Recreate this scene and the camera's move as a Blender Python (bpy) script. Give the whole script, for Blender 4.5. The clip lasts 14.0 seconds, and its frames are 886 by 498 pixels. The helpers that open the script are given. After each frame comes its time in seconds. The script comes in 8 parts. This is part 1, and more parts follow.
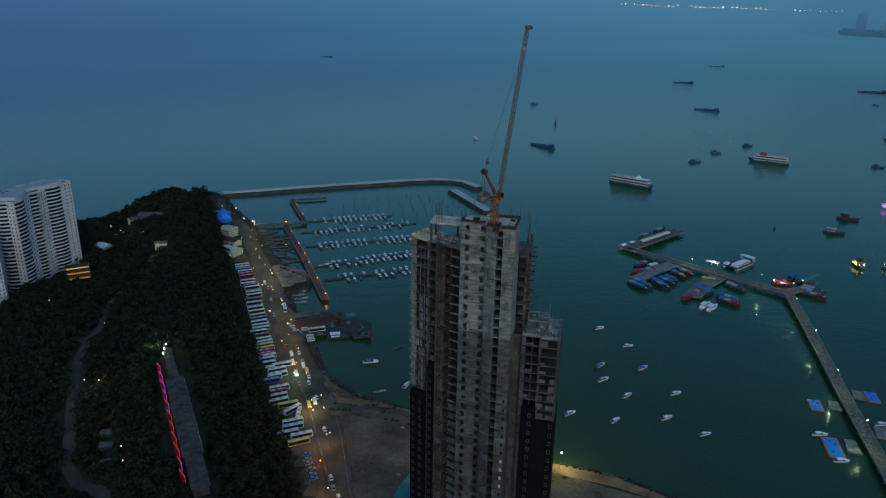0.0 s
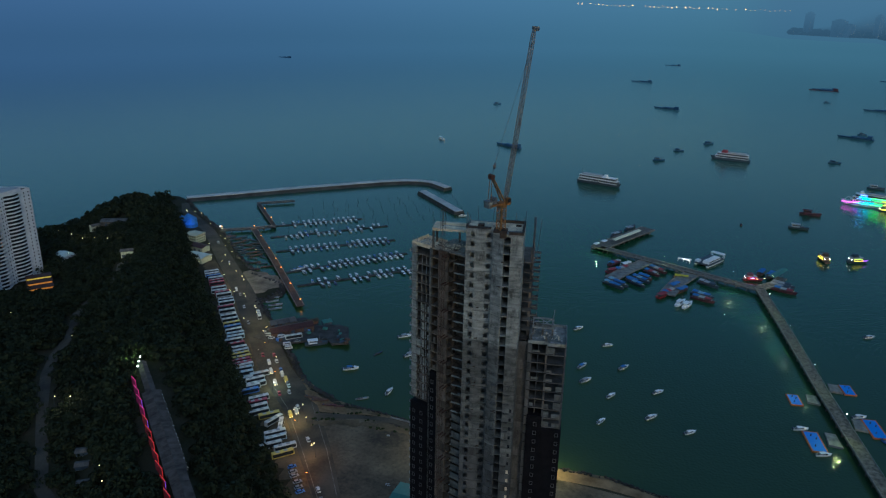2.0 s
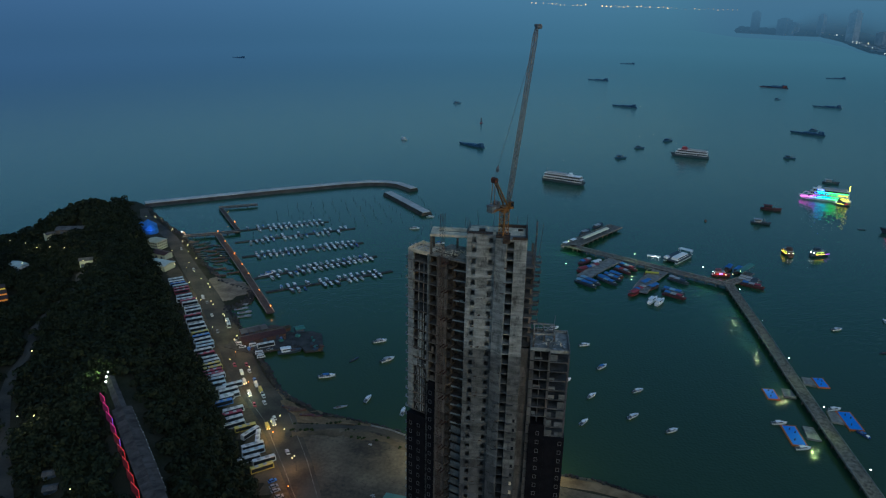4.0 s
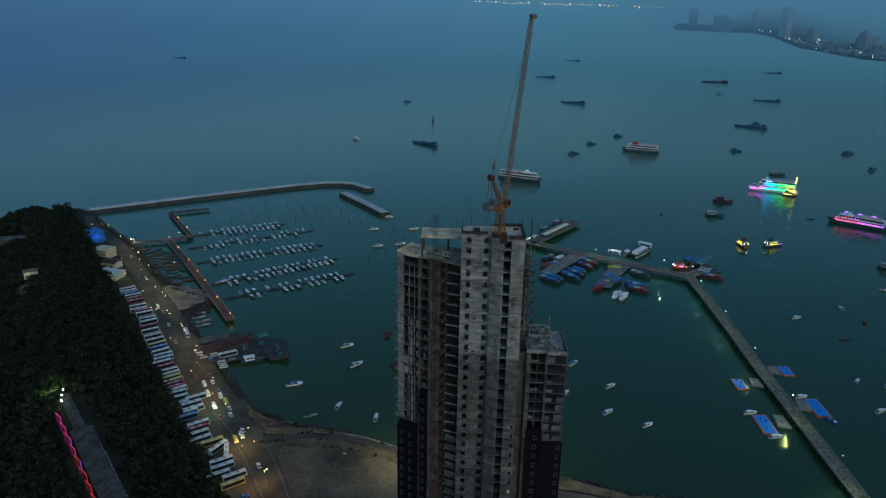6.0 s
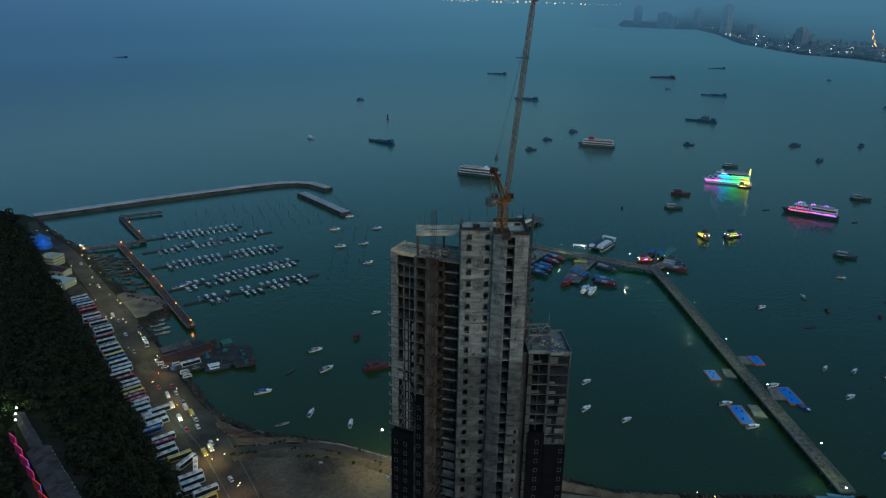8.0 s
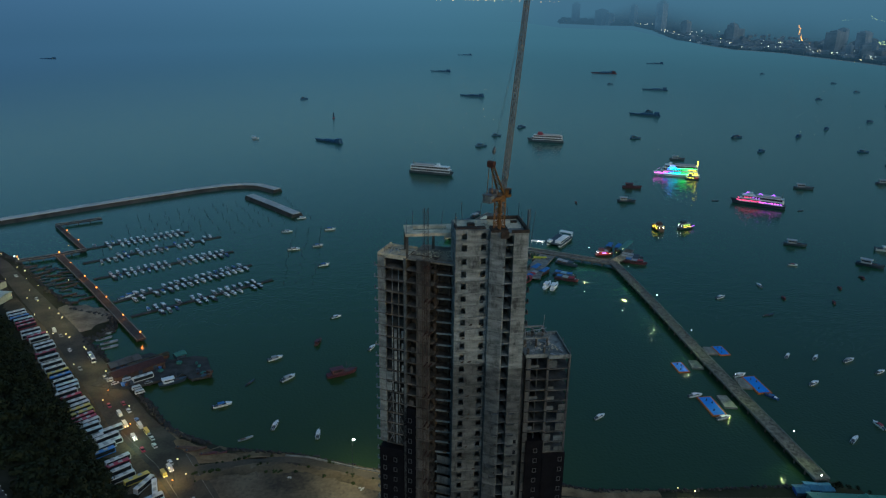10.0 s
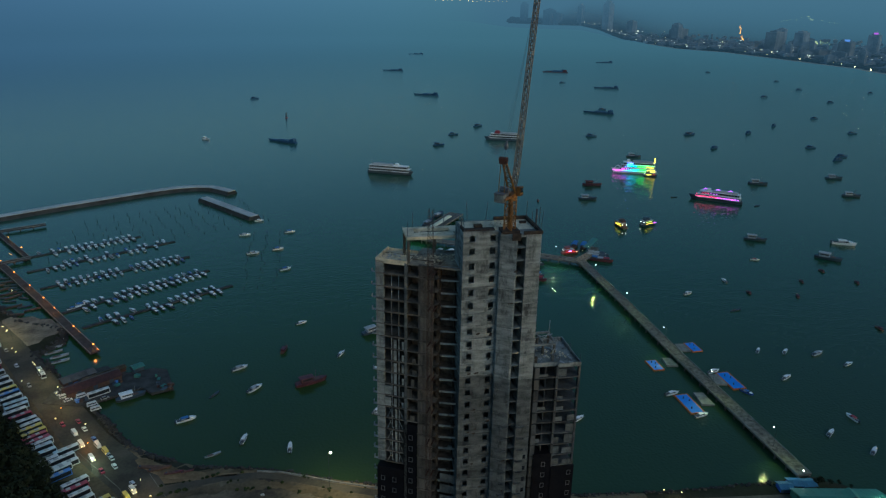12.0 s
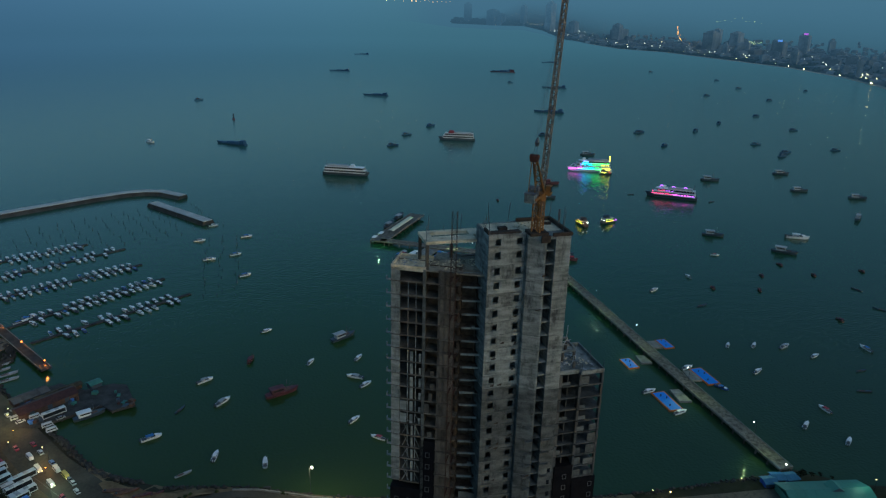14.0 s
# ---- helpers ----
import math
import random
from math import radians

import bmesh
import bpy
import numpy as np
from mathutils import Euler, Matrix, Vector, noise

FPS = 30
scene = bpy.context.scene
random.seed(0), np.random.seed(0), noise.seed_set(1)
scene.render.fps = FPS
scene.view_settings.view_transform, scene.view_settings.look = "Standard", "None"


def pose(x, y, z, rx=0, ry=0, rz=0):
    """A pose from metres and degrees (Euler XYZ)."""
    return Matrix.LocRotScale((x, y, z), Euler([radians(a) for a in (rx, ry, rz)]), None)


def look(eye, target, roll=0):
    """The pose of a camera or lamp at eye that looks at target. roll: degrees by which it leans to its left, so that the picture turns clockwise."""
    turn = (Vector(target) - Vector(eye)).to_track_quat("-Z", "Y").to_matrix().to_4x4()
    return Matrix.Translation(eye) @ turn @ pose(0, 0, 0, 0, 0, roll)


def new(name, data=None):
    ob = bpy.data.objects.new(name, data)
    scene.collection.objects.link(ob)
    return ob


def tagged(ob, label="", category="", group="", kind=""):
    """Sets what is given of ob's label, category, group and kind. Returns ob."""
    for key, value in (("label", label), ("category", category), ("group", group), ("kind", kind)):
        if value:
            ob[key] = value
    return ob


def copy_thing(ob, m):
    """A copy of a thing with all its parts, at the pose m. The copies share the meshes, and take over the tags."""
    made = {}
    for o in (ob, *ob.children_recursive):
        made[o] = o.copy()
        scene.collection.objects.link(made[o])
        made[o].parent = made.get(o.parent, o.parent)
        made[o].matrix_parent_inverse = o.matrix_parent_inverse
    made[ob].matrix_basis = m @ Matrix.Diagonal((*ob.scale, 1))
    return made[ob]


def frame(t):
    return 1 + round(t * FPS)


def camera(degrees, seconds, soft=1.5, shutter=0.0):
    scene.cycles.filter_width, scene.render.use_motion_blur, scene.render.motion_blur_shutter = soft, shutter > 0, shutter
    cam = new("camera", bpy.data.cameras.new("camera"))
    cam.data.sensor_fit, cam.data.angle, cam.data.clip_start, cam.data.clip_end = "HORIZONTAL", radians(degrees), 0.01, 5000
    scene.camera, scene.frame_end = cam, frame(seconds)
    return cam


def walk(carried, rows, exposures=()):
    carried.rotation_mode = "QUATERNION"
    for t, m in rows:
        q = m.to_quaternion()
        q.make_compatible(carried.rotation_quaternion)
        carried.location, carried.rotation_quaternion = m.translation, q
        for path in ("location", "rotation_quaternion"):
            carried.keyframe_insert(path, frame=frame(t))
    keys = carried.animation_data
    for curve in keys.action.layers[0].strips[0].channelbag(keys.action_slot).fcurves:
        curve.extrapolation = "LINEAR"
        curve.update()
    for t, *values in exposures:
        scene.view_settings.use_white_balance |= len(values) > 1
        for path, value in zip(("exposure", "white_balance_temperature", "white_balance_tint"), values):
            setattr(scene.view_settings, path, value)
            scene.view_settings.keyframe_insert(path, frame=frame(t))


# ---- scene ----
cam = camera(63.0, 14.0, soft=1.25)
METRES, EYE, TILT, LEAN, TURN = 112.9, 230.0, 0.0, 0.0, 12.6
ROWS = [
    (0.0, 0.0, 0.0, 0.0, 0.34, -19.39, -0.97),
    (0.5, -0.0277, 0.0126, 0.0001, -0.5, -19.38, -1.02),
    (1.0, -0.0562, 0.0273, -0.0004, -1.36, -19.37, -1.02),
    (1.5, -0.0843, 0.0422, -0.0007, -2.21, -19.36, -1.0),
    (2.0, -0.1113, 0.0596, -0.0013, -2.97, -19.36, -1.05),
    (2.5, -0.1368, 0.0777, -0.002, -3.66, -19.36, -1.09),
    (3.0, -0.161, 0.0968, -0.0033, -4.43, -19.35, -1.15),
    (5.5, -0.2807, 0.2052, -0.0246, -9.96, -19.34, -0.87),
    (6.0, -0.3026, 0.229, -0.0309, -10.87, -19.34, -0.92),
    (6.5, -0.3239, 0.2543, -0.0374, -11.69, -19.36, -0.96),
    (7.0, -0.345, 0.2804, -0.0453, -12.61, -19.37, -0.96),
    (7.5, -0.3657, 0.3087, -0.0545, -13.71, -19.39, -0.93),
    (8.0, -0.3851, 0.3388, -0.0645, -14.92, -19.4, -0.88),
    (10.5, -0.4643, 0.5059, -0.1059, -20.68, -19.45, -0.7),
    (11.0, -0.4781, 0.5407, -0.1142, -21.72, -19.44, -0.74),
    (11.5, -0.493, 0.5759, -0.1219, -22.66, -19.43, -0.85),
    (12.0, -0.5099, 0.6104, -0.129, -23.57, -19.41, -1.0),
    (12.5, -0.5286, 0.6463, -0.1366, -24.64, -19.37, -1.1),
    (13.0, -0.5502, 0.6823, -0.1438, -25.85, -19.33, -1.09),
    (13.5, -0.573, 0.7166, -0.1493, -26.92, -19.3, -1.21),
    (14.0, -0.5972, 0.7512, -0.1548, -28.0, -19.28, -1.28),
]
walk(cam, [(t, pose(0, 0, EYE, TILT, LEAN, TURN) @ pose(METRES * x, METRES * y, METRES * z, 90 + pitch, roll, yaw)) for t, x, y, z, yaw, pitch, roll in ROWS], [(0.0, -0.02, 5700, 2), (6.5, -0.05, 5900, -1), (14.0, -0.08, 6150, -3)])
# world, sun, exposure
world = bpy.data.worlds.new("dusk_sky")
scene.world = world
world.use_nodes = True
wt = world.node_tree
wt.nodes.clear()
w_out = wt.nodes.new("ShaderNodeOutputWorld")
w_bg = wt.nodes.new("ShaderNodeBackground")
w_sky = wt.nodes.new("ShaderNodeTexSky")
w_sky.sky_type = "NISHITA"
w_sky.sun_disc = False
w_sky.sun_elevation = radians(4.0)
w_sky.sun_rotation = radians(150.0)
w_sky.altitude = 100.0
w_sky.air_density = 1.0
w_sky.dust_density = 2.0
w_sky.ozone_density = 3.0
w_bg.inputs["Strength"].default_value = 0.265
wt.links.new(w_sky.outputs[0], w_bg.inputs["Color"])
wt.links.new(w_bg.outputs[0], w_out.inputs["Surface"])

sun = new("sun", bpy.data.lights.new("sun", "SUN"))
sun.data.energy, sun.data.angle, sun.data.color = 0.36, radians(30), (0.95, 0.97, 1.0)
sun.matrix_world = look((60, -140, 130), (0, 0, 0))


# ---- materials ----
def mat(name, c1, c2, rough=0.8, scale=0.3, fine=4.0, bump=0.2, metal=0.0, spread=0.0, streak=0.0, stain=0.0):
    """A procedural surface: two colours mixed by coarse and fine noise, relief, and some difference from piece to piece."""
    m = bpy.data.materials.new(name)
    m.use_nodes = True
    t = m.node_tree
    b = t.nodes["Principled BSDF"]
    co = t.nodes.new("ShaderNodeTexCoord")
    info = t.nodes.new("ShaderNodeObjectInfo")
    shift = t.nodes.new("ShaderNodeVectorMath")
    shift.operation = "MULTIPLY_ADD"
    shift.inputs[1].default_value = (1, 1, 1)
    away = t.nodes.new("ShaderNodeCombineXYZ")
    mul = t.nodes.new("ShaderNodeMath")
    mul.operation = "MULTIPLY"
    mul.inputs[1].default_value = 100.0
    t.links.new(info.outputs["Random"], mul.inputs[0])
    for i in range(3):
        t.links.new(mul.outputs[0], away.inputs[i])
    t.links.new(co.outputs["Object"], shift.inputs[0])
    t.links.new(away.outputs[0], shift.inputs[2])
    n1 = t.nodes.new("ShaderNodeTexNoise")
    n1.inputs["Scale"].default_value, n1.inputs["Detail"].default_value = scale, 5
    n2 = t.nodes.new("ShaderNodeTexNoise")
    n2.inputs["Scale"].default_value, n2.inputs["Detail"].default_value = fine, 4
    t.links.new(shift.outputs[0], n2.inputs["Vector"])
    if streak:
        st = t.nodes.new("ShaderNodeMapping")
        st.inputs["Scale"].default_value = (1, 1, streak)
        t.links.new(shift.outputs[0], st.inputs[0])
        t.links.new(st.outputs[0], n1.inputs["Vector"])
    else:
        t.links.new(shift.outputs[0], n1.inputs["Vector"])
    ramp = t.nodes.new("ShaderNodeMapRange")
    ramp.inputs[1].default_value, ramp.inputs[2].default_value = 0.3, 0.7
    add = t.nodes.new("ShaderNodeMath")
    add.operation = "MULTIPLY_ADD"
    add.inputs[1].default_value, add.inputs[2].default_value = 0.35, 0.0
    sub = t.nodes.new("ShaderNodeMath")
    sub.operation = "ADD"
    t.links.new(n2.outputs[0], add.inputs[0])
    t.links.new(n1.outputs[0], sub.inputs[0])
    t.links.new(add.outputs[0], sub.inputs[1])
    low = t.nodes.new("ShaderNodeMath")
    low.operation = "SUBTRACT"
    low.inputs[1].default_value = 0.17
    t.links.new(sub.outputs[0], low.inputs[0])
    t.links.new(low.outputs[0], ramp.inputs[0])
    mix = t.nodes.new("ShaderNodeMix")
    mix.data_type = "RGBA"
    mix.inputs[6].default_value, mix.inputs[7].default_value = (*c1, 1), (*c2, 1)
    t.links.new(ramp.outputs[0], mix.inputs[0])
    colour = mix.outputs[2]
    if stain:
        n3 = t.nodes.new("ShaderNodeTexNoise")
        n3.inputs["Scale"].default_value, n3.inputs["Detail"].default_value, n3.inputs["Roughness"].default_value = 0.55, 6, 0.7
        st3 = t.nodes.new("ShaderNodeMapping")
        st3.inputs["Scale"].default_value = (1.0, 1.0, 0.3)
        t.links.new(shift.outputs[0], st3.inputs[0])
        t.links.new(st3.outputs[0], n3.inputs["Vector"])
        r3 = t.nodes.new("ShaderNodeMapRange")
        r3.inputs[1].default_value, r3.inputs[2].default_value, r3.inputs[4].default_value = 0.52, 0.68, stain
        t.links.new(n3.outputs[0], r3.inputs[0])
        mix3 = t.nodes.new("ShaderNodeMix")
        mix3.data_type = "RGBA"
        mix3.inputs[7].default_value = (0.03, 0.03, 0.032, 1)
        t.links.new(r3.outputs[0], mix3.inputs[0])
        t.links.new(colour, mix3.inputs[6])
        colour = mix3.outputs[2]
    if spread:
        hsv = t.nodes.new("ShaderNodeHueSaturation")
        val = t.nodes.new("ShaderNodeMapRange")
        val.inputs[3].default_value, val.inputs[4].default_value = 1 - spread, 1 + spread
        t.links.new(info.outputs["Random"], val.inputs[0])
        t.links.new(val.outputs[0], hsv.inputs["Value"])
        t.links.new(colour, hsv.inputs["Color"])
        colour = hsv.outputs[0]
    t.links.new(colour, b.inputs["Base Color"])
    b.inputs["Roughness"].default_value, b.inputs["Metallic"].default_value = rough, metal
    if rough >= 0.8:
        b.inputs["Specular IOR Level"].default_value = 0.15
    if bump:
        bn = t.nodes.new("ShaderNodeBump")
        bn.inputs["Strength"].default_value, bn.inputs["Distance"].default_value = bump, 0.3
        t.links.new(n2.outputs[0], bn.inputs["Height"])
        t.links.new(bn.outputs[0], b.inputs["Normal"])
    return m


def glow(name, colour, strength):
    m = bpy.data.materials.new(name)
    m.use_nodes = True
    b = m.node_tree.nodes["Principled BSDF"]
    b.inputs["Base Color"].default_value = (*colour, 1)
    b.inputs["Emission Color"].default_value = (*colour, 1)
    b.inputs["Emission Strength"].default_value = strength
    return m


def sea_material():
    m = bpy.data.materials.new("sea_water")
    m.use_nodes = True
    t = m.node_tree
    b = t.nodes["Principled BSDF"]
    co = t.nodes.new("ShaderNodeTexCoord")
    big = t.nodes.new("ShaderNodeTexNoise")
    big.inputs["Scale"].default_value, big.inputs["Detail"].default_value = 0.0025, 4
    mix = t.nodes.new("ShaderNodeMix")
    mix.data_type = "RGBA"
    mix.inputs[6].default_value, mix.inputs[7].default_value = (0.0145, 0.064, 0.031, 1), (0.0195, 0.081, 0.040, 1)
    t.links.new(co.outputs["Object"], big.inputs["Vector"])
    t.links.new(big.outputs[0], mix.inputs[0])
    # green cast of the lens put into the harbour water's colour
    place = t.nodes.new("ShaderNodeSeparateXYZ")
    t.links.new(co.outputs["Object"], place.inputs[0])
    harbour_fac = t.nodes.new("ShaderNodeMath")
    harbour_fac.operation = "MULTIPLY"
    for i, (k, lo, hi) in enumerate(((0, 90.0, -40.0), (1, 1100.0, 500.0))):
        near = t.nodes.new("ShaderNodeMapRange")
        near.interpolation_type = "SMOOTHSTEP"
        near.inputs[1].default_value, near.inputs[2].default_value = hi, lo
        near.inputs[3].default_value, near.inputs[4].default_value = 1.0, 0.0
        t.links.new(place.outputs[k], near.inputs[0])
        t.links.new(near.outputs[0], harbour_fac.inputs[i])
    harbour_tint = t.nodes.new("ShaderNodeMix")
    harbour_tint.data_type, harbour_tint.blend_type = "RGBA", "MULTIPLY"
    harbour_tint.inputs[7].default_value = (1.2, 1.02, 0.60, 1)
    t.links.new(harbour_fac.outputs[0], harbour_tint.inputs[0])
    t.links.new(mix.outputs[2], harbour_tint.inputs[6])
    # redder, less green water towards the shore
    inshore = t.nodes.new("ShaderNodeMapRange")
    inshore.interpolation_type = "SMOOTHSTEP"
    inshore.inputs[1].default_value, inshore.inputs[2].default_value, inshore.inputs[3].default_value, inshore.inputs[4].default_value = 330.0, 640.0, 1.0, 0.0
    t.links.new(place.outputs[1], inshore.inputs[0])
    inshore_tint = t.nodes.new("ShaderNodeMix")
    inshore_tint.data_type, inshore_tint.blend_type = "RGBA", "MULTIPLY"
    inshore_tint.inputs[7].default_value = (1.75, 0.84, 0.90, 1)
    t.links.new(inshore.outputs[0], inshore_tint.inputs[0])
    t.links.new(harbour_tint.outputs[2], inshore_tint.inputs[6])
    t.links.new(inshore_tint.outputs[2], b.inputs["Base Color"])
    b.inputs["Roughness"].default_value = 0.12
    b.inputs["IOR"].default_value = 1.33
    b.inputs["Specular IOR Level"].default_value = 0.31
    swell = t.nodes.new("ShaderNodeTexNoise")
    swell.inputs["Scale"].default_value, swell.inputs["Detail"].default_value = 0.10, 2
    chop = t.nodes.new("ShaderNodeTexNoise")
    chop.inputs["Scale"].default_value, chop.inputs["Detail"].default_value = 0.62, 0.2
    for n in (swell, chop):
        t.links.new(co.outputs["Object"], n.inputs["Vector"])
    b1 = t.nodes.new("ShaderNodeBump")
    b1.inputs["Strength"].default_value, b1.inputs["Distance"].default_value = 0.3, 0.8
    b2 = t.nodes.new("ShaderNodeBump")
    b2.inputs["Strength"].default_value, b2.inputs["Distance"].default_value = 0.8, 0.215
    t.links.new(swell.outputs[0], b1.inputs["Height"])
    t.links.new(chop.outputs[0], b2.inputs["Height"])
    t.links.new(b1.outputs[0], b2.inputs["Normal"])
    t.links.new(b2.outputs[0], b.inputs["Normal"])
    out = t.nodes.new("ShaderNodeVectorMath")
    out.operation = "LENGTH"
    t.links.new(co.outputs["Object"], out.inputs[0])
    for socket, lo, hi in ((b1.inputs["Strength"], 0.18, 0.45), (b2.inputs["Strength"], 0.76, 1.0), (b.inputs["Roughness"], 0.015, 0.16)):
        calm = t.nodes.new("ShaderNodeMapRange")
        calm.inputs[1].default_value, calm.inputs[2].default_value, calm.inputs[3].default_value, calm.inputs[4].default_value = 1300.0, 3200.0, lo, hi
        t.links.new(out.outputs["Value"], calm.inputs[0])
        t.links.new(calm.outputs[0], socket)
    return m


SEA = sea_material()


def haze_material():
    """Sheet that glows softly in place of evening haze far out: brighter with height, and thins out to nothing over the
    nearer sea.
    """
    m = bpy.data.materials.new("evening_haze")
    m.use_nodes = True
    t = m.node_tree
    t.nodes.clear()
    co = t.nodes.new("ShaderNodeTexCoord")
    sep = t.nodes.new("ShaderNodeSeparateXYZ")
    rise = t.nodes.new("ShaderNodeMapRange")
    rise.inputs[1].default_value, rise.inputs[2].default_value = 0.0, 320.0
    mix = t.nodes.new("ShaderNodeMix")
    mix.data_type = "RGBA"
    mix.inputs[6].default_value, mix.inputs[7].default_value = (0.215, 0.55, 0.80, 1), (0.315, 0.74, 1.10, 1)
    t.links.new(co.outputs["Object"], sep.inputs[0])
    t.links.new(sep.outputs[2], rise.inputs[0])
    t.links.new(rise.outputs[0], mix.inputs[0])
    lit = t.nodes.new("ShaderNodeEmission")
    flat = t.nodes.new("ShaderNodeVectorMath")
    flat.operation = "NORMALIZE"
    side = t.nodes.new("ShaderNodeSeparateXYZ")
    # glow dims westwards: the darker left side is put into the haze
    west_dim = t.nodes.new("ShaderNodeMapRange")
    west_dim.interpolation_type = "SMOOTHSTEP"
    west_dim.inputs[1].default_value, west_dim.inputs[2].default_value, west_dim.inputs[3].default_value, west_dim.inputs[4].default_value = -0.75, 0.15, 0.212, 0.285
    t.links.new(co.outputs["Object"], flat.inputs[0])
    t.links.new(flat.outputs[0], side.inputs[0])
    t.links.new(side.outputs[0], west_dim.inputs[0])
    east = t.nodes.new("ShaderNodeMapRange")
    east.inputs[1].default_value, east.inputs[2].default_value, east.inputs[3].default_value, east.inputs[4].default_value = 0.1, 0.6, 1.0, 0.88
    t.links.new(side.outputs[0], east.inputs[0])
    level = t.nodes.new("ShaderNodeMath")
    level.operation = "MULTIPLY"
    t.links.new(west_dim.outputs[0], level.inputs[0])
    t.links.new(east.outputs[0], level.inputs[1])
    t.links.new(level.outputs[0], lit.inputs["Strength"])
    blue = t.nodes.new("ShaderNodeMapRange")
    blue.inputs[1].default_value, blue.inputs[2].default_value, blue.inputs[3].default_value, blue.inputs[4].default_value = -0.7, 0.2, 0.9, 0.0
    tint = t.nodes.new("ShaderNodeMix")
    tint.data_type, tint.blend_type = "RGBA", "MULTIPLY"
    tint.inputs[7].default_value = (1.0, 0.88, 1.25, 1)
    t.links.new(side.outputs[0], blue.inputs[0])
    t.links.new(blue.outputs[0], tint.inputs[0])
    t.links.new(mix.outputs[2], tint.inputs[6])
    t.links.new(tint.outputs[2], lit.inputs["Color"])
    clear = t.nodes.new("ShaderNodeBsdfTransparent")
    far = t.nodes.new("ShaderNodeVectorMath")
    far.operation = "LENGTH"
    t.links.new(co.outputs["Object"], far.inputs[0])
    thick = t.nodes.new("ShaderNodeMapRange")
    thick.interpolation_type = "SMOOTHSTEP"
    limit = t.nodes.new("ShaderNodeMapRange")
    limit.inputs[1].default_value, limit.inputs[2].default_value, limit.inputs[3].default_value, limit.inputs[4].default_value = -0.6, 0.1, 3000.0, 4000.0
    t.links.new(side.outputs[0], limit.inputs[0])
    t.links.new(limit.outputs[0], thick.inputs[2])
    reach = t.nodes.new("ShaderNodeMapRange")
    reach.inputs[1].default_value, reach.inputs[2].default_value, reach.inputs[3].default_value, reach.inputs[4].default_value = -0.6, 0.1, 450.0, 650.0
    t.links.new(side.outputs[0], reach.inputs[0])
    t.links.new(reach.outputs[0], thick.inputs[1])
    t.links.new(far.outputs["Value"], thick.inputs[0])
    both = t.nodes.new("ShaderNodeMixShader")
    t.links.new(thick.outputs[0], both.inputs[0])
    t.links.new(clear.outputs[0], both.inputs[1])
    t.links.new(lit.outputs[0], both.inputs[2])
    out = t.nodes.new("ShaderNodeOutputMaterial")
    t.links.new(both.outputs[0], out.inputs["Surface"])
    return m


HAZE = haze_material()
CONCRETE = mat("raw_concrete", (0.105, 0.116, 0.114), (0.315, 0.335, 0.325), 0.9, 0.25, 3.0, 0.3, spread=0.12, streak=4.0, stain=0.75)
# darker copies for lower storeys: more stain, plus dimming put into the colour
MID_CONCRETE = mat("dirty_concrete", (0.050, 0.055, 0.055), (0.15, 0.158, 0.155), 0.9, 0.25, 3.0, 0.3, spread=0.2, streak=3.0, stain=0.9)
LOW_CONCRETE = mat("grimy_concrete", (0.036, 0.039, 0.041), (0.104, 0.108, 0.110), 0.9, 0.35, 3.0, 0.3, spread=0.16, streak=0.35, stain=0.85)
OLD_CONCRETE = mat("weathered_concrete", (0.056, 0.049, 0.042), (0.158, 0.140, 0.120), 0.9, 0.3, 2.5, 0.3, spread=0.2, streak=0.4, stain=0.8)
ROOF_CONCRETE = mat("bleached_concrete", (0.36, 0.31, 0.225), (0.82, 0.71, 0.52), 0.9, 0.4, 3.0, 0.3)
BRICK = mat("blockwork", (0.042, 0.033, 0.027), (0.105, 0.082, 0.064), 0.95, 0.8, 6.0, 0.3, spread=0.2)
BLACK = mat("black_netting", (0.003, 0.003, 0.005), (0.008, 0.008, 0.011), 0.9, 0.5, 8.0, 0.2)
DARK_GLASS = mat("dark_glazing", (0.010, 0.012, 0.016), (0.02, 0.022, 0.028), 0.15, 0.5, 4.0, 0.0)
DUSTY_FLOOR = mat("dusty_floor", (0.15, 0.125, 0.095), (0.36, 0.31, 0.24), 0.95, 0.3, 3.0, 0.3, stain=0.7)
HOIST_STEEL = mat("old_hoist_steel", (0.040, 0.024, 0.020), (0.080, 0.042, 0.032), 0.8, 1.0, 6.0, 0.2, metal=0.2)
WING_CONCRETE = mat("grey_wing_concrete", (0.040, 0.041, 0.042), (0.118, 0.119, 0.118), 0.9, 0.3, 2.5, 0.3, spread=0.2, streak=0.4, stain=0.85)
RUST = mat("rusty_steel", (0.075, 0.03, 0.024), (0.13, 0.055, 0.04), 0.8, 1.0, 6.0, 0.2, metal=0.3)
BOARDS = mat("old_shuttering_boards", (0.028, 0.022, 0.019), (0.075, 0.056, 0.045), 0.9, 0.8, 6.0, 0.3)
CRANE_PAINT = mat("crane_paint", (0.12, 0.050, 0.012), (0.27, 0.115, 0.025), 0.6, 0.6, 5.0, 0.1)
JIB_PAINT = mat("jib_paint", (0.10, 0.075, 0.06), (0.19, 0.145, 0.115), 0.6, 0.6, 5.0, 0.1)
GREY_STEEL = mat("pale_steel", (0.22, 0.23, 0.24), (0.34, 0.35, 0.36), 0.6, 1.0, 6.0, 0.1, metal=0.3)
STEEL = mat("dull_steel", (0.10, 0.10, 0.11), (0.18, 0.18, 0.19), 0.6, 1.0, 6.0, 0.1, metal=0.5)
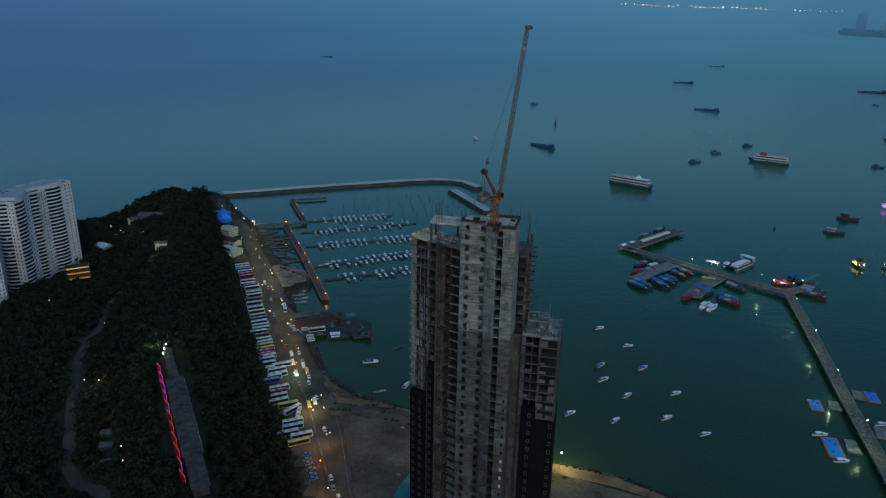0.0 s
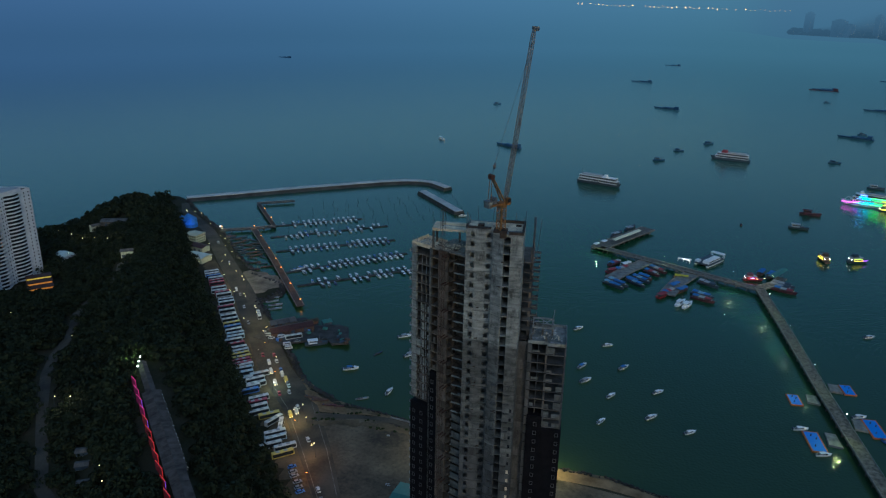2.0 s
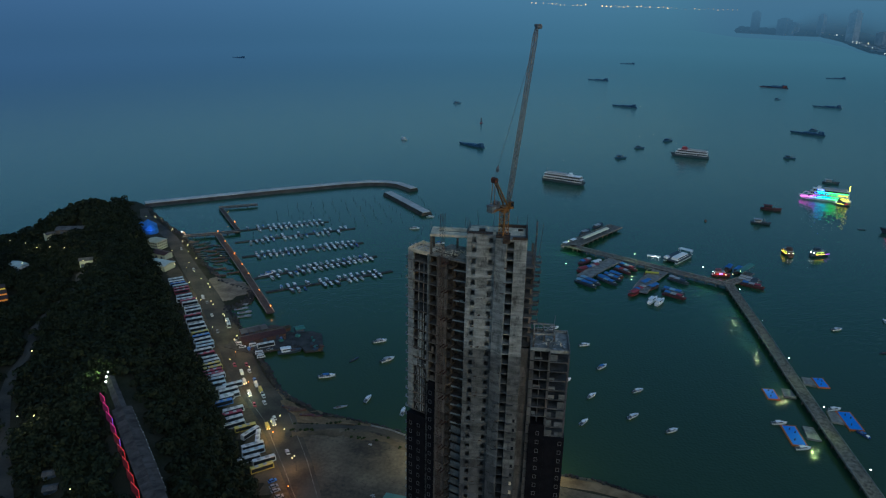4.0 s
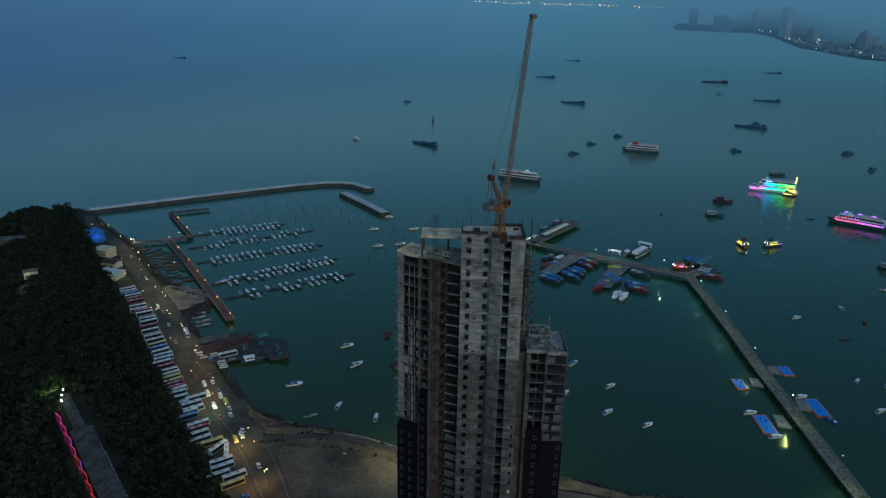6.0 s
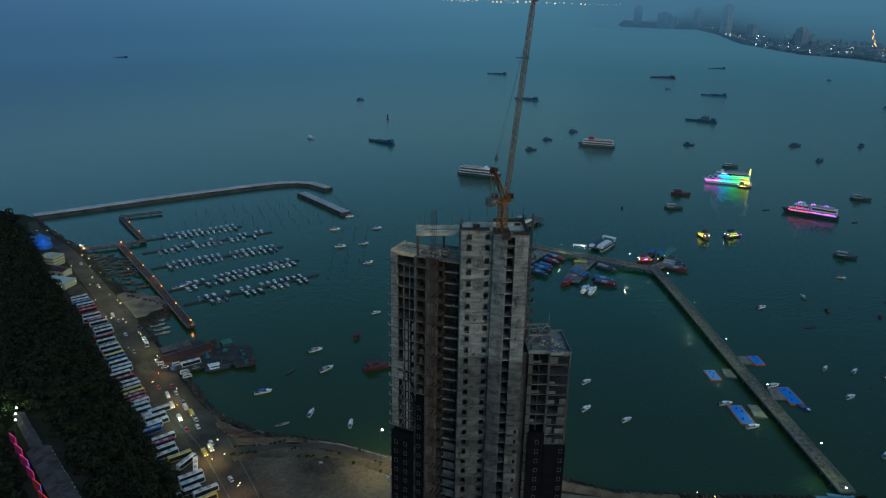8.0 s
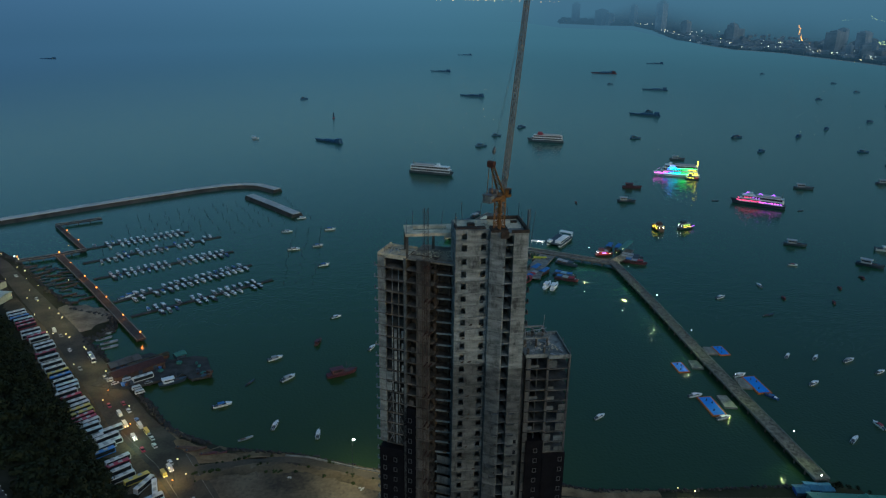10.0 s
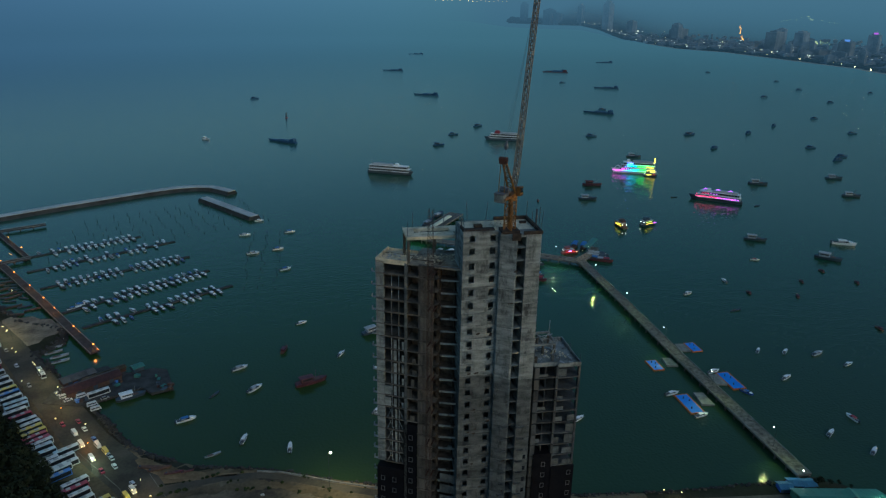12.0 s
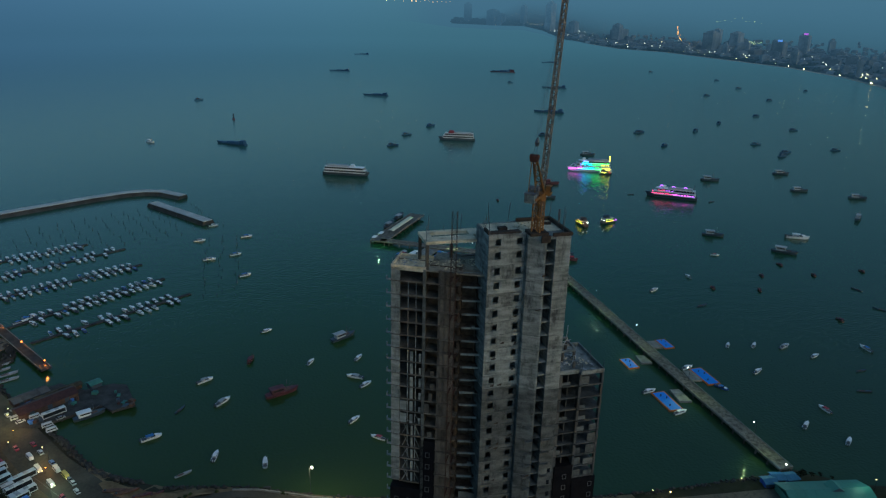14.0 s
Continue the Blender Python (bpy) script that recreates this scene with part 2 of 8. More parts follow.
ASPHALT = mat("asphalt", (0.045, 0.042, 0.037), (0.105, 0.094, 0.075), 0.9, 0.06, 0.8, 0.15)
LOT = mat("worn_gravel", (0.036, 0.031, 0.022), (0.175, 0.138, 0.088), 0.95, 0.035, 0.6, 0.2)
GREY_LOT = mat("packed_grey_earth", (0.050, 0.045, 0.038), (0.20, 0.165, 0.115), 0.95, 0.045, 0.5, 0.3, stain=0.5)
SAND = mat("wet_sand", (0.10, 0.068, 0.038), (0.27, 0.19, 0.11), 0.9, 0.12, 0.9, 0.3)
SOIL = mat("hill_soil", (0.020, 0.023, 0.010), (0.05, 0.045, 0.03), 0.95, 0.05, 0.5, 0.3)
DARK_ROCK = mat("dark_rock", (0.03, 0.029, 0.028), (0.075, 0.07, 0.066), 0.95, 0.1, 1.2, 0.4)
ROCK = mat("breakwater_stone", (0.40, 0.41, 0.40), (0.62, 0.63, 0.61), 0.9, 0.08, 1.2, 0.4)
DECK = mat("pier_deck", (0.070, 0.064, 0.056), (0.24, 0.222, 0.195), 0.85, 0.45, 3.0, 0.3, stain=0.7)
TIN_SHEET = mat("old_tin_sheet", (0.20, 0.21, 0.22), (0.44, 0.45, 0.45), 0.7, 0.8, 4.0, 0.2, spread=0.3)
WHITE = mat("white_plaster_paint", (0.46, 0.48, 0.52), (0.62, 0.64, 0.68), 0.7, 0.2, 3.0, 0.05)


# ---- mesh helpers ----
def box(bm, x0, x1, y0, y1, z0, z1):
    v = [bm.verts.new((x, y, z)) for z in (z0, z1) for x, y in ((x0, y0), (x1, y0), (x1, y1), (x0, y1))]
    for f in ((3, 2, 1, 0), (4, 5, 6, 7), (0, 1, 5, 4), (1, 2, 6, 5), (2, 3, 7, 6), (3, 0, 4, 7)):
        bm.faces.new([v[i] for i in f])


def prism(bm, pts, z0, z1):
    """An upright block on an outline given anticlockwise."""
    lo = [bm.verts.new((x, y, z0)) for x, y in pts]
    hi = [bm.verts.new((x, y, z1)) for x, y in pts]
    n = len(pts)
    bm.faces.new(hi)
    bm.faces.new(lo[::-1])
    for i in range(n):
        bm.faces.new((lo[i], lo[(i + 1) % n], hi[(i + 1) % n], hi[i]))


def tube(bm, p, q, r, r2=None, n=5):
    p, q = Vector(p), Vector(q)
    r2 = r if r2 is None else r2
    turn = (q - p).to_track_quat("Z", "Y").to_matrix()
    ring = [turn @ Vector((math.cos(6.2832 * i / n), math.sin(6.2832 * i / n), 0)) for i in range(n)]
    a = [bm.verts.new(p + r * v) for v in ring]
    b = [bm.verts.new(q + r2 * v) for v in ring]
    for i in range(n):
        bm.faces.new((a[i], a[(i + 1) % n], b[(i + 1) % n], b[i]))
    bm.faces.new(a[::-1])
    bm.faces.new(b)


def ball(bm, c, r, n=8):
    bmesh.ops.create_icosphere(bm, subdivisions=1, radius=r, matrix=Matrix.Translation(c))


def done(name, bm, material):
    me = bpy.data.meshes.new(name)
    bm.to_mesh(me)
    bm.free()
    me.materials.append(material)
    return me


def part(name, bm, material, parent, label=""):
    """Links a bmesh, or a mesh that other parts share, as one part of a thing."""
    me = bm if isinstance(bm, bpy.types.Mesh) else done(name, bm, material)
    ob = new(name, me)
    ob.parent = parent
    if label:
        ob["label"] = label
    return ob


def solo(name, bm, material, label, category, kind="", group=""):
    return tagged(new(name, done(name, bm, material)), label, category, group, kind)


def root(name, m, label, category, group=""):
    ob = new(name)
    ob.matrix_basis = m
    return tagged(ob, label, category, group)


def strip(pts, half, z, lift=None):
    """A flat band of that half width along a line of points."""
    bm = bmesh.new()
    pts = [Vector(p) for p in pts]
    rows = []
    for i, p in enumerate(pts):
        d = (pts[min(i + 1, len(pts) - 1)] - pts[max(i - 1, 0)]).normalized()
        s = Vector((-d.y, d.x)) * (half[i] if isinstance(half, (list, tuple)) else half)
        rows.append([bm.verts.new((*(p + k * s), z if lift is None else lift(*(p + k * s)))) for k in (1, 0, -1)])
    for a, b in zip(rows, rows[1:]):
        for k in (0, 1):
            bm.faces.new((a[k], a[k + 1], b[k + 1], b[k]))
    return bm


# ---- ground ----
COAST = [(-437, 752), (-392, 700), (-344, 651), (-300, 590), (-262, 545), (-232, 530), (-228, 508), (-240, 495), (-222, 470), (-181, 413),
         (-170, 395), (-158, 379), (-140, 367.5), (-128, 361.5), (-104, 356.5), (-86, 351), (-64, 340), (-10, 324), (21, 321), (45, 311),
         (90, 306), (139, 304), (160, 305), (173, 295), (190, 285), (230, 270), (300, 250), (400, 230), (740, 200), (740, -440), (-820, -440), (-640, 100), (-560, 400), (-516, 603), (-500, 620), (-501, 645), (-500, 673), (-500, 705), (-460, 768)]


def inland(x, y):
    """Metres from the coast, positive on land (arrays)."""
    best = np.full(np.shape(x), 1e9)
    inside = np.zeros(np.shape(x), bool)
    for (ax, ay), (bx, by) in zip(COAST, COAST[1:] + COAST[:1]):
        dx, dy = bx - ax, by - ay
        k = np.clip(((x - ax) * dx + (y - ay) * dy) / (dx * dx + dy * dy), 0, 1)
        best = np.minimum(best, np.hypot(x - ax - k * dx, y - ay - k * dy))
        if dy:
            inside ^= ((ay > y) != (by > y)) & (x < ax + (y - ay) / dy * dx)
    return np.where(inside, best, -best)


def smooth(v):
    v = np.clip(v, 0, 1)
    return v * v * (3 - 2 * v)


def uphill(x, y):
    """Metres into the hill from the line along its foot, and metres along that line from its far end."""
    u, w = x + 436, y - 737
    return -0.828 * u - 0.56 * w, 0.56 * u - 0.828 * w


def land(x, y):
    """Height of the land (arrays or numbers)."""
    x, y = np.asarray(x, float), np.asarray(y, float)
    d = inland(x, y)
    e, s = uphill(x, y)
    z = 2.0 * smooth((d + 3) / 7) - 3.0 * smooth((-d) / 12)
    crest = 26 * smooth((e - 6) / 40) - 20 * smooth((e - 52) / 55) - 4 * smooth((e - 130) / 90) + 9 * smooth((s - 230) / 150) * smooth((e - 30) / 40)
    wave = 2.5 * np.sin(x * 0.021 + 1) * np.sin(y * 0.026) * smooth(e / 40)
    return z + np.where(d > 0, (crest + wave) * smooth((s + 15) / 110) * smooth(d / 40), 0)


def build_terrain():
    xs, ys = np.arange(-840, 760, 7.0), np.arange(-460, 800, 7.0)
    gx, gy = np.meshgrid(xs, ys)
    gz = land(gx, gy)
    n = len(xs)
    verts = np.stack([gx, gy, gz], -1).reshape(-1, 3)
    faces = [(j * n + i, j * n + i + 1, j * n + n + i + 1, j * n + n + i) for j in range(len(ys) - 1) for i in range(n - 1) if gz[j:j + 2, i:i + 2].max() > -2.9]
    me = bpy.data.meshes.new("ground")
    me.from_pydata(verts.tolist(), [], faces)
    me.materials.append(SOIL)
    me.polygons.foreach_set("use_smooth", [True] * len(me.polygons))
    tagged(new("ground", me), "dark earth of the headland and its wooded hill", "ground", kind="structure")


def ring_sheet(name, rings, material):
    n = 96
    verts, faces = [], []
    for r, z in rings:
        verts += [(r * math.cos(6.283185 * i / n), r * math.sin(6.283185 * i / n), z) for i in range(n)]
    for j in range(len(rings) - 1):
        for i in range(n):
            k = (i + 1) % n
            faces.append((j * n + i, j * n + n + i, j * n + n + k, j * n + k) if rings[j][0] else (i, n + i, n + k))
    me = bpy.data.meshes.new(name)
    me.from_pydata(verts, [], faces)
    me.materials.append(material)
    me.polygons.foreach_set("use_smooth", [True] * len(me.polygons))
    return new(name, me)


FAR = [(500, 1.2), (800, 1.2), (1100, 1.2), (1400, 1.5), (2000, 1.5), (2800, 1.5), (3500, 1.5), (4150, 1.5), (4200, 3), (4350, 25), (4500, 68), (4650, 125), (4780, 185), (4860, 228), (4880, 245)]


def far_height(r):
    """Height of the distant haze at that many metres out."""
    return float(np.interp(r, [p[0] for p in FAR], [p[1] for p in FAR]))


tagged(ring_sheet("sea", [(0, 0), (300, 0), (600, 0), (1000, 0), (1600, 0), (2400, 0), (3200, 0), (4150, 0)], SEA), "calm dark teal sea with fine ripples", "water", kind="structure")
tagged(ring_sheet("backdrop", FAR, HAZE), "glowing sheet for blue evening haze over the far sea", "sky", kind="structure")
build_terrain()
ROAD = [(-430, 735), (-414, 708), (-356, 646), (-304, 572), (-261, 512), (-223, 453), (-183, 390), (-154, 354), (-130, 312), (-110, 274), (-80, 225), (-40, 160)]
solo("road", strip(ROAD, [4, 5, 5.5, 7, 8, 9, 10, 10, 8.5, 6, 6, 6], 2.10), ASPHALT, "worn grey waterfront road with parked cars", "road", "structure")
LINE_PAINT = mat("worn_line_paint", (0.07, 0.068, 0.06), (0.26, 0.25, 0.22), 0.8, 0.25, 2.0, 0.05)
for k in (-1, 1):
    wide = [4, 5, 5.5, 7, 8, 9, 10, 10, 8.5, 6, 6, 6]
    pts = []
    for i, (x, y) in enumerate(ROAD):
        d = (Vector(ROAD[min(i + 1, len(ROAD) - 1)]) - Vector(ROAD[max(i - 1, 0)])).normalized()
        pts.append((x - d.y * k * wide[i] * 0.72, y + d.x * k * wide[i] * 0.72))
    solo("road_marking", strip(pts[7:] if k > 0 else pts[6:10], 0.14, 2.106), LINE_PAINT, "worn white line along the waterfront road", "road marking", "structure")
solo("parking_lot", strip([(-340, 592), (-284, 510), (-246, 451), (-200, 372), (-172, 336), (-142, 292), (-120, 255)], [9, 12, 15, 18, 16, 14, 9], 2.05), LOT, "gravel coach park along the wooded slope", "parking lot", "structure")
bm = bmesh.new()
prism(bm, [(-158, 345), (-138, 300), (-112, 262), (-70, 200), (20, 200), (160, 230), (160, 292), (30, 306), (-12, 315), (-62, 336), (-98, 350.5), (-127, 350)], 1.0, 2.03)
solo("vacant_lot", bm, GREY_LOT, "bare dark vacant lot of packed earth by the water", "ground", "structure")


# ---- unfinished tower ----
PITCH = 3.1
tower = root("unfinished_tower", Matrix(), "tall unfinished grey concrete tower, stained and open-floored", "building")


def storey(name, boxes, material):
    bm = bmesh.new()
    for b in boxes:
        box(bm, *b)
    return done(name, bm, material)


def block(name, pts, z0, z1, material):
    bm = bmesh.new()
    prism(bm, pts, z0, z1)
    bmesh.ops.recalc_face_normals(bm, faces=bm.faces[:])
    return done(name, bm, material)


def build_core(material):
    """The stair and lift core: the parts of one storey, with real openings."""
    h, y0, y1, yp = PITCH, 195.9, 196.3, 192.7
    wall = []
    xs = [-38.6, -37.2, -36.0, -32.65, -31.45, -30.8]
    for i, (a, b) in enumerate(zip(xs, xs[1:])):
        wall += [(a, b, y0, y1, 0, 0.95), (a, b, y0, y1, 2.45, h)] if i in (1, 3) else [(a, b, y0, y1, 0, h)]
    left, right = [(-30.8, 196.3), (-30.8, 194.6), (-27.9, 192.8), (-27.55, 192.8), (-27.55, 196.3)], [(-25.7, 196.3), (-25.7, 192.6), (-22.6, 192.6), (-22.3, 192.9), (-22.3, 196.3)]
    return [storey("window_wall", wall, material),
            block("pilaster", left, 0, h, material),
            block("pilaster", right, 0, h, material),
            storey("landing_slab", [(-27.55, -25.7, yp + 0.5, 201.0, 0, 0.28)], material),
            storey("side_wall", [(-38.6, -38.2, y1, 204.0, 0, h)], material),
            storey("side_wall", [(-22.7, -22.3, y1, 204.0, 0, h)], material),
            storey("back_wall", [(-38.2, -22.7, 203.6, 204.0, 0, h)], material),
            storey("shaft_wall", [(-27.95, -27.55, y1, 203.6, 0, h)], material),
            storey("shaft_wall", [(-25.7, -25.3, y1, 203.6, 0, h)], material),
            storey("inner_wall", [(-38.2, -27.95, 198.5, 198.8, 0, h)], material),
            storey("pour_joint", [(-38.65, -30.85, 195.82, 196.0, -0.08, 0.08)], material),
            block("pour_joint", [(-30.85, 195.5), (-30.85, 194.56), (-27.92, 192.73), (-27.5, 192.72), (-27.5, 195.5)], -0.08, 0.08, material),
            block("pour_joint", [(-25.75, 195.5), (-25.75, 192.52), (-22.55, 192.52), (-22.22, 192.85), (-22.22, 195.5)], -0.08, 0.08, material)]


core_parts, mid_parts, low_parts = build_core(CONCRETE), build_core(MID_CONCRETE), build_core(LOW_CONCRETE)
# storeys dim downwards by material, on top of their heavier grime
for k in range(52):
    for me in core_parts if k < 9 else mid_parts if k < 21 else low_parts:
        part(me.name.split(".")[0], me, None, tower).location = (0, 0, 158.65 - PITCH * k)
head = [(x0, x1, 195.9, 196.3, 161.75, 168.2) for x0, x1 in ((-38.6, -37.2), (-36.0, -32.65), (-31.45, -30.8))]
for x0, x1 in ((-37.2, -36.0), (-32.65, -31.45)):
    head += [(x0, x1, 195.9, 196.3, z0, z1) for z0, z1 in ((161.75, 163.0), (164.5, 165.9), (167.3, 168.2))]
part("window_wall", storey("window_wall", head, CONCRETE), None, tower)
part("pilaster", block("pilaster", [(-30.8, 196.3), (-30.8, 194.6), (-27.9, 192.8), (-27.55, 192.8), (-27.55, 196.3)], 161.75, 168.1, CONCRETE), None, tower)
part("pilaster", block("pilaster", [(-25.7, 196.3), (-25.7, 192.6), (-22.6, 192.6), (-22.3, 192.9), (-22.3, 196.3)], 161.75, 168.2, CONCRETE), None, tower)
for name, b in (("landing_slab", (-27.55, -25.7, 193.1, 201.0, 162.1, 162.4)), ("landing_slab", (-27.55, -25.7, 193.1, 201.0, 165.0, 165.3)),
                ("lintel", (-27.55, -25.7, 192.8, 196.3, 167.6, 168.2)), ("side_wall", (-38.6, -38.2, 196.3, 204, 161.75, 168.2)), ("side_wall", (-22.7, -22.3, 196.3, 204, 161.75, 168.2)),
                ("back_wall", (-38.2, -22.7, 203.6, 204, 161.75, 168.2)), ("inner_wall", (-38.2, -22.7, 198.5, 198.8, 161.75, 167.2))):
    part(name, storey(name, [b], CONCRETE), None, tower)
bm = bmesh.new()
box(bm, -38.2, -22.7, 196.3, 203.6, 167.75, 168.1)
box(bm, -30.6, -22.7, 194.9, 196.3, 167.75, 168.08)
box(bm, -28.6, -22.7, 193.1, 194.9, 167.75, 168.08)
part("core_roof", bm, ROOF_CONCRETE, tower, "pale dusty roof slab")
for x0, x1, y0, y1 in ((-26.3, -22.2, 192.5, 193.0), (-22.8, -22.2, 193.0, 204.1), (-30.0, -22.8, 203.5, 204.1), (-38.7, -38.3, 196.3, 199.0)):
    part("parapet", storey("parapet", [(x0, x1, y0, y1, 168.2, 168.9)], BOARDS), None, tower, "dark boarded parapet")


def stack(mesh, top, bottom):
    n = 0
    while top - PITCH * n > bottom:
        ob = part(mesh.name.split(".")[0], mesh, None, tower)
        ob.location = (0, 0, top - PITCH * n)
        n += 1


# the west part: its face runs back at a slant from the core's corner; u goes west along it, v inwards
def slanted(u, v):
    return -38.6 - 0.889 * u + 0.457 * v, 197.0 + 0.457 * u + 0.889 * v


def west(name, boxes, material):
    bm = bmesh.new()
    for u0, u1, v0, v1, z0, z1 in boxes:
        prism(bm, [slanted(u0, v1), slanted(u1, v1), slanted(u1, v0), slanted(u0, v0)], z0, z1)
    bmesh.ops.recalc_face_normals(bm, faces=bm.faces[:])
    return done(name, bm, material)


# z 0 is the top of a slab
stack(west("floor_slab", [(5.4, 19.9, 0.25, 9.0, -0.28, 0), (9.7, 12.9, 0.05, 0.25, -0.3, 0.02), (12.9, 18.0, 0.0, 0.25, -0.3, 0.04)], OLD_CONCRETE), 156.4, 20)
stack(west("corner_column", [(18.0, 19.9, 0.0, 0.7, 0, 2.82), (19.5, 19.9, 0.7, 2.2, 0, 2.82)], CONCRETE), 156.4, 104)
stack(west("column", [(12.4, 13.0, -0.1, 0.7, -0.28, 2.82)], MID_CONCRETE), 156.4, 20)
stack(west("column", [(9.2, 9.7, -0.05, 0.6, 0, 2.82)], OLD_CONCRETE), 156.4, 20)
stack(west("back_wall", [(5.4, 12.4, 3.4, 3.6, 0, 2.8), (12.4, 19.6, 5.6, 5.8, 0, 2.8), (19.6, 19.9, 2.2, 9.0, 0, 1.0), (12.5, 12.7, 0.7, 5.6, 0, 2.8)], BRICK), 156.4, 20)
for u in (14.5, 16.2):
    stack(west("prop", [(u, u + 0.12, 0.5, 0.62, 0, 2.8)], GREY_STEEL), 153.3, 104)
# the hoist's backing: piers of rough blockwork between the floors
stack(west("pier_wall", [(6.2, 7.1, -0.1, 0.5, 0.0, 2.8), (7.5, 8.1, -0.1, 0.5, 0.0, 2.8), (8.5, 9.2, -0.1, 0.5, 0.0, 2.8), (6.2, 9.2, 0.1, 0.45, 0.0, 2.8), (6.0, 9.3, -0.35, 0.2, -0.28, 0.05)], OLD_CONCRETE), 156.4, 20)
stack(west("pier_wall", [(5.3, 6.0, 2.2, 3.4, 0.0, 2.8)], BRICK), 156.4, 20)
# balconies between the hoist and the core
# dark block colour on the slabs stands in for shade in the recess
stack(block("balcony_slab", [(-38.6, 199.3), (-38.6, 206.4), (-41.5, 206.8), (-44.6, 203.0), (-42.2, 200.5)], -0.24, 0, BRICK), 159.0, 20)
stack(block("slab_edge", [(-38.6, 198.9), (-38.6, 199.3), (-42.2, 200.5), (-42.4, 200.1)], -0.28, 0.06, CONCRETE), 159.0, 20)
stack(west("inner_wall", [(-0.6, 5.4, 4.2, 4.5, 0, 2.86), (2.2, 2.5, 3.2, 4.2, 0, 2.86)], BRICK), 159.0 - PITCH, 20)
# loose panels, frames and boards that close some of the bays
bays = random.Random(21)
for k in range(1, 17):
    z = 156.4 - PITCH * k
    if k in (1, 2):
        continue
    boxes = [(16.1, 16.3, 0.1, 0.3, 0, 2.7), (14.3, 14.5, 0.1, 0.3, 0, 2.7)] if k in (3, 4, 6, 7, 8, 9, 10, 12) else []
    if 5 < k < 12:
        boxes += [(15.0, 15.7, 0.12, 0.3, 0, 2.2 + bays.uniform(0, 0.5)), (13.2, 13.7, 0.12, 0.3, 0, bays.uniform(0.8, 2.5))]
    if k in (10, 11):
        boxes += [(16.4, 17.9, 0.05, 0.25, 0.1, 2.4)]
    if k > 11:
        boxes += [(14.9, 15.4, 0.12, 0.3, 0, 2.4)]
    if boxes:
        for b in boxes:
            part("infill_panel", west("infill_panel", [b], CONCRETE if k > 5 else OLD_CONCRETE), None, tower).location = (0, 0, z)
    if k > 10:
        for a, b in ((13.4, 14.6), (17.4, 16.2), (15.8, 17.0)):
            bm = bmesh.new()
            tube(bm, (*slanted(a, 0.3), 0.0), (*slanted(b, 0.3), 2.7), 0.07, n=4)
            part("brace", bm, CONCRETE, tower).location = (0, 0, z)
for k in range(4, 30):
    if bays.random() < 0.5:
        u = bays.uniform(9.9, 11.4)
        part("infill_panel", west("infill_panel", [(u, u + bays.uniform(0.5, 1.2), 0.3, 0.5, 0, bays.uniform(0.9, 2.6))], OLD_CONCRETE), None, tower).location = (0, 0, 156.4 - PITCH * k)
    if bays.random() < 0.6:
        u = bays.uniform(0.2, 2.6)
        part("debris", west("debris", [(u, u + bays.uniform(0.4, 1.4), 1.4, 2.2, 0, bays.uniform(0.15, 0.6))], CONCRETE if bays.random() < 0.5 else BOARDS), None, tower).location = (0, 0, 159.0 - PITCH * k)
body_mesh = storey("body_storey", [
    (-40.5, -19.5, 206.4, 218, -0.3, 0), (-22.0, -19.5, 204.0, 206.4, -0.3, 0), (-20.4, -19.7, 206.5, 207.2, 0, 2.8), (-20.4, -19.7, 216.8, 217.8, 0, 2.8), (-30, -29.4, 216.8, 217.8, 0, 2.8),
    (-24, -23.4, 210, 210.6, 0, 2.8), (-40, -26, 209.6, 210, 0, 2.8), (-19.5, -17.6, 208, 209.2, -0.2, 0.1), (-19.5, -17.6, 213, 214.2, -0.2, 0.1), (-17.8, -17.6, 208, 209.2, 0.1, 0.9)], OLD_CONCRETE)
stack(body_mesh, 156.4, 10)
wing_mesh = storey("wing_storey", [
    (-19.4, -8.0, 200.2, 213, -0.28, 0), (-19.4, -18.2, 199.6, 200.4, 0, 2.82), (-14.1, -13.5, 199.3, 200.6, 0, 2.82), (-8.5, -8.0, 199.3, 200.3, 0, 2.82),
    (-8.4, -8.0, 203.6, 204.6, 0, 2.82), (-8.4, -8.0, 208.6, 209.6, 0, 2.82), (-19.4, -19.0, 203, 213, 0, 2.82), (-16.4, -16.2, 200.6, 206.0, 0, 2.82), (-22.0, -19.4, 201.2, 204, -0.28, 0)], WING_CONCRETE)
stack(wing_mesh, 129.4, 8)
stack(storey("slab_edge", [(-18.2, -14.1, 199.75, 200.2, -0.3, 0.05), (-13.5, -8.0, 199.3, 200.2, -0.3, 0.05), (-8.2, -7.9, 200.2, 213, -0.3, 0.05)], WING_CONCRETE), 129.4, 100)
# second box: added wall, standing in for shade in the gap beside the core
stack(storey("inner_wall", [(-19.4, -8.0, 205.9, 206.2, 0, 2.82), (-22.3, -19.4, 201.0, 201.2, -0.28, 2.82)], WING_CONCRETE), 129.4, 20)
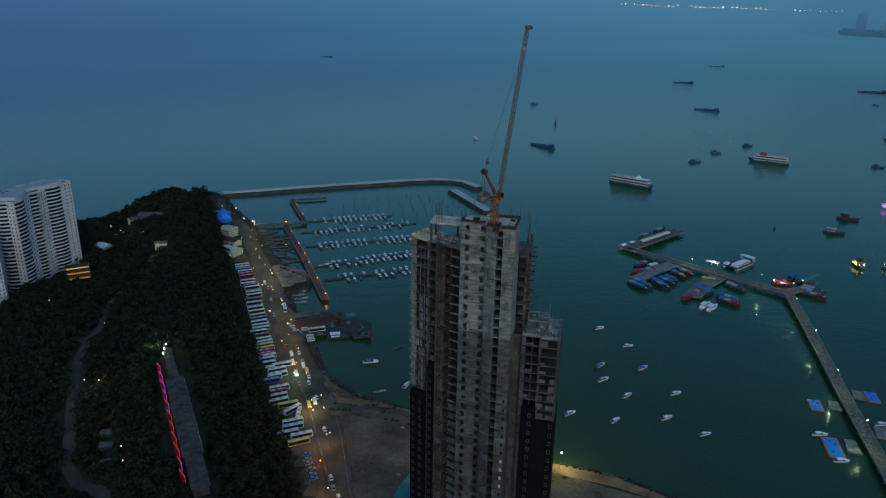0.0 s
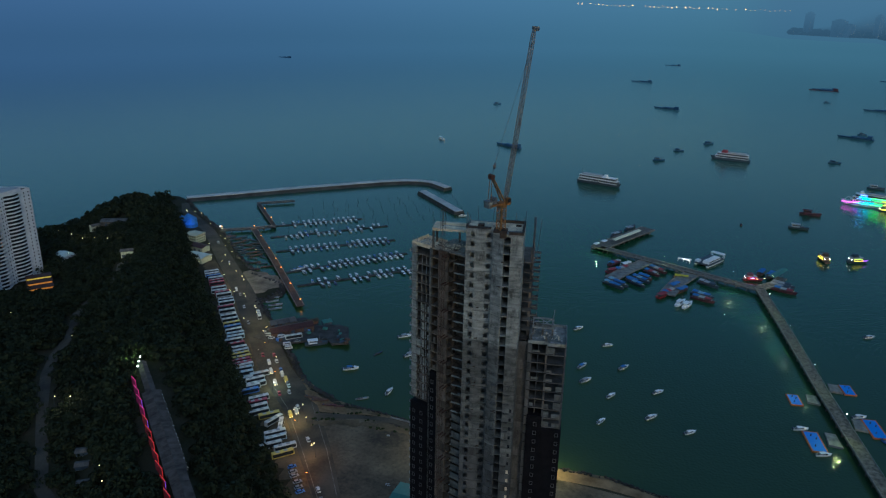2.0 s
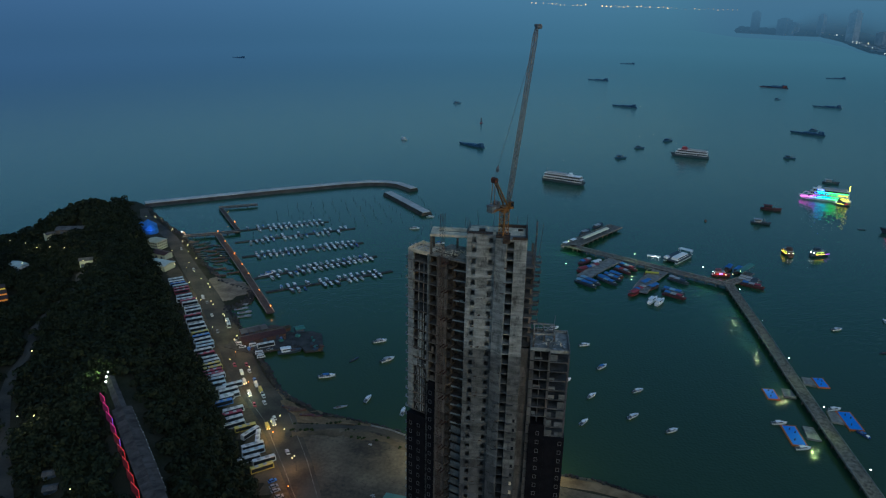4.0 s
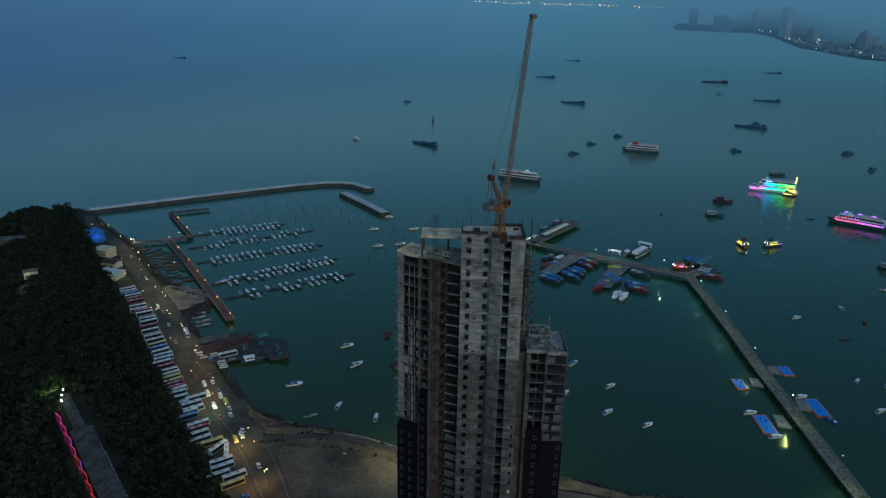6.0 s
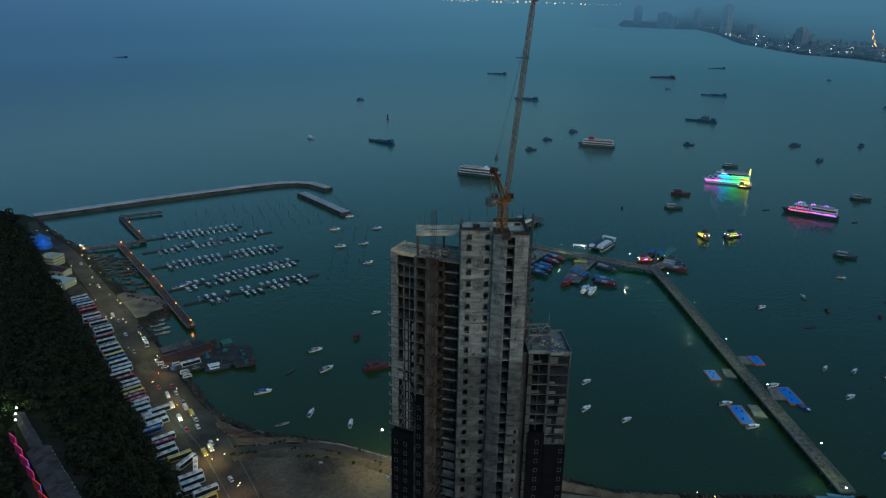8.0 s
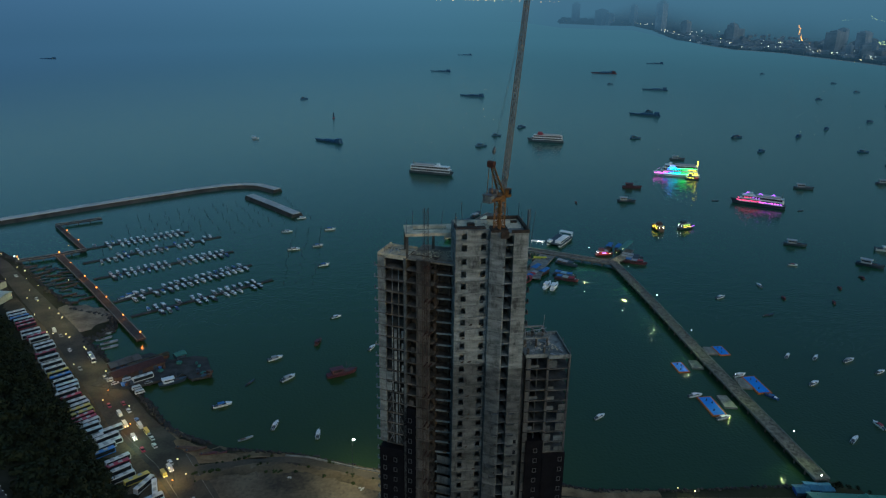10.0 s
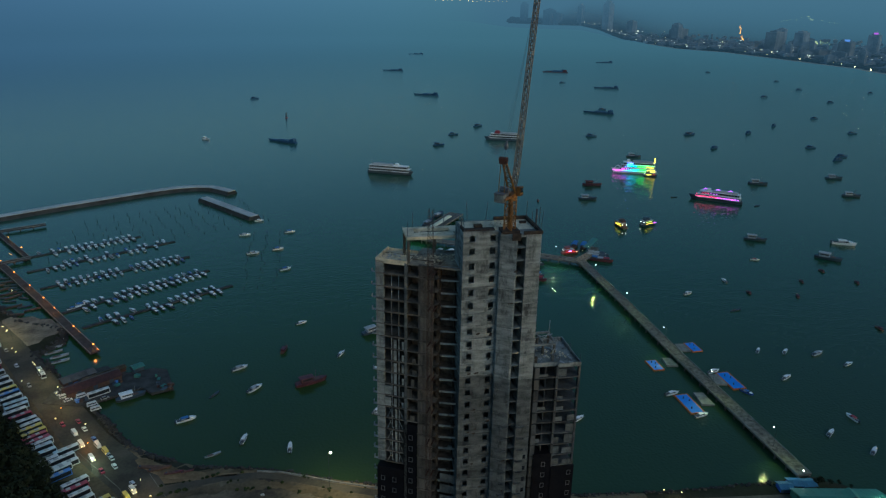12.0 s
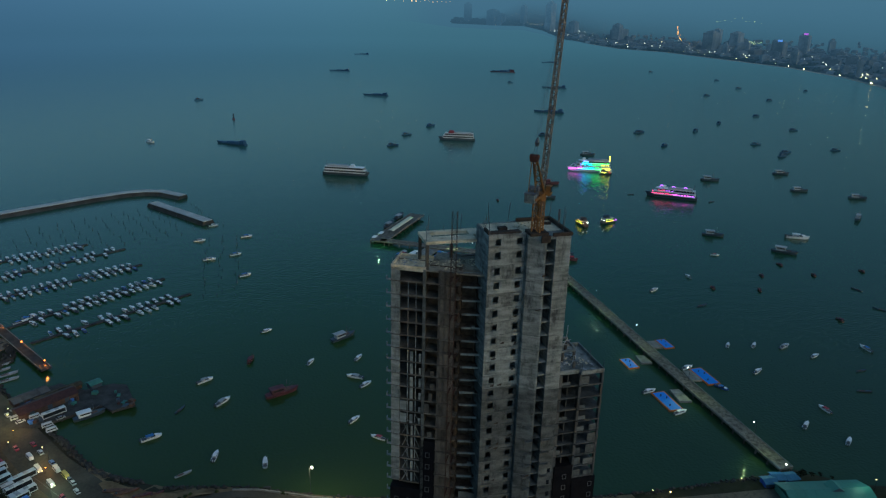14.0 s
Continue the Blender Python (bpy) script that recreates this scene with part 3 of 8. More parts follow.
for k in range(0, 9):
    z = 129.4 - PITCH * k
    boxes = []
    if k % 4 != 1:
        boxes.append((-13.5, -13.5 + bays.uniform(1.0, 2.2), 199.6, 199.8, 0, bays.uniform(0.7, 2.5)))
    if k > 3:
        boxes.append((-8.5 - bays.uniform(1.8, 2.6), -8.5, 199.5, 199.7, 0, bays.uniform(1.2, 2.3)))
    if k % 3 == 0:
        boxes.append((-18.0, -17.0 + bays.uniform(0, 1.5), 200.3, 200.5, 0, bays.uniform(0.6, 1.5)))
    for b in boxes:
        part("infill_panel", storey("infill_panel", [b], MID_CONCRETE), None, tower).location = (0, 0, z)
bm = bmesh.new()
box(bm, -19.4, -8.0, 200.2, 213, 132.1, 132.4)
box(bm, -13.7, -8.0, 199.3, 200.2, 132.1, 132.4)
for x0, x1, y0, y1 in ((-13.7, -8.0, 199.3, 199.55), (-8.25, -8.0, 199.55, 213), (-19.4, -8.25, 212.7, 213), (-19.4, -13.7, 200.2, 200.45)):
    box(bm, x0, x1, y0, y1, 132.4, 133.2)
part("wing_roof", bm, CONCRETE, tower, "pale roof slab with parapet and rubble")
for x0, x1, y0, y1, z in ((-18.6, -12.2, 206.0, 206.5, 134.6), (-18.6, -12.2, 210.6, 211.1, 135.6), (-18.6, -18.1, 206.5, 210.6, 135.1), (-12.7, -12.2, 206.5, 210.6, 135.1), (-15.6, -15.2, 206.5, 210.6, 135.0)):
    part("roof_beam", storey("roof_beam", [(x0, x1, y0, y1, z, z + 0.45)], CONCRETE), None, tower, "pale concrete beam of an unfinished top floor")
for x, y, z in ((-18.3, 206.2, 134.6), (-12.5, 206.2, 134.6), (-15.4, 206.2, 134.6), (-18.3, 210.8, 135.6), (-12.5, 210.8, 135.6), (-15.4, 210.8, 135.6), (-18.6, 201.6, 134.2), (-14.2, 202.4, 133.9)):
    part("roof_column", storey("roof_column", [(x - 0.25, x + 0.25, y - 0.25, y + 0.25, 132.4, z)], OLD_CONCRETE), None, tower)
bm = bmesh.new()
for a, b in (((-19.0, 205.0, 133.0), (-13.0, 209.0, 136.6)), ((-17.0, 211.0, 136.0), (-12.4, 206.4, 135.4)), ((-18.4, 208.0, 135.7), (-12.0, 209.5, 135.9)), ((-14.0, 204.0, 132.5), (-11.0, 208.0, 134.8)), ((-12.4, 210.9, 136.0), (-12.2, 211.0, 139.0)), ((-18.4, 206.2, 135.0), (-18.5, 206.0, 137.6))):
    tube(bm, a, b, 0.1, n=4)
part("roof_frame", bm, GREY_STEEL, tower, "tangle of pale steel on the lower roof")
# black sheeting on the lower floors
bm = bmesh.new()
for u0, u1, v0, v1, z1 in ((13.2, 20.1, -0.2, 9.2, 105.0), (9.9, 13.2, -0.1, 2.0, 118.2)):
    prism(bm, [slanted(u0, v1), slanted(u1, v1), slanted(u1, v0), slanted(u0, v0)], 2, z1)
bmesh.ops.recalc_face_normals(bm, faces=bm.faces[:])
part("sheeting", bm, BLACK, tower, "black netting over the lower floors")
bm = bmesh.new()
box(bm, -13.8, -7.7, 199.0, 213.1, 2, 104.2)
box(bm, -18.5, -13.8, 199.2, 204, 2, 108.2)
part("sheeting", bm, BLACK, tower, "black netting over the lower floors")
win_bm = bmesh.new()
box(win_bm, -0.5, 0.5, -0.06, 0.02, 0, 0.12)
box(win_bm, -0.5, 0.5, -0.06, 0.02, 1.2, 1.32)
box(win_bm, -0.5, -0.38, -0.06, 0.02, 0.12, 1.2)
box(win_bm, 0.38, 0.5, -0.06, 0.02, 0.12, 1.2)
frame_small = done("window_frame", win_bm, STEEL)
for u, v, top in ((18.6, -0.2, 102.5), (15.6, -0.2, 102.5), (11.4, -0.1, 115.5)):
    z = top - 1.5
    while z > 30:
        part("window_frame", frame_small, None, tower).matrix_basis = pose(*slanted(u, v), z, 0, 0, -27.2)
        z -= PITCH
for x, y, top in ((-9.0, 199.0, 103), (-15.8, 199.2, 106)):
    z = top - 1.5
    while z > 30:
        part("window_frame", frame_small, None, tower).location = (x, y, z)
        z -= PITCH
slot = storey("window", [(-23.6, -22.9, 192.56, 192.66, 0, 1.1)], DARK_GLASS)
shutter = storey("window_shutter", [(-23.6, -22.9, 192.55, 192.66, 0, 1.2)], ROOF_CONCRETE)
for k in range(26):
    part("window_shutter" if k in (7, 8, 9, 10) else "window", shutter if k in (7, 8, 9, 10) else slot, None, tower).location = (0, 0, 112.4 - PITCH * k)
# upper west deck on stilts
bm = bmesh.new()
for x0, x1, y0, y1 in ((-49.6, -38.7, 203.1, 206.2), (-49.6, -34.8, 208.9, 210.3), (-49.6, -47.5, 206.2, 208.9), (-39.2, -34.8, 206.2, 208.9)):
    box(bm, x0, x1, y0, y1, 164.5, 165.2)
part("roof_beam", bm, ROOF_CONCRETE, tower, "pale concrete ring beam")
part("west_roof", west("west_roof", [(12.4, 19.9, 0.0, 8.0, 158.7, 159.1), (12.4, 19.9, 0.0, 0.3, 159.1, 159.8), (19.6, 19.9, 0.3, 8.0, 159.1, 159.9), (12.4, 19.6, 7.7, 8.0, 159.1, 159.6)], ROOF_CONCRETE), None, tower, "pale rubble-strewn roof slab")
for x, y in ((-49.2, 203.5), (-49.2, 209.8), (-42.2, 209.8), (-35.4, 209.8)):
    part("roof_column", storey("roof_column", [(x - 0.3, x + 0.3, y - 0.3, y + 0.3, 159.0, 164.5)], OLD_CONCRETE), None, tower)
part("upper_floor", west("upper_floor", [(-0.4, 12.6, 0.5, 12.0, 158.72, 159.02)], DUSTY_FLOOR), None, tower, "brown dusty floor slab")
part("roof_wall", west("roof_wall", [(0.2, 0.9, 1.6, 6.0, 159.02, 161.9)], OLD_CONCRETE), None, tower)

# steel left standing on the roofs, brackets and rubble
clutter = random.Random(3)
rod = bmesh.new()
tube(rod, (0, 0, 0), (0, 0, 1), 0.07, n=4)
rod = done("steel_rod", rod, STEEL)
for x, y, z, h in ((-49.4, 203.4, 165.2, 3.5), (-47.4, 209.8, 165.2, 3.6), (-44.0, 209.6, 165.2, 1.2), (-40.2, 209.8, 165.2, 3.4), (-38.4, 196.2, 168.2, 3.2), (-38.3, 199, 168.9, 2.6), (-38.0, 201, 168.2, 1.8), (-36.0, 203.8, 168.2, 4.4), (-31.8, 203.8, 168.2, 4.2),
                   (-24.2, 192.8, 168.9, 1.2), (-22.5, 199, 168.9, 2.4), (-22.4, 203.8, 168.9, 3.4), (-25, 203.8, 168.9, 2.4), (-19.8, 203.0, 156.4, 15.0), (-18.8, 206.0, 156.4, 13.0), (-20.4, 206.0, 156.4, 12.0), (-54.6, 206.0, 159.8, 1.6), (-56.0, 206.4, 159.8, 1.4),
                   (-8.2, 199.5, 133.2, 2.2), (-8.2, 206, 133.2, 1.6), (-13.6, 199.5, 133.2, 1.8), (-19.2, 201, 132.4, 4.0), (-17, 212.8, 133.2, 2.4)):
    ob = part("steel_rod", rod, None, tower)
    ob.matrix_basis = pose(x, y, z, clutter.uniform(-6, 6), clutter.uniform(-6, 6), 0) @ Matrix.Diagonal((1, 1, h, 1))
ob = part("steel_rod", rod, None, tower, "tall dark pole beside the core")
ob.matrix_basis = pose(-19.6, 205, 152) @ Matrix.Diagonal((3.2, 3.2, 18, 1))
bracket = bmesh.new()
box(bracket, -1.2, 0, -0.25, 0.25, -0.12, 0.1)
box(bracket, -1.2, -1.05, -0.3, 0.3, 0.1, 0.8)
bracket = done("bracket", bracket, GREY_STEEL)
for k in range(34):
    for v in (0.8, 5.5):
        part("bracket", bracket, None, tower).matrix_basis = pose(*slanted(19.9, v), 156.2 - PITCH * k, 0, 0, -27.2)
ledge = bmesh.new()
box(ledge, -0.9, 0.9, -0.5, 0, -0.1, 0.12)
box(ledge, -0.95, -0.75, -0.5, -0.35, 0.12, 0.7)
ledge = done("bracket", ledge, LOW_CONCRETE)
for k in range(7):
    for x in (-28.6, -24.6):
        part("bracket", ledge, None, tower).location = (x, 192.9 if x < -26 else 192.6, 121.2 - PITCH * k)
        if k % 2:
            part("bracket", ledge, None, tower).location = (x, 192.9 if x < -26 else 192.6, 96.4 - PITCH * k)
rubble_v, rubble_f = [], []
for k in range(240):
    x, y, z = clutter.choice(((-53.0, 207.8, 159.1), (-52.0, 206.8, 159.1), (-44, 205, 159.02), (-40.5, 205, 159.02), (-13.5, 206, 132.4), (-30, 200, 168.1)))
    x, y, s = x + clutter.uniform(-3.2, 3.2), y + clutter.uniform(-2.6, 2.6), clutter.uniform(0.12, 0.45)
    o = len(rubble_v)
    rubble_v += [(x + s * clutter.uniform(-1, 1), y + s * clutter.uniform(-1, 1), z + (s * clutter.uniform(0.3, 1.2) if i > 3 else 0.0)) for i in range(6)]
    rubble_f += [(o, o + 1, o + 4), (o + 1, o + 2, o + 5), (o + 2, o + 3, o + 5), (o + 3, o, o + 4), (o + 1, o + 5, o + 4), (o + 3, o + 4, o + 5)]
me = bpy.data.meshes.new("rubble")
me.from_pydata(rubble_v, [], rubble_f)
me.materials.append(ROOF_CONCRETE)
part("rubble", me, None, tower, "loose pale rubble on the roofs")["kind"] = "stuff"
bm = bmesh.new()
box(bm, -30.7, -26.9, 193.6, 197.0, 168.12, 168.75)
box(bm, -28.8, -26.9, 192.5, 192.75, 167.0, 168.5)
part("crane_collar", bm, BOARDS, tower, "dark rusty collar at the foot of the crane")
bm = bmesh.new()
box(bm, -38.3, -31.6, 196.4, 198.0, 168.1, 168.45)
box(bm, -35.5, -33.8, 198.6, 200.0, 168.1, 168.7)
box(bm, -24.9, -23.4, 200.6, 201.2, 168.1, 168.6)
part("roof_shuttering", bm, BOARDS, tower, "dark old shuttering boards on the roof")
# small added blocks standing in for dark blotches on the core's face
blotch = storey("wall_timber", [(-0.45, 0.35, -0.12, 0.04, -0.12, 0.14), (-0.1, 0.5, -0.09, 0.04, 0.1, 0.3)], BOARDS)
for k in range(46):
    low = clutter.random() < 0.62
    x, y = (clutter.choice((-36.4, -34.8, -33.2, -31.9)), 195.9) if low else (clutter.choice((-28.3, -27.9, -25.2, -23.4)), 192.75)
    ob = part("wall_timber", blotch, None, tower)
    ob.matrix_basis = pose(x + clutter.uniform(-0.3, 0.3), y, 165.5 - 3.1 * clutter.randrange(2, 30) + clutter.uniform(-0.9, 0.6)) @ Matrix.Diagonal((clutter.uniform(0.4, 1.3), 1, clutter.uniform(0.4, 1.1), 1))
sheet = bmesh.new()
box(sheet, -0.9, 0.9, -0.6, 0.6, 0, 0.06)
sheet = done("debris_sheet", sheet, TIN_SHEET)
for k in range(44):
    x, y, z = clutter.choice(((-17.0, 203, 132.45), (-11, 202.5, 132.45), (-13, 209, 132.45), (-52.5, 207.4, 159.15)))
    ob = part("debris_sheet", sheet, None, tower)
    ob.matrix_basis = pose(x + clutter.uniform(-2, 2), y + clutter.uniform(-2, 2), z + 0.12, clutter.uniform(-8, 8), clutter.uniform(-8, 8), clutter.uniform(0, 180)) @ Matrix.Diagonal((clutter.uniform(0.2, 0.9), clutter.uniform(0.2, 0.6), 1, 1))
low_panel = west("facade_panel", [(0.0, 4.2, 0.8, 0.95, 0.0, 2.3)], MID_CONCRETE)
for k in range(18, 45):
    part("facade_panel", low_panel, None, tower).location = (0, 0, 159.0 - PITCH * k)

# ---- tower crane ----
crane = root("tower_crane", pose(-28.8, 195.2, 167.5, 0, 0, 47), "orange luffing tower crane with a steep jib on the tower roof", "crane")


def lattice(bm, p, q, w0, w1, bays, r=0.09):
    """A square lattice beam from p to q, w0 to w1 wide."""
    p, q = Vector(p), Vector(q)
    turn = (q - p).to_track_quat("Z", "Y").to_matrix()
    rows = []
    for i in range(bays + 1):
        k = i / bays
        c, w = p.lerp(q, k), (w0 + (w1 - w0) * k) / 2
        rows.append([c + turn @ Vector((a * w, b * w, 0)) for a, b in ((-1, -1), (1, -1), (1, 1), (-1, 1))])
    for i in range(bays):
        for j in range(4):
            tube(bm, rows[i][j], rows[i + 1][j], r, n=4)
            a, b = (j, (j + 1) % 4) if i % 2 else ((j + 1) % 4, j)
            tube(bm, rows[i][a], rows[i + 1][b], r * 0.6, n=3)
            tube(bm, rows[i][j], rows[i][(j + 1) % 4], r * 0.6, n=3)


bm = bmesh.new()
lattice(bm, (0, 0, 1.0), (0, 0, 8.2), 1.75, 1.75, 5, 0.17)
tube(bm, (0, 0, 1.0), (0, 0, 8.0), 0.3, 0.3, 8)
part("mast", bm, CRANE_PAINT, crane)
bm = bmesh.new()
tube(bm, (0, 0, 7.7), (0, 0, 8.5), 1.35, 1.35, 12)
box(bm, -1.4, 1.5, -1.1, 1.1, 8.5, 9.2)
box(bm, 1.5, 2.6, -0.7, 0.7, 8.5, 8.75)
for y in (-1.1, 0.8):
    box(bm, -5.0, -1.5, y, y + 0.3, 8.6, 9.1)
box(bm, -5.0, -1.5, -0.8, 0.8, 8.7, 8.85)
part("slewing_deck", bm, CRANE_PAINT, crane)
bm = bmesh.new()
for y in (-1.15, 1.1):
    tube(bm, (1.5, y, 9.9), (2.6, y * 0.6, 9.8), 0.06, n=4)
    for x in (1.6, 2.5):
        tube(bm, (x, y * 0.8, 8.7), (x, y * 0.8, 9.9), 0.06, n=4)
part("railing", bm, CRANE_PAINT, crane)
bm = bmesh.new()
box(bm, -5.7, -4.2, -1.0, 1.0, 8.3, 9.9)
part("counterweight", bm, CONCRETE, crane, "pale concrete counterweight block")
bm = bmesh.new()
box(bm, -5.8, -4.1, -1.1, 1.1, 9.9, 10.2)
box(bm, -3.8, -2.4, -0.7, 0.7, 9.2, 10.6)
tube(bm, (-3.1, -0.9, 10.6), (-3.1, 0.9, 10.6), 0.55, n=10)
part("winch", bm, STEEL, crane, "dark winch on the counter deck")
bm = bmesh.new()
box(bm, 0.1, 1.3, -2.1, -1.1, 8.7, 10.6)
part("cab", bm, CRANE_PAINT, crane)
bm = bmesh.new()
box(bm, 1.3, 1.36, -2.0, -1.2, 9.3, 10.5)
box(bm, 0.2, 1.2, -2.16, -2.1, 9.4, 10.5)
part("cab_window", bm, DARK_GLASS, crane)
APEX = Vector((-4.2, 0, 16.5))
bm = bmesh.new()
for y in (-0.8, 0.8):
    tube(bm, (0.4, y, 9.1), (APEX.x + 0.3, y * 0.5, APEX.z), 0.24, 0.2)
for k in range(1, 6):
    q = k / 6
    x, z, w = 0.4 + (APEX.x - 0.1) * q, 9.1 + (APEX.z - 9.1) * q, 0.8 - 0.4 * q
    tube(bm, (x, -w, z), (x, w, z), 0.12)
    tube(bm, (x, -w, z), (x - 0.7, w - 0.07, z + 1.2), 0.09)
part("a_frame", bm, CRANE_PAINT, crane)
bm = bmesh.new()
box(bm, APEX.x - 0.6, APEX.x + 0.5, -0.7, 0.7, APEX.z - 0.4, APEX.z + 0.7)
tube(bm, (APEX.x, -0.8, APEX.z + 0.4), (APEX.x, 0.8, APEX.z + 0.4), 0.6, n=10)
part("a_frame_head", bm, RUST, crane, "rusty pulley head")
bm = bmesh.new()
for y in (-0.7, 0.7):
    tube(bm, (-4.6, y, 9.1), (APEX.x - 0.2, y * 0.6, APEX.z), 0.09)
part("back_stay", bm, CRANE_PAINT, crane)
TIP = Vector((8.5, 0.0, 54.5))
FOOT = Vector((1.2, 0, 9.2))
bm = bmesh.new()
lattice(bm, FOOT, FOOT.lerp(TIP, 0.08), 0.6, 0.92, 4, 0.11)
lattice(bm, FOOT.lerp(TIP, 0.08), FOOT.lerp(TIP, 0.94), 0.92, 0.84, 44, 0.11)
lattice(bm, FOOT.lerp(TIP, 0.94), TIP, 0.84, 0.5, 4, 0.10)
part("jib", bm, JIB_PAINT, crane, "brown lattice jib")
bm = bmesh.new()
box(bm, TIP.x - 0.5, TIP.x + 1.3, TIP.y - 0.4, TIP.y + 0.4, TIP.z - 0.1, TIP.z + 0.6)
tube(bm, (TIP.x + 1.1, -0.3, TIP.z), (TIP.x + 1.1, 0.3, TIP.z), 0.6, n=10)
part("jib_head", bm, STEEL, crane)
BLOCK = Vector((-3.4, 0, 19.3))
bm = bmesh.new()
for y in (-0.25, 0.25):
    tube(bm, (BLOCK.x, y, BLOCK.z + 0.4), FOOT.lerp(TIP, 0.9), 0.028, n=3)
    tube(bm, (APEX.x, y, APEX.z + 0.8), (BLOCK.x, y, BLOCK.z), 0.045, n=3)
part("luffing_rope", bm, STEEL, crane)
bm = bmesh.new()
tube(bm, (BLOCK.x, 0, BLOCK.z - 0.5), (BLOCK.x + 0.1, 0, BLOCK.z + 0.2), 0.3, 0.5, 6)
tube(bm, (BLOCK.x + 0.1, 0, BLOCK.z + 0.2), (BLOCK.x + 0.35, 0, BLOCK.z + 1.2), 0.5, 0.12, 6)
part("pulley_block", bm, STEEL, crane, "dark pulley block hanging over the frame")

# hoist mast up the facade
hoist = root("hoist_mast", pose(-45.4, 197.1, 2, 0, 0, -27.2), "rusty brown lattice hoist mast standing against the tower", "hoist")
bm = bmesh.new()
lattice(bm, (0, 0, 0), (0, 0, 171.2), 1.0, 1.0, 85, 0.042)
part("lattice_mast", bm, HOIST_STEEL, hoist)
tie_bar = bmesh.new()
box(tie_bar, -0.15, 0.15, 0.5, 2.9, 0, 0.25)
tie_bar = done("wall_tie", tie_bar, HOIST_STEEL)
for k in range(18):
    for x in (-0.55, 0.55):
        part("wall_tie", tie_bar, None, hoist).location = (x, 0, 10 + 8.6 * k)

# ---- breakwaters and long pier ----
def band(pts, half, z0, z1, slope=0.0):
    """A solid bank along a line of points, wider at its foot by slope."""
    bm = bmesh.new()
    pts = [Vector(p) for p in pts]
    rows = []
    for i, p in enumerate(pts):
        d = (pts[min(i + 1, len(pts) - 1)] - pts[max(i - 1, 0)]).normalized()
        s = Vector((-d.y, d.x))
        rows.append([bm.verts.new((*(p + k * s), z)) for k, z in ((half + slope, z0), (half, z1), (-half, z1), (-half - slope, z0))])
    for a, b in zip(rows, rows[1:]):
        for k in range(4):
            j = (k + 1) % 4
            bm.faces.new((a[k], a[j], b[j], b[k]))
    bm.faces.new(rows[0][::-1])
    bm.faces.new(rows[-1])
    return bm


wall_line = [(-437, 752), (-400, 776), (-320, 829), (-240, 878), (-210, 892), (-190, 895), (-172, 890), (-150, 868)]
solo("breakwater", band(wall_line, 5.0, -2, 3.6, 3.5), DARK_ROCK, "long curved grey stone breakwater sheltering the marina", "breakwater", "structure")
solo("breakwater", band([(-178, 846), (-150, 808), (-121, 768)], 5.5, -2, 3.4, 2.5), DARK_ROCK, "short grey stone breakwater at the harbour mouth", "breakwater", "structure")
solo("breakwater_path", band(wall_line, 4.8, 3.5, 4.2), ROCK, "pale concrete walkway along the top of the breakwater", "path", "structure")
solo("breakwater_path", band([(-178, 846), (-150, 808), (-121, 768)], 4.6, 3.3, 4.0), ROCK, "pale concrete walkway along the short breakwater", "path", "structure")


# ---- more materials ----
def paint(name, c, rough=0.45, dirt=0.75, spread=0.08):
    return mat(name, tuple(v * dirt for v in c), c, rough, 0.6, 3.0, 0.05, spread=spread)


HULL_WHITE = paint("white_gelcoat", (0.88, 0.89, 0.90), 0.3, 0.9)
HULL_BLUE = paint("blue_boat_paint", (0.04, 0.12, 0.50), 0.35)
HULL_RED = paint("red_boat_paint", (0.27, 0.04, 0.045), 0.45)
OLD_RED = paint("faded_red_boat_paint", (0.13, 0.04, 0.055), 0.7, 0.5)
HULL_DARK = paint("dark_boat_paint", (0.055, 0.08, 0.11), 0.6)
HULL_WOOD = paint("old_boat_wood", (0.15, 0.08, 0.055), 0.75, 0.5)
TARP_BLUE = paint("blue_canvas", (0.045, 0.19, 0.50), 0.7)
TARP_SKY = paint("pale_blue_canvas", (0.26, 0.47, 0.62), 0.7)
TARP_STALL = paint("dull_blue_canvas", (0.05, 0.17, 0.28), 0.7)
TARP_RED = paint("red_canvas", (0.36, 0.05, 0.07), 0.7)
TARP_YELLOW = paint("yellow_canvas", (0.75, 0.62, 0.05), 0.7)
TARP_GREY = paint("grey_canvas", (0.42, 0.44, 0.46), 0.75)
TARP_GREEN = paint("green_canvas", (0.06, 0.20, 0.17), 0.7)
GREY_PAINT = paint("grey_paint", (0.30, 0.31, 0.33), 0.5)
GLASS = mat("tinted_glass", (0.015, 0.018, 0.022), (0.03, 0.035, 0.04), 0.1, 1.0, 4.0, 0.0)
RUBBER = mat("black_rubber", (0.02, 0.02, 0.02), (0.035, 0.035, 0.035), 0.8, 2.0, 9.0, 0.1)
BUS_WHITE = paint("white_coach_paint", (0.66, 0.67, 0.68), 0.35, 0.85)
BUS_YELLOW = paint("yellow_coach_paint", (0.70, 0.55, 0.12), 0.35)
BUS_RED = paint("maroon_coach_paint", (0.36, 0.03, 0.07), 0.35)
BUS_BLUE = paint("blue_coach_paint", (0.08, 0.22, 0.60), 0.35)
BUS_SILVER = paint("pale_blue_coach_paint", (0.50, 0.62, 0.70), 0.35)
POOL_BLUE = paint("blue_deck_matting", (0.02, 0.25, 0.85), 0.6, 0.9)
FLOAT_ORANGE = paint("orange_float_edge", (0.62, 0.16, 0.03), 0.6)
FLOAT_GREY = mat("grey_float", (0.14, 0.143, 0.14), (0.30, 0.30, 0.285), 0.85, 0.3, 2.0, 0.2)
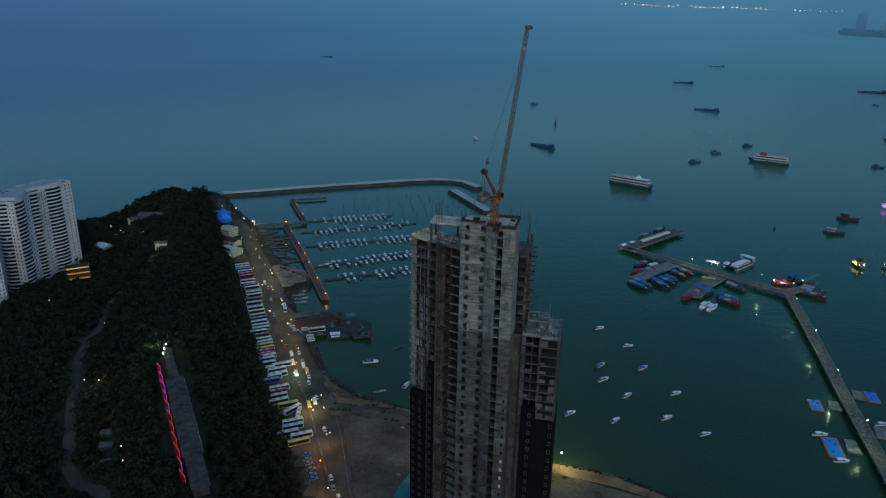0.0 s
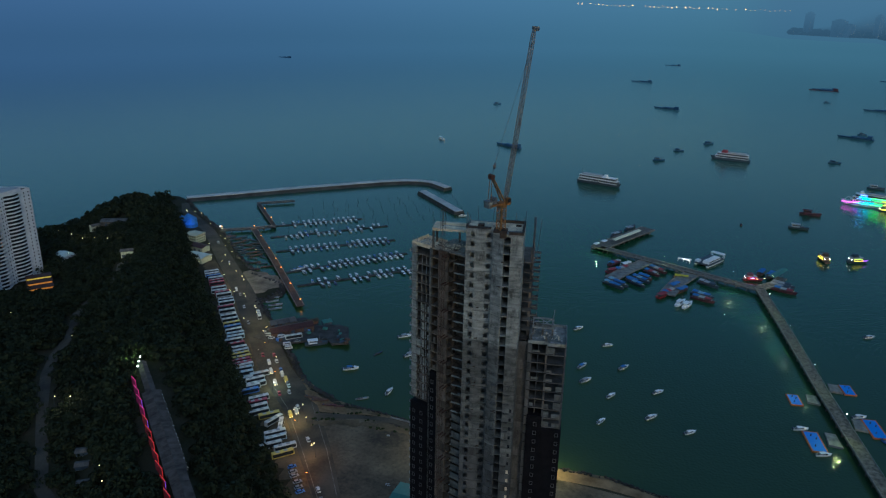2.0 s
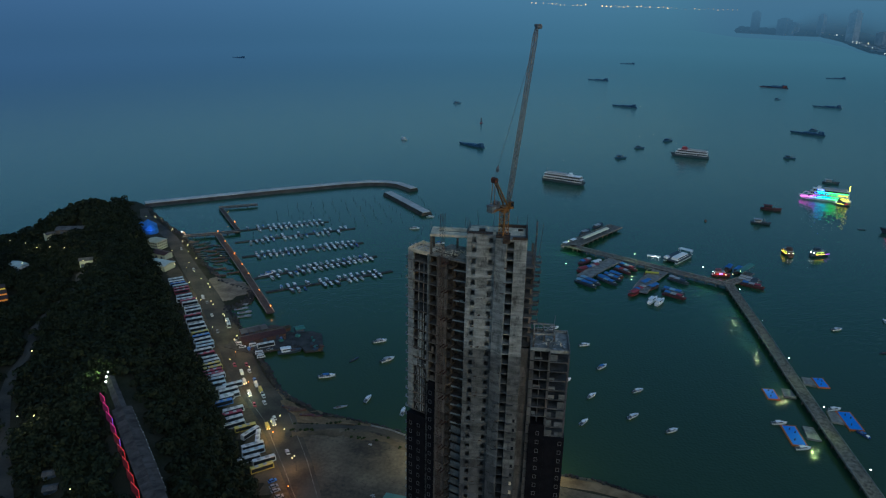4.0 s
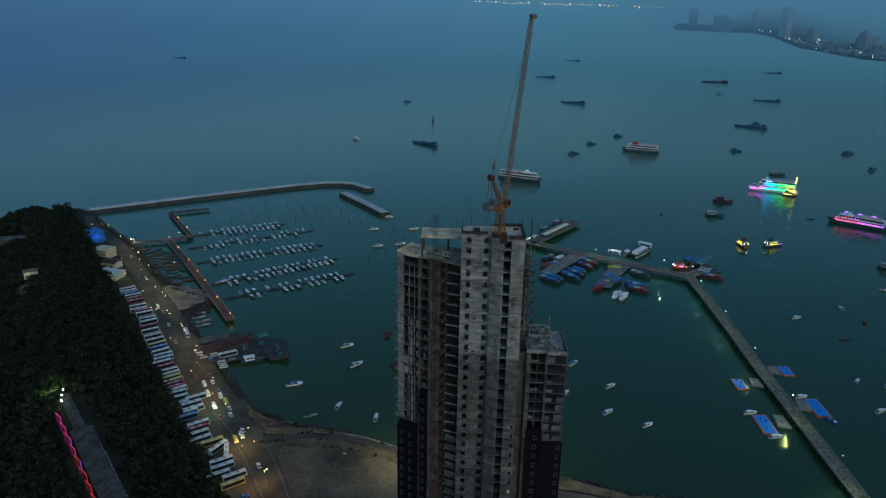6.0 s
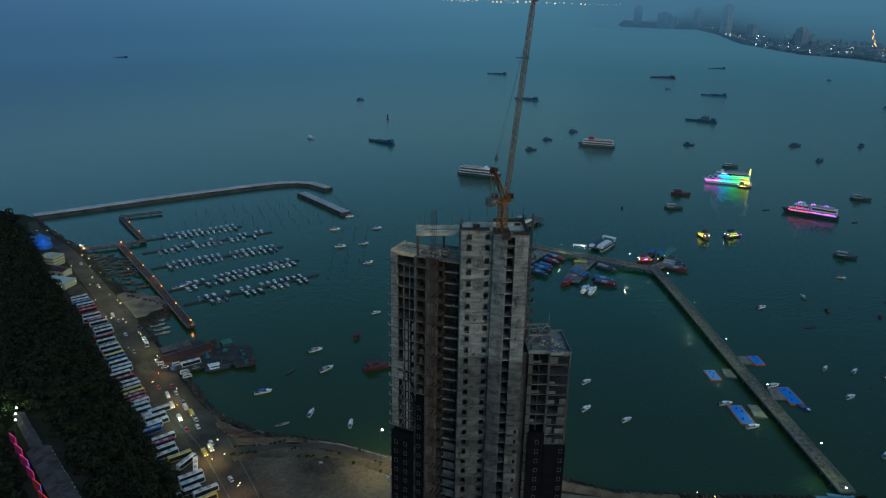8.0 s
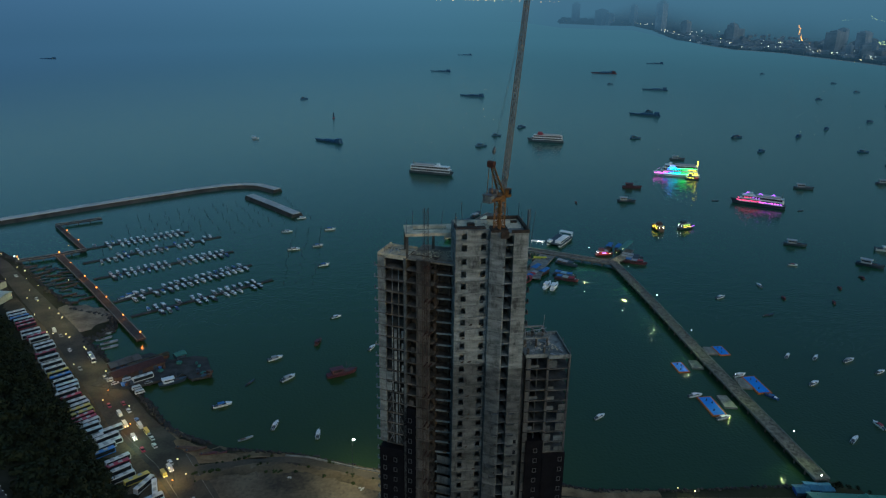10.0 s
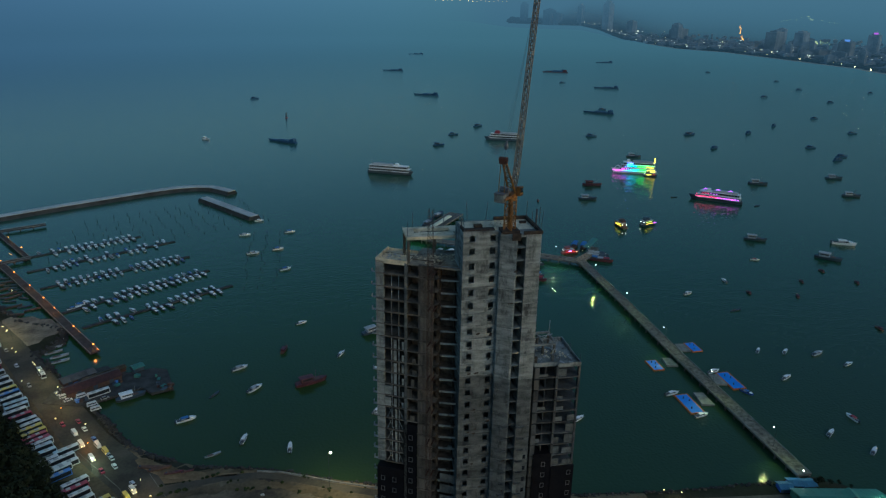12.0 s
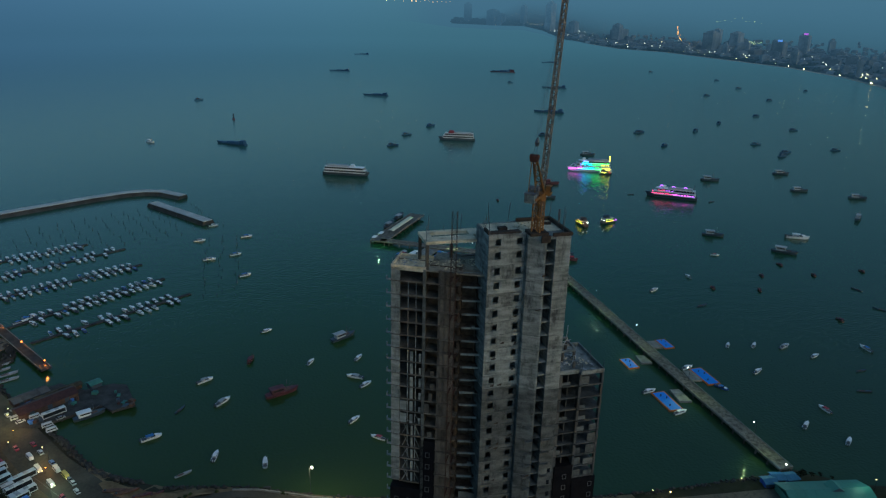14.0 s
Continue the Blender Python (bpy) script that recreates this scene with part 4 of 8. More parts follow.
TIN_RED = paint("red_tin_roof", (0.075, 0.028, 0.024), 0.7, 0.5)
TIN_WHITE = paint("pale_tin_roof", (0.60, 0.68, 0.64), 0.5, 0.8)
TIN_GREY = mat("old_fibre_cement_roof", (0.07, 0.066, 0.064), (0.16, 0.152, 0.146), 0.9, 0.15, 1.5, 0.25)
TIN_BROWN = mat("old_brown_sheet_roof", (0.045, 0.036, 0.033), (0.12, 0.10, 0.092), 0.9, 0.2, 1.8, 0.25)
PLASTER = paint("cream_plaster", (0.60, 0.60, 0.42), 0.8)
GREEN_ROOF = paint("sea_green_metal_roof", (0.06, 0.20, 0.165), 0.5, 0.85)
BARK = mat("bark", (0.05, 0.04, 0.03), (0.10, 0.08, 0.06), 0.95, 2.0, 9.0, 0.4)
LEAF = mat("foliage", (0.014, 0.023, 0.008), (0.038, 0.055, 0.017), 0.8, 0.08, 0.9, 0.0)
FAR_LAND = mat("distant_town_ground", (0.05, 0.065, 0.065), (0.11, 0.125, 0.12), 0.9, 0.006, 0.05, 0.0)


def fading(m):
    """Fades the far land to clear with its depth behind the shore, in place of haze."""
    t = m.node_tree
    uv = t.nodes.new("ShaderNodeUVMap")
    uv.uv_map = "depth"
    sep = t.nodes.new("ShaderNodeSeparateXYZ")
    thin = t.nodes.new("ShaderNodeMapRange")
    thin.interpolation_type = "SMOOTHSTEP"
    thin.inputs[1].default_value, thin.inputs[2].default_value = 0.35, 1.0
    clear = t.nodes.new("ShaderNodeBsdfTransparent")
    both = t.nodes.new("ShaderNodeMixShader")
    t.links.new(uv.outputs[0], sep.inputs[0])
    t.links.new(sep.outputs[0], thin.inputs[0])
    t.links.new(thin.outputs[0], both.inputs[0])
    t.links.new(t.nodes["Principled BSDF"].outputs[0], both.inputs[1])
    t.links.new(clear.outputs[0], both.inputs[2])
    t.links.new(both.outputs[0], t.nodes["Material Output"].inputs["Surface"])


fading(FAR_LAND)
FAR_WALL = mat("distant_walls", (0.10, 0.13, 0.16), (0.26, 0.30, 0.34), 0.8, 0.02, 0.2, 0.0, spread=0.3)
LAMP_WHITE = glow("white_lamp", (1.0, 0.98, 0.88), 14)
LAMP_WARM = glow("warm_lamp", (1.0, 0.74, 0.30), 6)
LAMP_ORANGE = glow("orange_lamp", (1.0, 0.26, 0.04), 6)
LAMP_GREEN = glow("green_lamp", (0.75, 1.0, 0.30), 8)
NEON_PINK = glow("pink_neon", (1.0, 0.05, 0.30), 0.65)
NEON_RED = glow("red_neon", (1.0, 0.05, 0.05), 0.55)
# letter faces glow faintly in place of neon light falling on them
SIGN_FACE, SIGN_PINK = glow("red_sign_face", (0.30, 0.03, 0.04), 0.05), glow("pink_sign_face", (0.30, 0.02, 0.09), 0.06)
NEON_VIOLET = glow("violet_neon", (0.28, 0.12, 1.0), 0.8)
NEON_BLUE = glow("blue_neon", (0.12, 0.20, 1.0), 8.0)
NEON_CYAN = glow("cyan_neon", (0.05, 0.75, 1.0), 6.8)
NEON_GREEN = glow("green_neon", (0.10, 1.0, 0.18), 6.8)
NEON_YELLOW = glow("yellow_neon", (1.0, 0.80, 0.08), 6.5)
NEON_MAGENTA = glow("magenta_neon", (1.0, 0.10, 0.85), 6.8)
WHARF_DECK = mat("wet_wharf_deck", (0.035, 0.034, 0.033), (0.09, 0.085, 0.08), 0.8, 0.2, 1.5, 0.2)
COCKPIT = paint("dark_cockpit_lining", (0.07, 0.08, 0.095), 0.7)
# blue of the distance haze is painted into these far hulls
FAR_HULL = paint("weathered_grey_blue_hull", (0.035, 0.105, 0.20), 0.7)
rng = random.Random(7)


def point_light(name, x, y, z, power, colour, size=0.4):
    lamp = new(name, bpy.data.lights.new(name, "POINT"))
    lamp.data.energy, lamp.data.color, lamp.data.shadow_soft_size = power, colour, size
    lamp.location = (x, y, z)


def fleet(build, poses):
    """Builds a thing at the first pose and copies it to the others."""
    first = build()
    first.matrix_basis = poses[0]
    return [first] + [copy_thing(first, m) for m in poses[1:]]


def afloat(rows, size=1.0, jitter=0.0):
    """Poses on the water from (x, y, heading)."""
    return [pose(x, y, 0, 0, 0, h + rng.uniform(-jitter, jitter)) @ Matrix.Scale(size * rng.uniform(0.92, 1.08), 4) for x, y, h in rows]


# ---- boats ----
def hull(bm, length, beam, height, stern=0.85, rise=0.45):
    """A boat's hull along x with its bow ahead, closed by a deck."""
    rows = []
    for k, wide in enumerate((stern, 0.95, 1.0, 1.0, 0.9, 0.62, 0.04)):
        x = -length / 2 + length * k / 6
        w, z = beam / 2 * wide, height * (1 + rise * (k / 6) ** 2)
        lean = 0.06 * length if k == 6 else 0
        rows.append([bm.verts.new(v) for v in ((x - lean, w * 0.6, -0.4), (x, w, z), (x, -w, z), (x - lean, -w * 0.6, -0.4))])
    for a, b in zip(rows, rows[1:]):
        for k in range(4):
            j = (k + 1) % 4
            bm.faces.new((a[k], b[k], b[j], a[j]))
    bm.faces.new(rows[0])
    bm.faces.new(rows[-1][::-1])


def house(bm, x0, x1, w, z0, z1, slant=0.0):
    """A cabin with sloping ends."""
    lo = [bm.verts.new(v) for v in ((x0, -w, z0), (x1, -w, z0), (x1, w, z0), (x0, w, z0))]
    hi = [bm.verts.new(v) for v in ((x0 + slant * 0.3, -w * 0.92, z1), (x1 - slant, -w * 0.92, z1), (x1 - slant, w * 0.92, z1), (x0 + slant * 0.3, w * 0.92, z1))]
    bm.faces.new(hi)
    bm.faces.new(lo[::-1])
    for i in range(4):
        bm.faces.new((lo[i], lo[(i + 1) % 4], hi[(i + 1) % 4], hi[i]))


def speedboat(hull_mat, top_mat, label, group):
    def build():
        b = root("speedboat", Matrix(), label, "boat", group)
        bm = bmesh.new()
        hull(bm, 9.0, 2.5, 0.9)
        part("hull", bm, hull_mat, b)
        bm = bmesh.new()
        house(bm, -4.1, 1.4, 1.0, 0.92, 1.04, 0.1)
        part("cockpit", bm, COCKPIT, b, "dark open cockpit")
        bm = bmesh.new()
        house(bm, 1.1, 3.7, 0.9, 1.0, 1.55, 1.4)
        part("cuddy", bm, HULL_WHITE, b)
        bm = bmesh.new()
        house(bm, 0.6, 1.9, 0.95, 1.04, 1.78, 0.9)
        part("windscreen", bm, GLASS, b)
        bm = bmesh.new()
        house(bm, -2.3, 1.0, 1.0, 1.8, 1.93, 0.3)
        for x in (-2.4, 0.4):
            for y in (-0.95, 0.95):
                tube(bm, (x * 0.9, y * 0.9, 0.95), (x * 0.9, y * 0.9, 1.82), 0.05, n=4)
        part("canopy", bm, top_mat, b)
        for y in (-0.55, 0.55):
            bm = bmesh.new()
            box(bm, -2.2, -0.4, y - 0.3, y + 0.3, 1.04, 1.45)
            part("seat", bm, TARP_GREY, b)
        for y in (-0.5, 0.5):
            bm = bmesh.new()
            box(bm, -4.95, -4.4, y - 0.18, y + 0.18, 0.2, 1.35)
            part("outboard_motor", bm, HULL_DARK, b)
        return b
    return build


def longtail(hull_mat, label, group, cat="boat"):
    """An open wooden boat with thwarts."""
    def build():
        b = root("wooden_boat", Matrix(), label, cat, group)
        bm = bmesh.new()
        hull(bm, 11.0, 2.2, 0.75, 0.5, 0.9)
        part("hull", bm, hull_mat, b)
        bm = bmesh.new()
        box(bm, -3.6, 2.8, -0.75, 0.75, 0.82, 0.95)
        part("deck", bm, HULL_WOOD, b)
        bm = bmesh.new()
        box(bm, -4.6, -3.8, -0.3, 0.3, 0.8, 1.4)
        part("engine", bm, HULL_DARK, b)
        return b
    return build


def workboat(hull_mat, house_mat, label, group):
    """A fishing or service boat with a wheelhouse."""
    def build():
        b = root("fishing_boat", Matrix(), label, "boat", group)
        bm = bmesh.new()
        hull(bm, 16.0, 4.6, 1.5, 0.75, 0.6)
        part("hull", bm, hull_mat, b)
        bm = bmesh.new()
        house(bm, -5.5, 0.5, 1.6, 1.5, 3.9, 0.5)
        part("wheelhouse", bm, house_mat, b)
        bm = bmesh.new()
        house(bm, -6.2, 1.0, 1.95, 3.9, 4.15, 0.3)
        part("roof", bm, house_mat, b)
        bm = bmesh.new()
        box(bm, -4.8, 0.0, -1.65, 1.65, 2.7, 3.4)
        part("window_band", bm, GLASS, b)
        bm = bmesh.new()
        tube(bm, (2.2, 0, 1.4), (2.2, 0, 6.8), 0.12)
        tube(bm, (2.2, 0, 2.6), (5.4, 0, 5.2), 0.08)
        part("derrick", bm, STEEL, b)
        bm = bmesh.new()
        box(bm, 1.0, 4.4, -1.0, 1.0, 1.5, 2.0)
        part("hatch", bm, HULL_WOOD, b)
        return b
    return build


def tour_boat(hull_mat, tops, label, group, length=20.0):
    """A passenger boat under a row of coloured awnings."""
    def build():
        b = root("passenger_boat", Matrix(), label, "boat", group)
        bm = bmesh.new()
        hull(bm, length, 5.6, 1.6, 0.8, 0.6)
        part("hull", bm, hull_mat, b)
        n = len(tops)
        x0, span = -length * 0.42, length * 0.74 / n
        for i, m in enumerate(tops):
            a = x0 + span * i
            bm = bmesh.new()
            up, wide = (3.8, 3.45, 3.65)[(i + n) % 3], (2.5, 2.25, 2.6)[(i * 2 + n) % 3]
            bows = []
            for x, sag in ((a + 0.1, 0.0), (a + span * 0.35, -0.16), (a + span * 0.65, -0.10), (a + span - 0.1, 0.05)):
                bows.append([bm.verts.new((x, y, up + sag + h)) for y, h in ((-wide, -0.1), (-wide * 0.55, 0.28), (0, 0.42), (wide * 0.55, 0.28), (wide, -0.1), (wide * 0.5, 0.12), (0, 0.26), (-wide * 0.5, 0.12))])
            for p, q in zip(bows, bows[1:]):
                for j in range(8):
                    bm.faces.new((p[j], p[(j + 1) % 8], q[(j + 1) % 8], q[j]))
            bm.faces.new(bows[0][::-1])
            bm.faces.new(bows[-1])
            for x in (a + 0.4, a + span - 0.4):
                for y in (-wide * 0.86, wide * 0.86):
                    tube(bm, (x, y, 1.5), (x, y, up), 0.07, n=4)
            part("awning", bm, m, b)
        bm = bmesh.new()
        box(bm, x0, x0 + span * n, -1.3, 1.3, 1.45, 1.9)
        for k in range(5):
            x = length * (0.38 - 0.02 * k)
            box(bm, x - 0.25, x + 0.2, (-0.9, 0.6, -0.2, 1.0, -1.2)[k], (-0.3, 1.3, 0.5, 1.6, -0.6)[k], 1.6, 2.0 + 0.13 * k)
        part("bench", bm, HULL_WOOD, b)
        bm = bmesh.new()
        house(bm, length * 0.325, length * 0.375, 0.8, 1.6, 2.9, 0.3)
        part("wheelhouse", bm, TARP_GREY, b)
        return b
    return build


def barge(hull_mat, label, length=62.0):
    def build():
        b = root("cargo_barge", Matrix(), label, "barge", "barges at anchor in the bay")
        bm = bmesh.new()
        hull(bm, length, 12, 2.6, 0.8, 0.3)
        part("hull", bm, hull_mat, b)
        bm = bmesh.new()
        house(bm, -length * 0.46, -length * 0.30, 4.4, 2.6, 8.0, 1.5)
        part("deckhouse", bm, hull_mat, b)
        bm = bmesh.new()
        house(bm, -length * 0.28, length * 0.12, 4.6, 2.6, 5.0, 2.0)
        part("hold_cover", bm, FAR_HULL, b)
        return b
    return build


W_GROUP, M_GROUP, D_GROUP = "white speedboats moored in the bay", "boats berthed in the marina", "small dark boats in the bay"
fleet(speedboat(HULL_WHITE, HULL_WHITE, "small white speedboat with a hard canopy at anchor", W_GROUP), afloat([
    (8, 497, 40), (28, 473, 20), (27, 404, 50), (56, 414, 40), (-6, 375, 48), (20, 374, 58), (49, 384, 40), (69, 372, 35), (217, 525, 20), (260, 545, 88),
    (214, 429, 42), (231, 425, 38), (260, 403, 22), (210, 394, 28), (196, 337, 40), (207, 319, 36), (-77, 517, 25), (-53, 467, 62), (-24, 466, 50),
    (-25, 433, 38), (-37, 398, 40), (-107, 382, 72), (-84, 371, 90), (-116, 762, 10)], 1.0, 6))
fleet(speedboat(HULL_WHITE, TARP_BLUE, "white speedboat with a blue canvas top at anchor", W_GROUP), afloat([
    (10, 439, 52), (37, 442, 42), (-138, 405, 22), (-96, 674, 20), (-86, 722, 15), (-89, 623, 25), (301, 404, 88)], 1.08, 4))
fleet(speedboat(HULL_WHITE, TARP_GREY, "pale speedboat with a grey canopy at anchor", W_GROUP), afloat([
    (12, 420, 40), (-114, 458, 28), (-104, 432, 40), (-30, 443, 150),  (-127, 718, 10), (-117, 666, 8), (250, 419, 15)], 1.05, 6))
fleet(speedboat(HULL_WHITE, TARP_RED, "white speedboat with a faded red canopy at anchor", W_GROUP), afloat([(218, 348, 95), (-28, 379, 140), (315, 587, -25)], 0.95))
fleet(longtail(HULL_DARK, "long low dark wooden boat lying at anchor", D_GROUP), afloat([
    (236, 490, 20), (274, 380, 10), (256, 359, -20), (-126, 429, 65), (363, 455, 120), (421, 745, 10), (346, 792, 0), (377, 491, 110)], 0.85, 10))
fleet(workboat(HULL_WOOD, OLD_RED, "reddish-brown wooden fishing boat at anchor", D_GROUP), afloat([
    (-88, 478, 62), (414, 524, 95), (366, 525, 80), (322, 534, 75), (299, 507, 80), (265, 519, 85), (355, 553, 80), (319, 446, 90), (184, 797, 85)], 0.7, 10))
fleet(workboat(OLD_RED, OLD_RED, "large dark red fishing boat at anchor", D_GROUP), afloat([(-72, 434, 20), (272, 856, -15)], 1.15))
fleet(workboat(HULL_DARK, TARP_GREY, "dark fishing boat with a pale grey wheelhouse at anchor", D_GROUP), afloat([
    (-29, 496, 30), (382, 579, -40), (348, 637, -25), (604, 725, -20), (539, 657, 40), (559, 768, -15), (600, 850, -10), (482, 836, -20), (243, 797, -18), (396, 1006, -12)], 1.18, 6))
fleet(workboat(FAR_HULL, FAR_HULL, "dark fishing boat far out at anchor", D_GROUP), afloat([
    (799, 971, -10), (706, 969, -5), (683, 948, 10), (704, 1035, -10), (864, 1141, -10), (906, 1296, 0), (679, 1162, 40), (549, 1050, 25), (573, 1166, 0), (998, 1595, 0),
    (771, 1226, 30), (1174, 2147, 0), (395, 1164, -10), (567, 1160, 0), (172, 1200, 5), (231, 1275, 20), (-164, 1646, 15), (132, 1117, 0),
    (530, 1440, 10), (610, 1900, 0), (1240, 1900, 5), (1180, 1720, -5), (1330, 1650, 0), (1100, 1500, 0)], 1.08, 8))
fleet(workboat(HULL_WHITE, HULL_WHITE, "small white launch at anchor off the breakwater", D_GROUP), afloat([(-214, 1199, -40)], 1.0))
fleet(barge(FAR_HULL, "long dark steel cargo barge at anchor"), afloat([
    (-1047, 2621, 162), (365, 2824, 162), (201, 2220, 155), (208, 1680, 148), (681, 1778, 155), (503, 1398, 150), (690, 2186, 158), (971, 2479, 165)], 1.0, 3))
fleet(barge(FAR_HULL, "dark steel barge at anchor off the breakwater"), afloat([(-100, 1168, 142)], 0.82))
fleet(barge(OLD_RED, "long dark red steel cargo barge at anchor", 66.0), afloat([(681, 2160, 160)], 1.1))
fleet(speedboat(HULL_WHITE, HULL_WHITE, "larger white motor yacht at anchor", W_GROUP), afloat([(425, 613, -28)], 2.4))
buoy = root("marker_buoy", pose(-96, 1393, 0), "dark red harbour marker buoy on the water", "buoy")
bm = bmesh.new()
tube(bm, (0, 0, -1), (0, 0, 1.5), 3, 2.6, 10)
part("float", bm, HULL_RED, buoy)
bm = bmesh.new()
tube(bm, (0, 0, 1.5), (0, 0, 10), 1.6, 0.9, 8)
part("topmark", bm, HULL_DARK, buoy)


# ---- ferries ----
def deck_strip(parent, name, material, x0, x1, y, z0, z1, label=""):
    bm = bmesh.new()
    box(bm, x0, x1, y - 0.12, y + 0.12, z0, z1)
    return part(name, bm, material, parent, label)


def ferry(m, label, length, decks, hull_mat, roof_mat, trims=(), prow=0.33):
    """A passenger ferry: hull, storeys of open deck, roof, funnel. trims: (material, x0, x1, z0, z1) of light strips on both sides."""
    f = root("ferry", m @ Matrix.Diagonal((1, 0.9, 1.35, 1)), label, "ferry")
    w = length * 0.085
    bm = bmesh.new()
    hull(bm, length, w * 2.1, 2.6, 0.8, 0.5)
    part("hull", bm, hull_mat, f)
    for k in range(decks):
        x0, x1 = -length * (0.46 - 0.01 * k), length * (prow - 0.04 * k)
        z = 2.6 + 2.7 * k
        bm = bmesh.new()
        box(bm, x0, x1, -w, w, z + 2.4, z + 2.7)
        box(bm, x0, x1, -w, -w + 0.15, z, z + 0.7)
        box(bm, x0, x1, w - 0.15, w, z, z + 0.7)
        n = int((x1 - x0) / 3)
        for i in range(n + 1):
            x = x0 + (x1 - x0) * i / n
            box(bm, x - 0.13, x + 0.13, -w, -w + 0.15, z + 0.7, z + 2.4)
            box(bm, x - 0.13, x + 0.13, w - 0.15, w, z + 0.7, z + 2.4)
        part("deck", bm, HULL_WHITE, f)
        bm = bmesh.new()
        box(bm, x0 + 1, x1 - 1, -w * 0.93, w * 0.93, z, z + 2.4)
        part("saloon", bm, GLASS, f)
    top = 2.6 + 2.7 * decks
    bm = bmesh.new()
    house(bm, -length * 0.40, length * 0.06, w * 0.8, top, top + 1.3, 2.0)
    part("upper_awning", bm, roof_mat, f)
    bm = bmesh.new()
    house(bm, length * 0.10, length * 0.18, w * 0.6, top, top + 2.2, 0.8)
    part("bridge", bm, HULL_WHITE, f)
    bm = bmesh.new()
    tube(bm, (-length * 0.42, 0, top), (-length * 0.42, 0, top + 5.0), 0.3, 0.2, 6)
    part("mast", bm, STEEL, f)
    for mt, x0, x1, z0, z1 in trims:
        for y in (-w - 0.3, w + 0.3):
            deck_strip(f, "light_strip", mt, x0 * length, x1 * length, y, z0, z1, "glowing coloured light strip")
    return f


ferry(pose(38, 946, 0, 0, 0, -25), "white double-decked passenger ferry at anchor", 60, 2, HULL_DARK, TARP_GREY, prow=0.42)
red_top = ferry(pose(240, 1148, 0, 0, 0, 160), "white excursion ferry with a red top deck", 58, 2, HULL_DARK, TARP_GREY, prow=0.36)
bm = bmesh.new()
house(bm, 4, 13, 4.0, 8.0, 11.0, 1.5)
part("red_deckhouse", bm, TARP_RED, red_top, "bright red deckhouse")
def cells(colours, x0, x1, z0, z1, n, gap=0.35):
    """A row of lit windows along a deck, running through the colours."""
    step = (x1 - x0) / n
    return [(colours[int(i * len(colours) / n)], x0 + step * (i + gap / 2), x0 + step * (i + 1 - gap / 2), z0, z1) for i in range(n)]


RAINBOW = [NEON_YELLOW, NEON_YELLOW, NEON_GREEN, NEON_GREEN, NEON_CYAN, NEON_CYAN, NEON_BLUE, NEON_MAGENTA, NEON_MAGENTA]
show = cells(RAINBOW, -0.45, 0.28, 3.9, 4.4, 17, 0.4) + cells(RAINBOW[:7], -0.43, 0.22, 6.6, 7.05, 14, 0.4) + cells(RAINBOW, -0.46, 0.47, 2.6, 3.0, 9, 0.06)
show += [(NEON_CYAN, -0.02, 0.16, 8.1, 8.5), (NEON_GREEN, -0.42, -0.06, 8.2, 8.5), (NEON_BLUE, 0.03, 0.15, 9.8, 10.3)]
rainbow = ferry(pose(352, 912, 0, 0, 0, 157), "ferry outlined in rainbow-coloured light strips", 58, 3, HULL_WHITE, TARP_GREY, show)
bm = bmesh.new()
box(bm, -25.6, -24.8, -0.5, 0.5, 11, 15.5)
part("light_mast", bm, NEON_YELLOW, rainbow, "short mast glowing yellow")
bm = bmesh.new()
for a in range(5):
    t0, t1 = radians(8 + 32 * a), radians(40 + 32 * a)
    tube(bm, (20 + 5 * math.cos(t0), 0, 3.0 + 3.6 * math.sin(t0)), (20 + 5 * math.cos(t1), 0, 3.0 + 3.6 * math.sin(t1)), 0.3)
part("bow_arch", bm, HULL_WHITE, rainbow, "white arch over the bow")
NEON_HOT = glow("hot_pink_neon", (1.0, 0.06, 0.22), 4.5)
NEON_PURPLE = glow("purple_neon", (0.55, 0.12, 1.0), 4.5)
party = cells([NEON_PURPLE, NEON_MAGENTA, NEON_PURPLE, NEON_MAGENTA, NEON_HOT, NEON_HOT, NEON_HOT, NEON_HOT], -0.45, 0.38, 3.6, 4.05, 16, 0.35) + cells([NEON_PURPLE, NEON_HOT], -0.05, 0.26, 6.4, 6.7, 6, 0.5)
disco = ferry(pose(385, 771, 0, 0, 0, 143), "party ferry with pink and red light strips", 58, 2, HULL_DARK, TARP_GREY, party)
for x in (-15, -2, 11):
    bm = bmesh.new()
    for a in range(4):
        t0, t1 = radians(20 + 35 * a), radians(55 + 35 * a)
        tube(bm, (x + 2.4 * math.cos(t0), 0, 8.0 + 2.2 * math.sin(t0)), (x + 2.4 * math.cos(t1), 0, 8.0 + 2.2 * math.sin(t1)), 0.22)
    part("light_arch", bm, NEON_PURPLE, disco, "glowing arch over the deck")


PARTY_AMBER, PARTY_LIME = glow("amber_strip", (1.0, 0.62, 0.08), 4.0), glow("lime_strip", (0.62, 1.0, 0.12), 3.2)


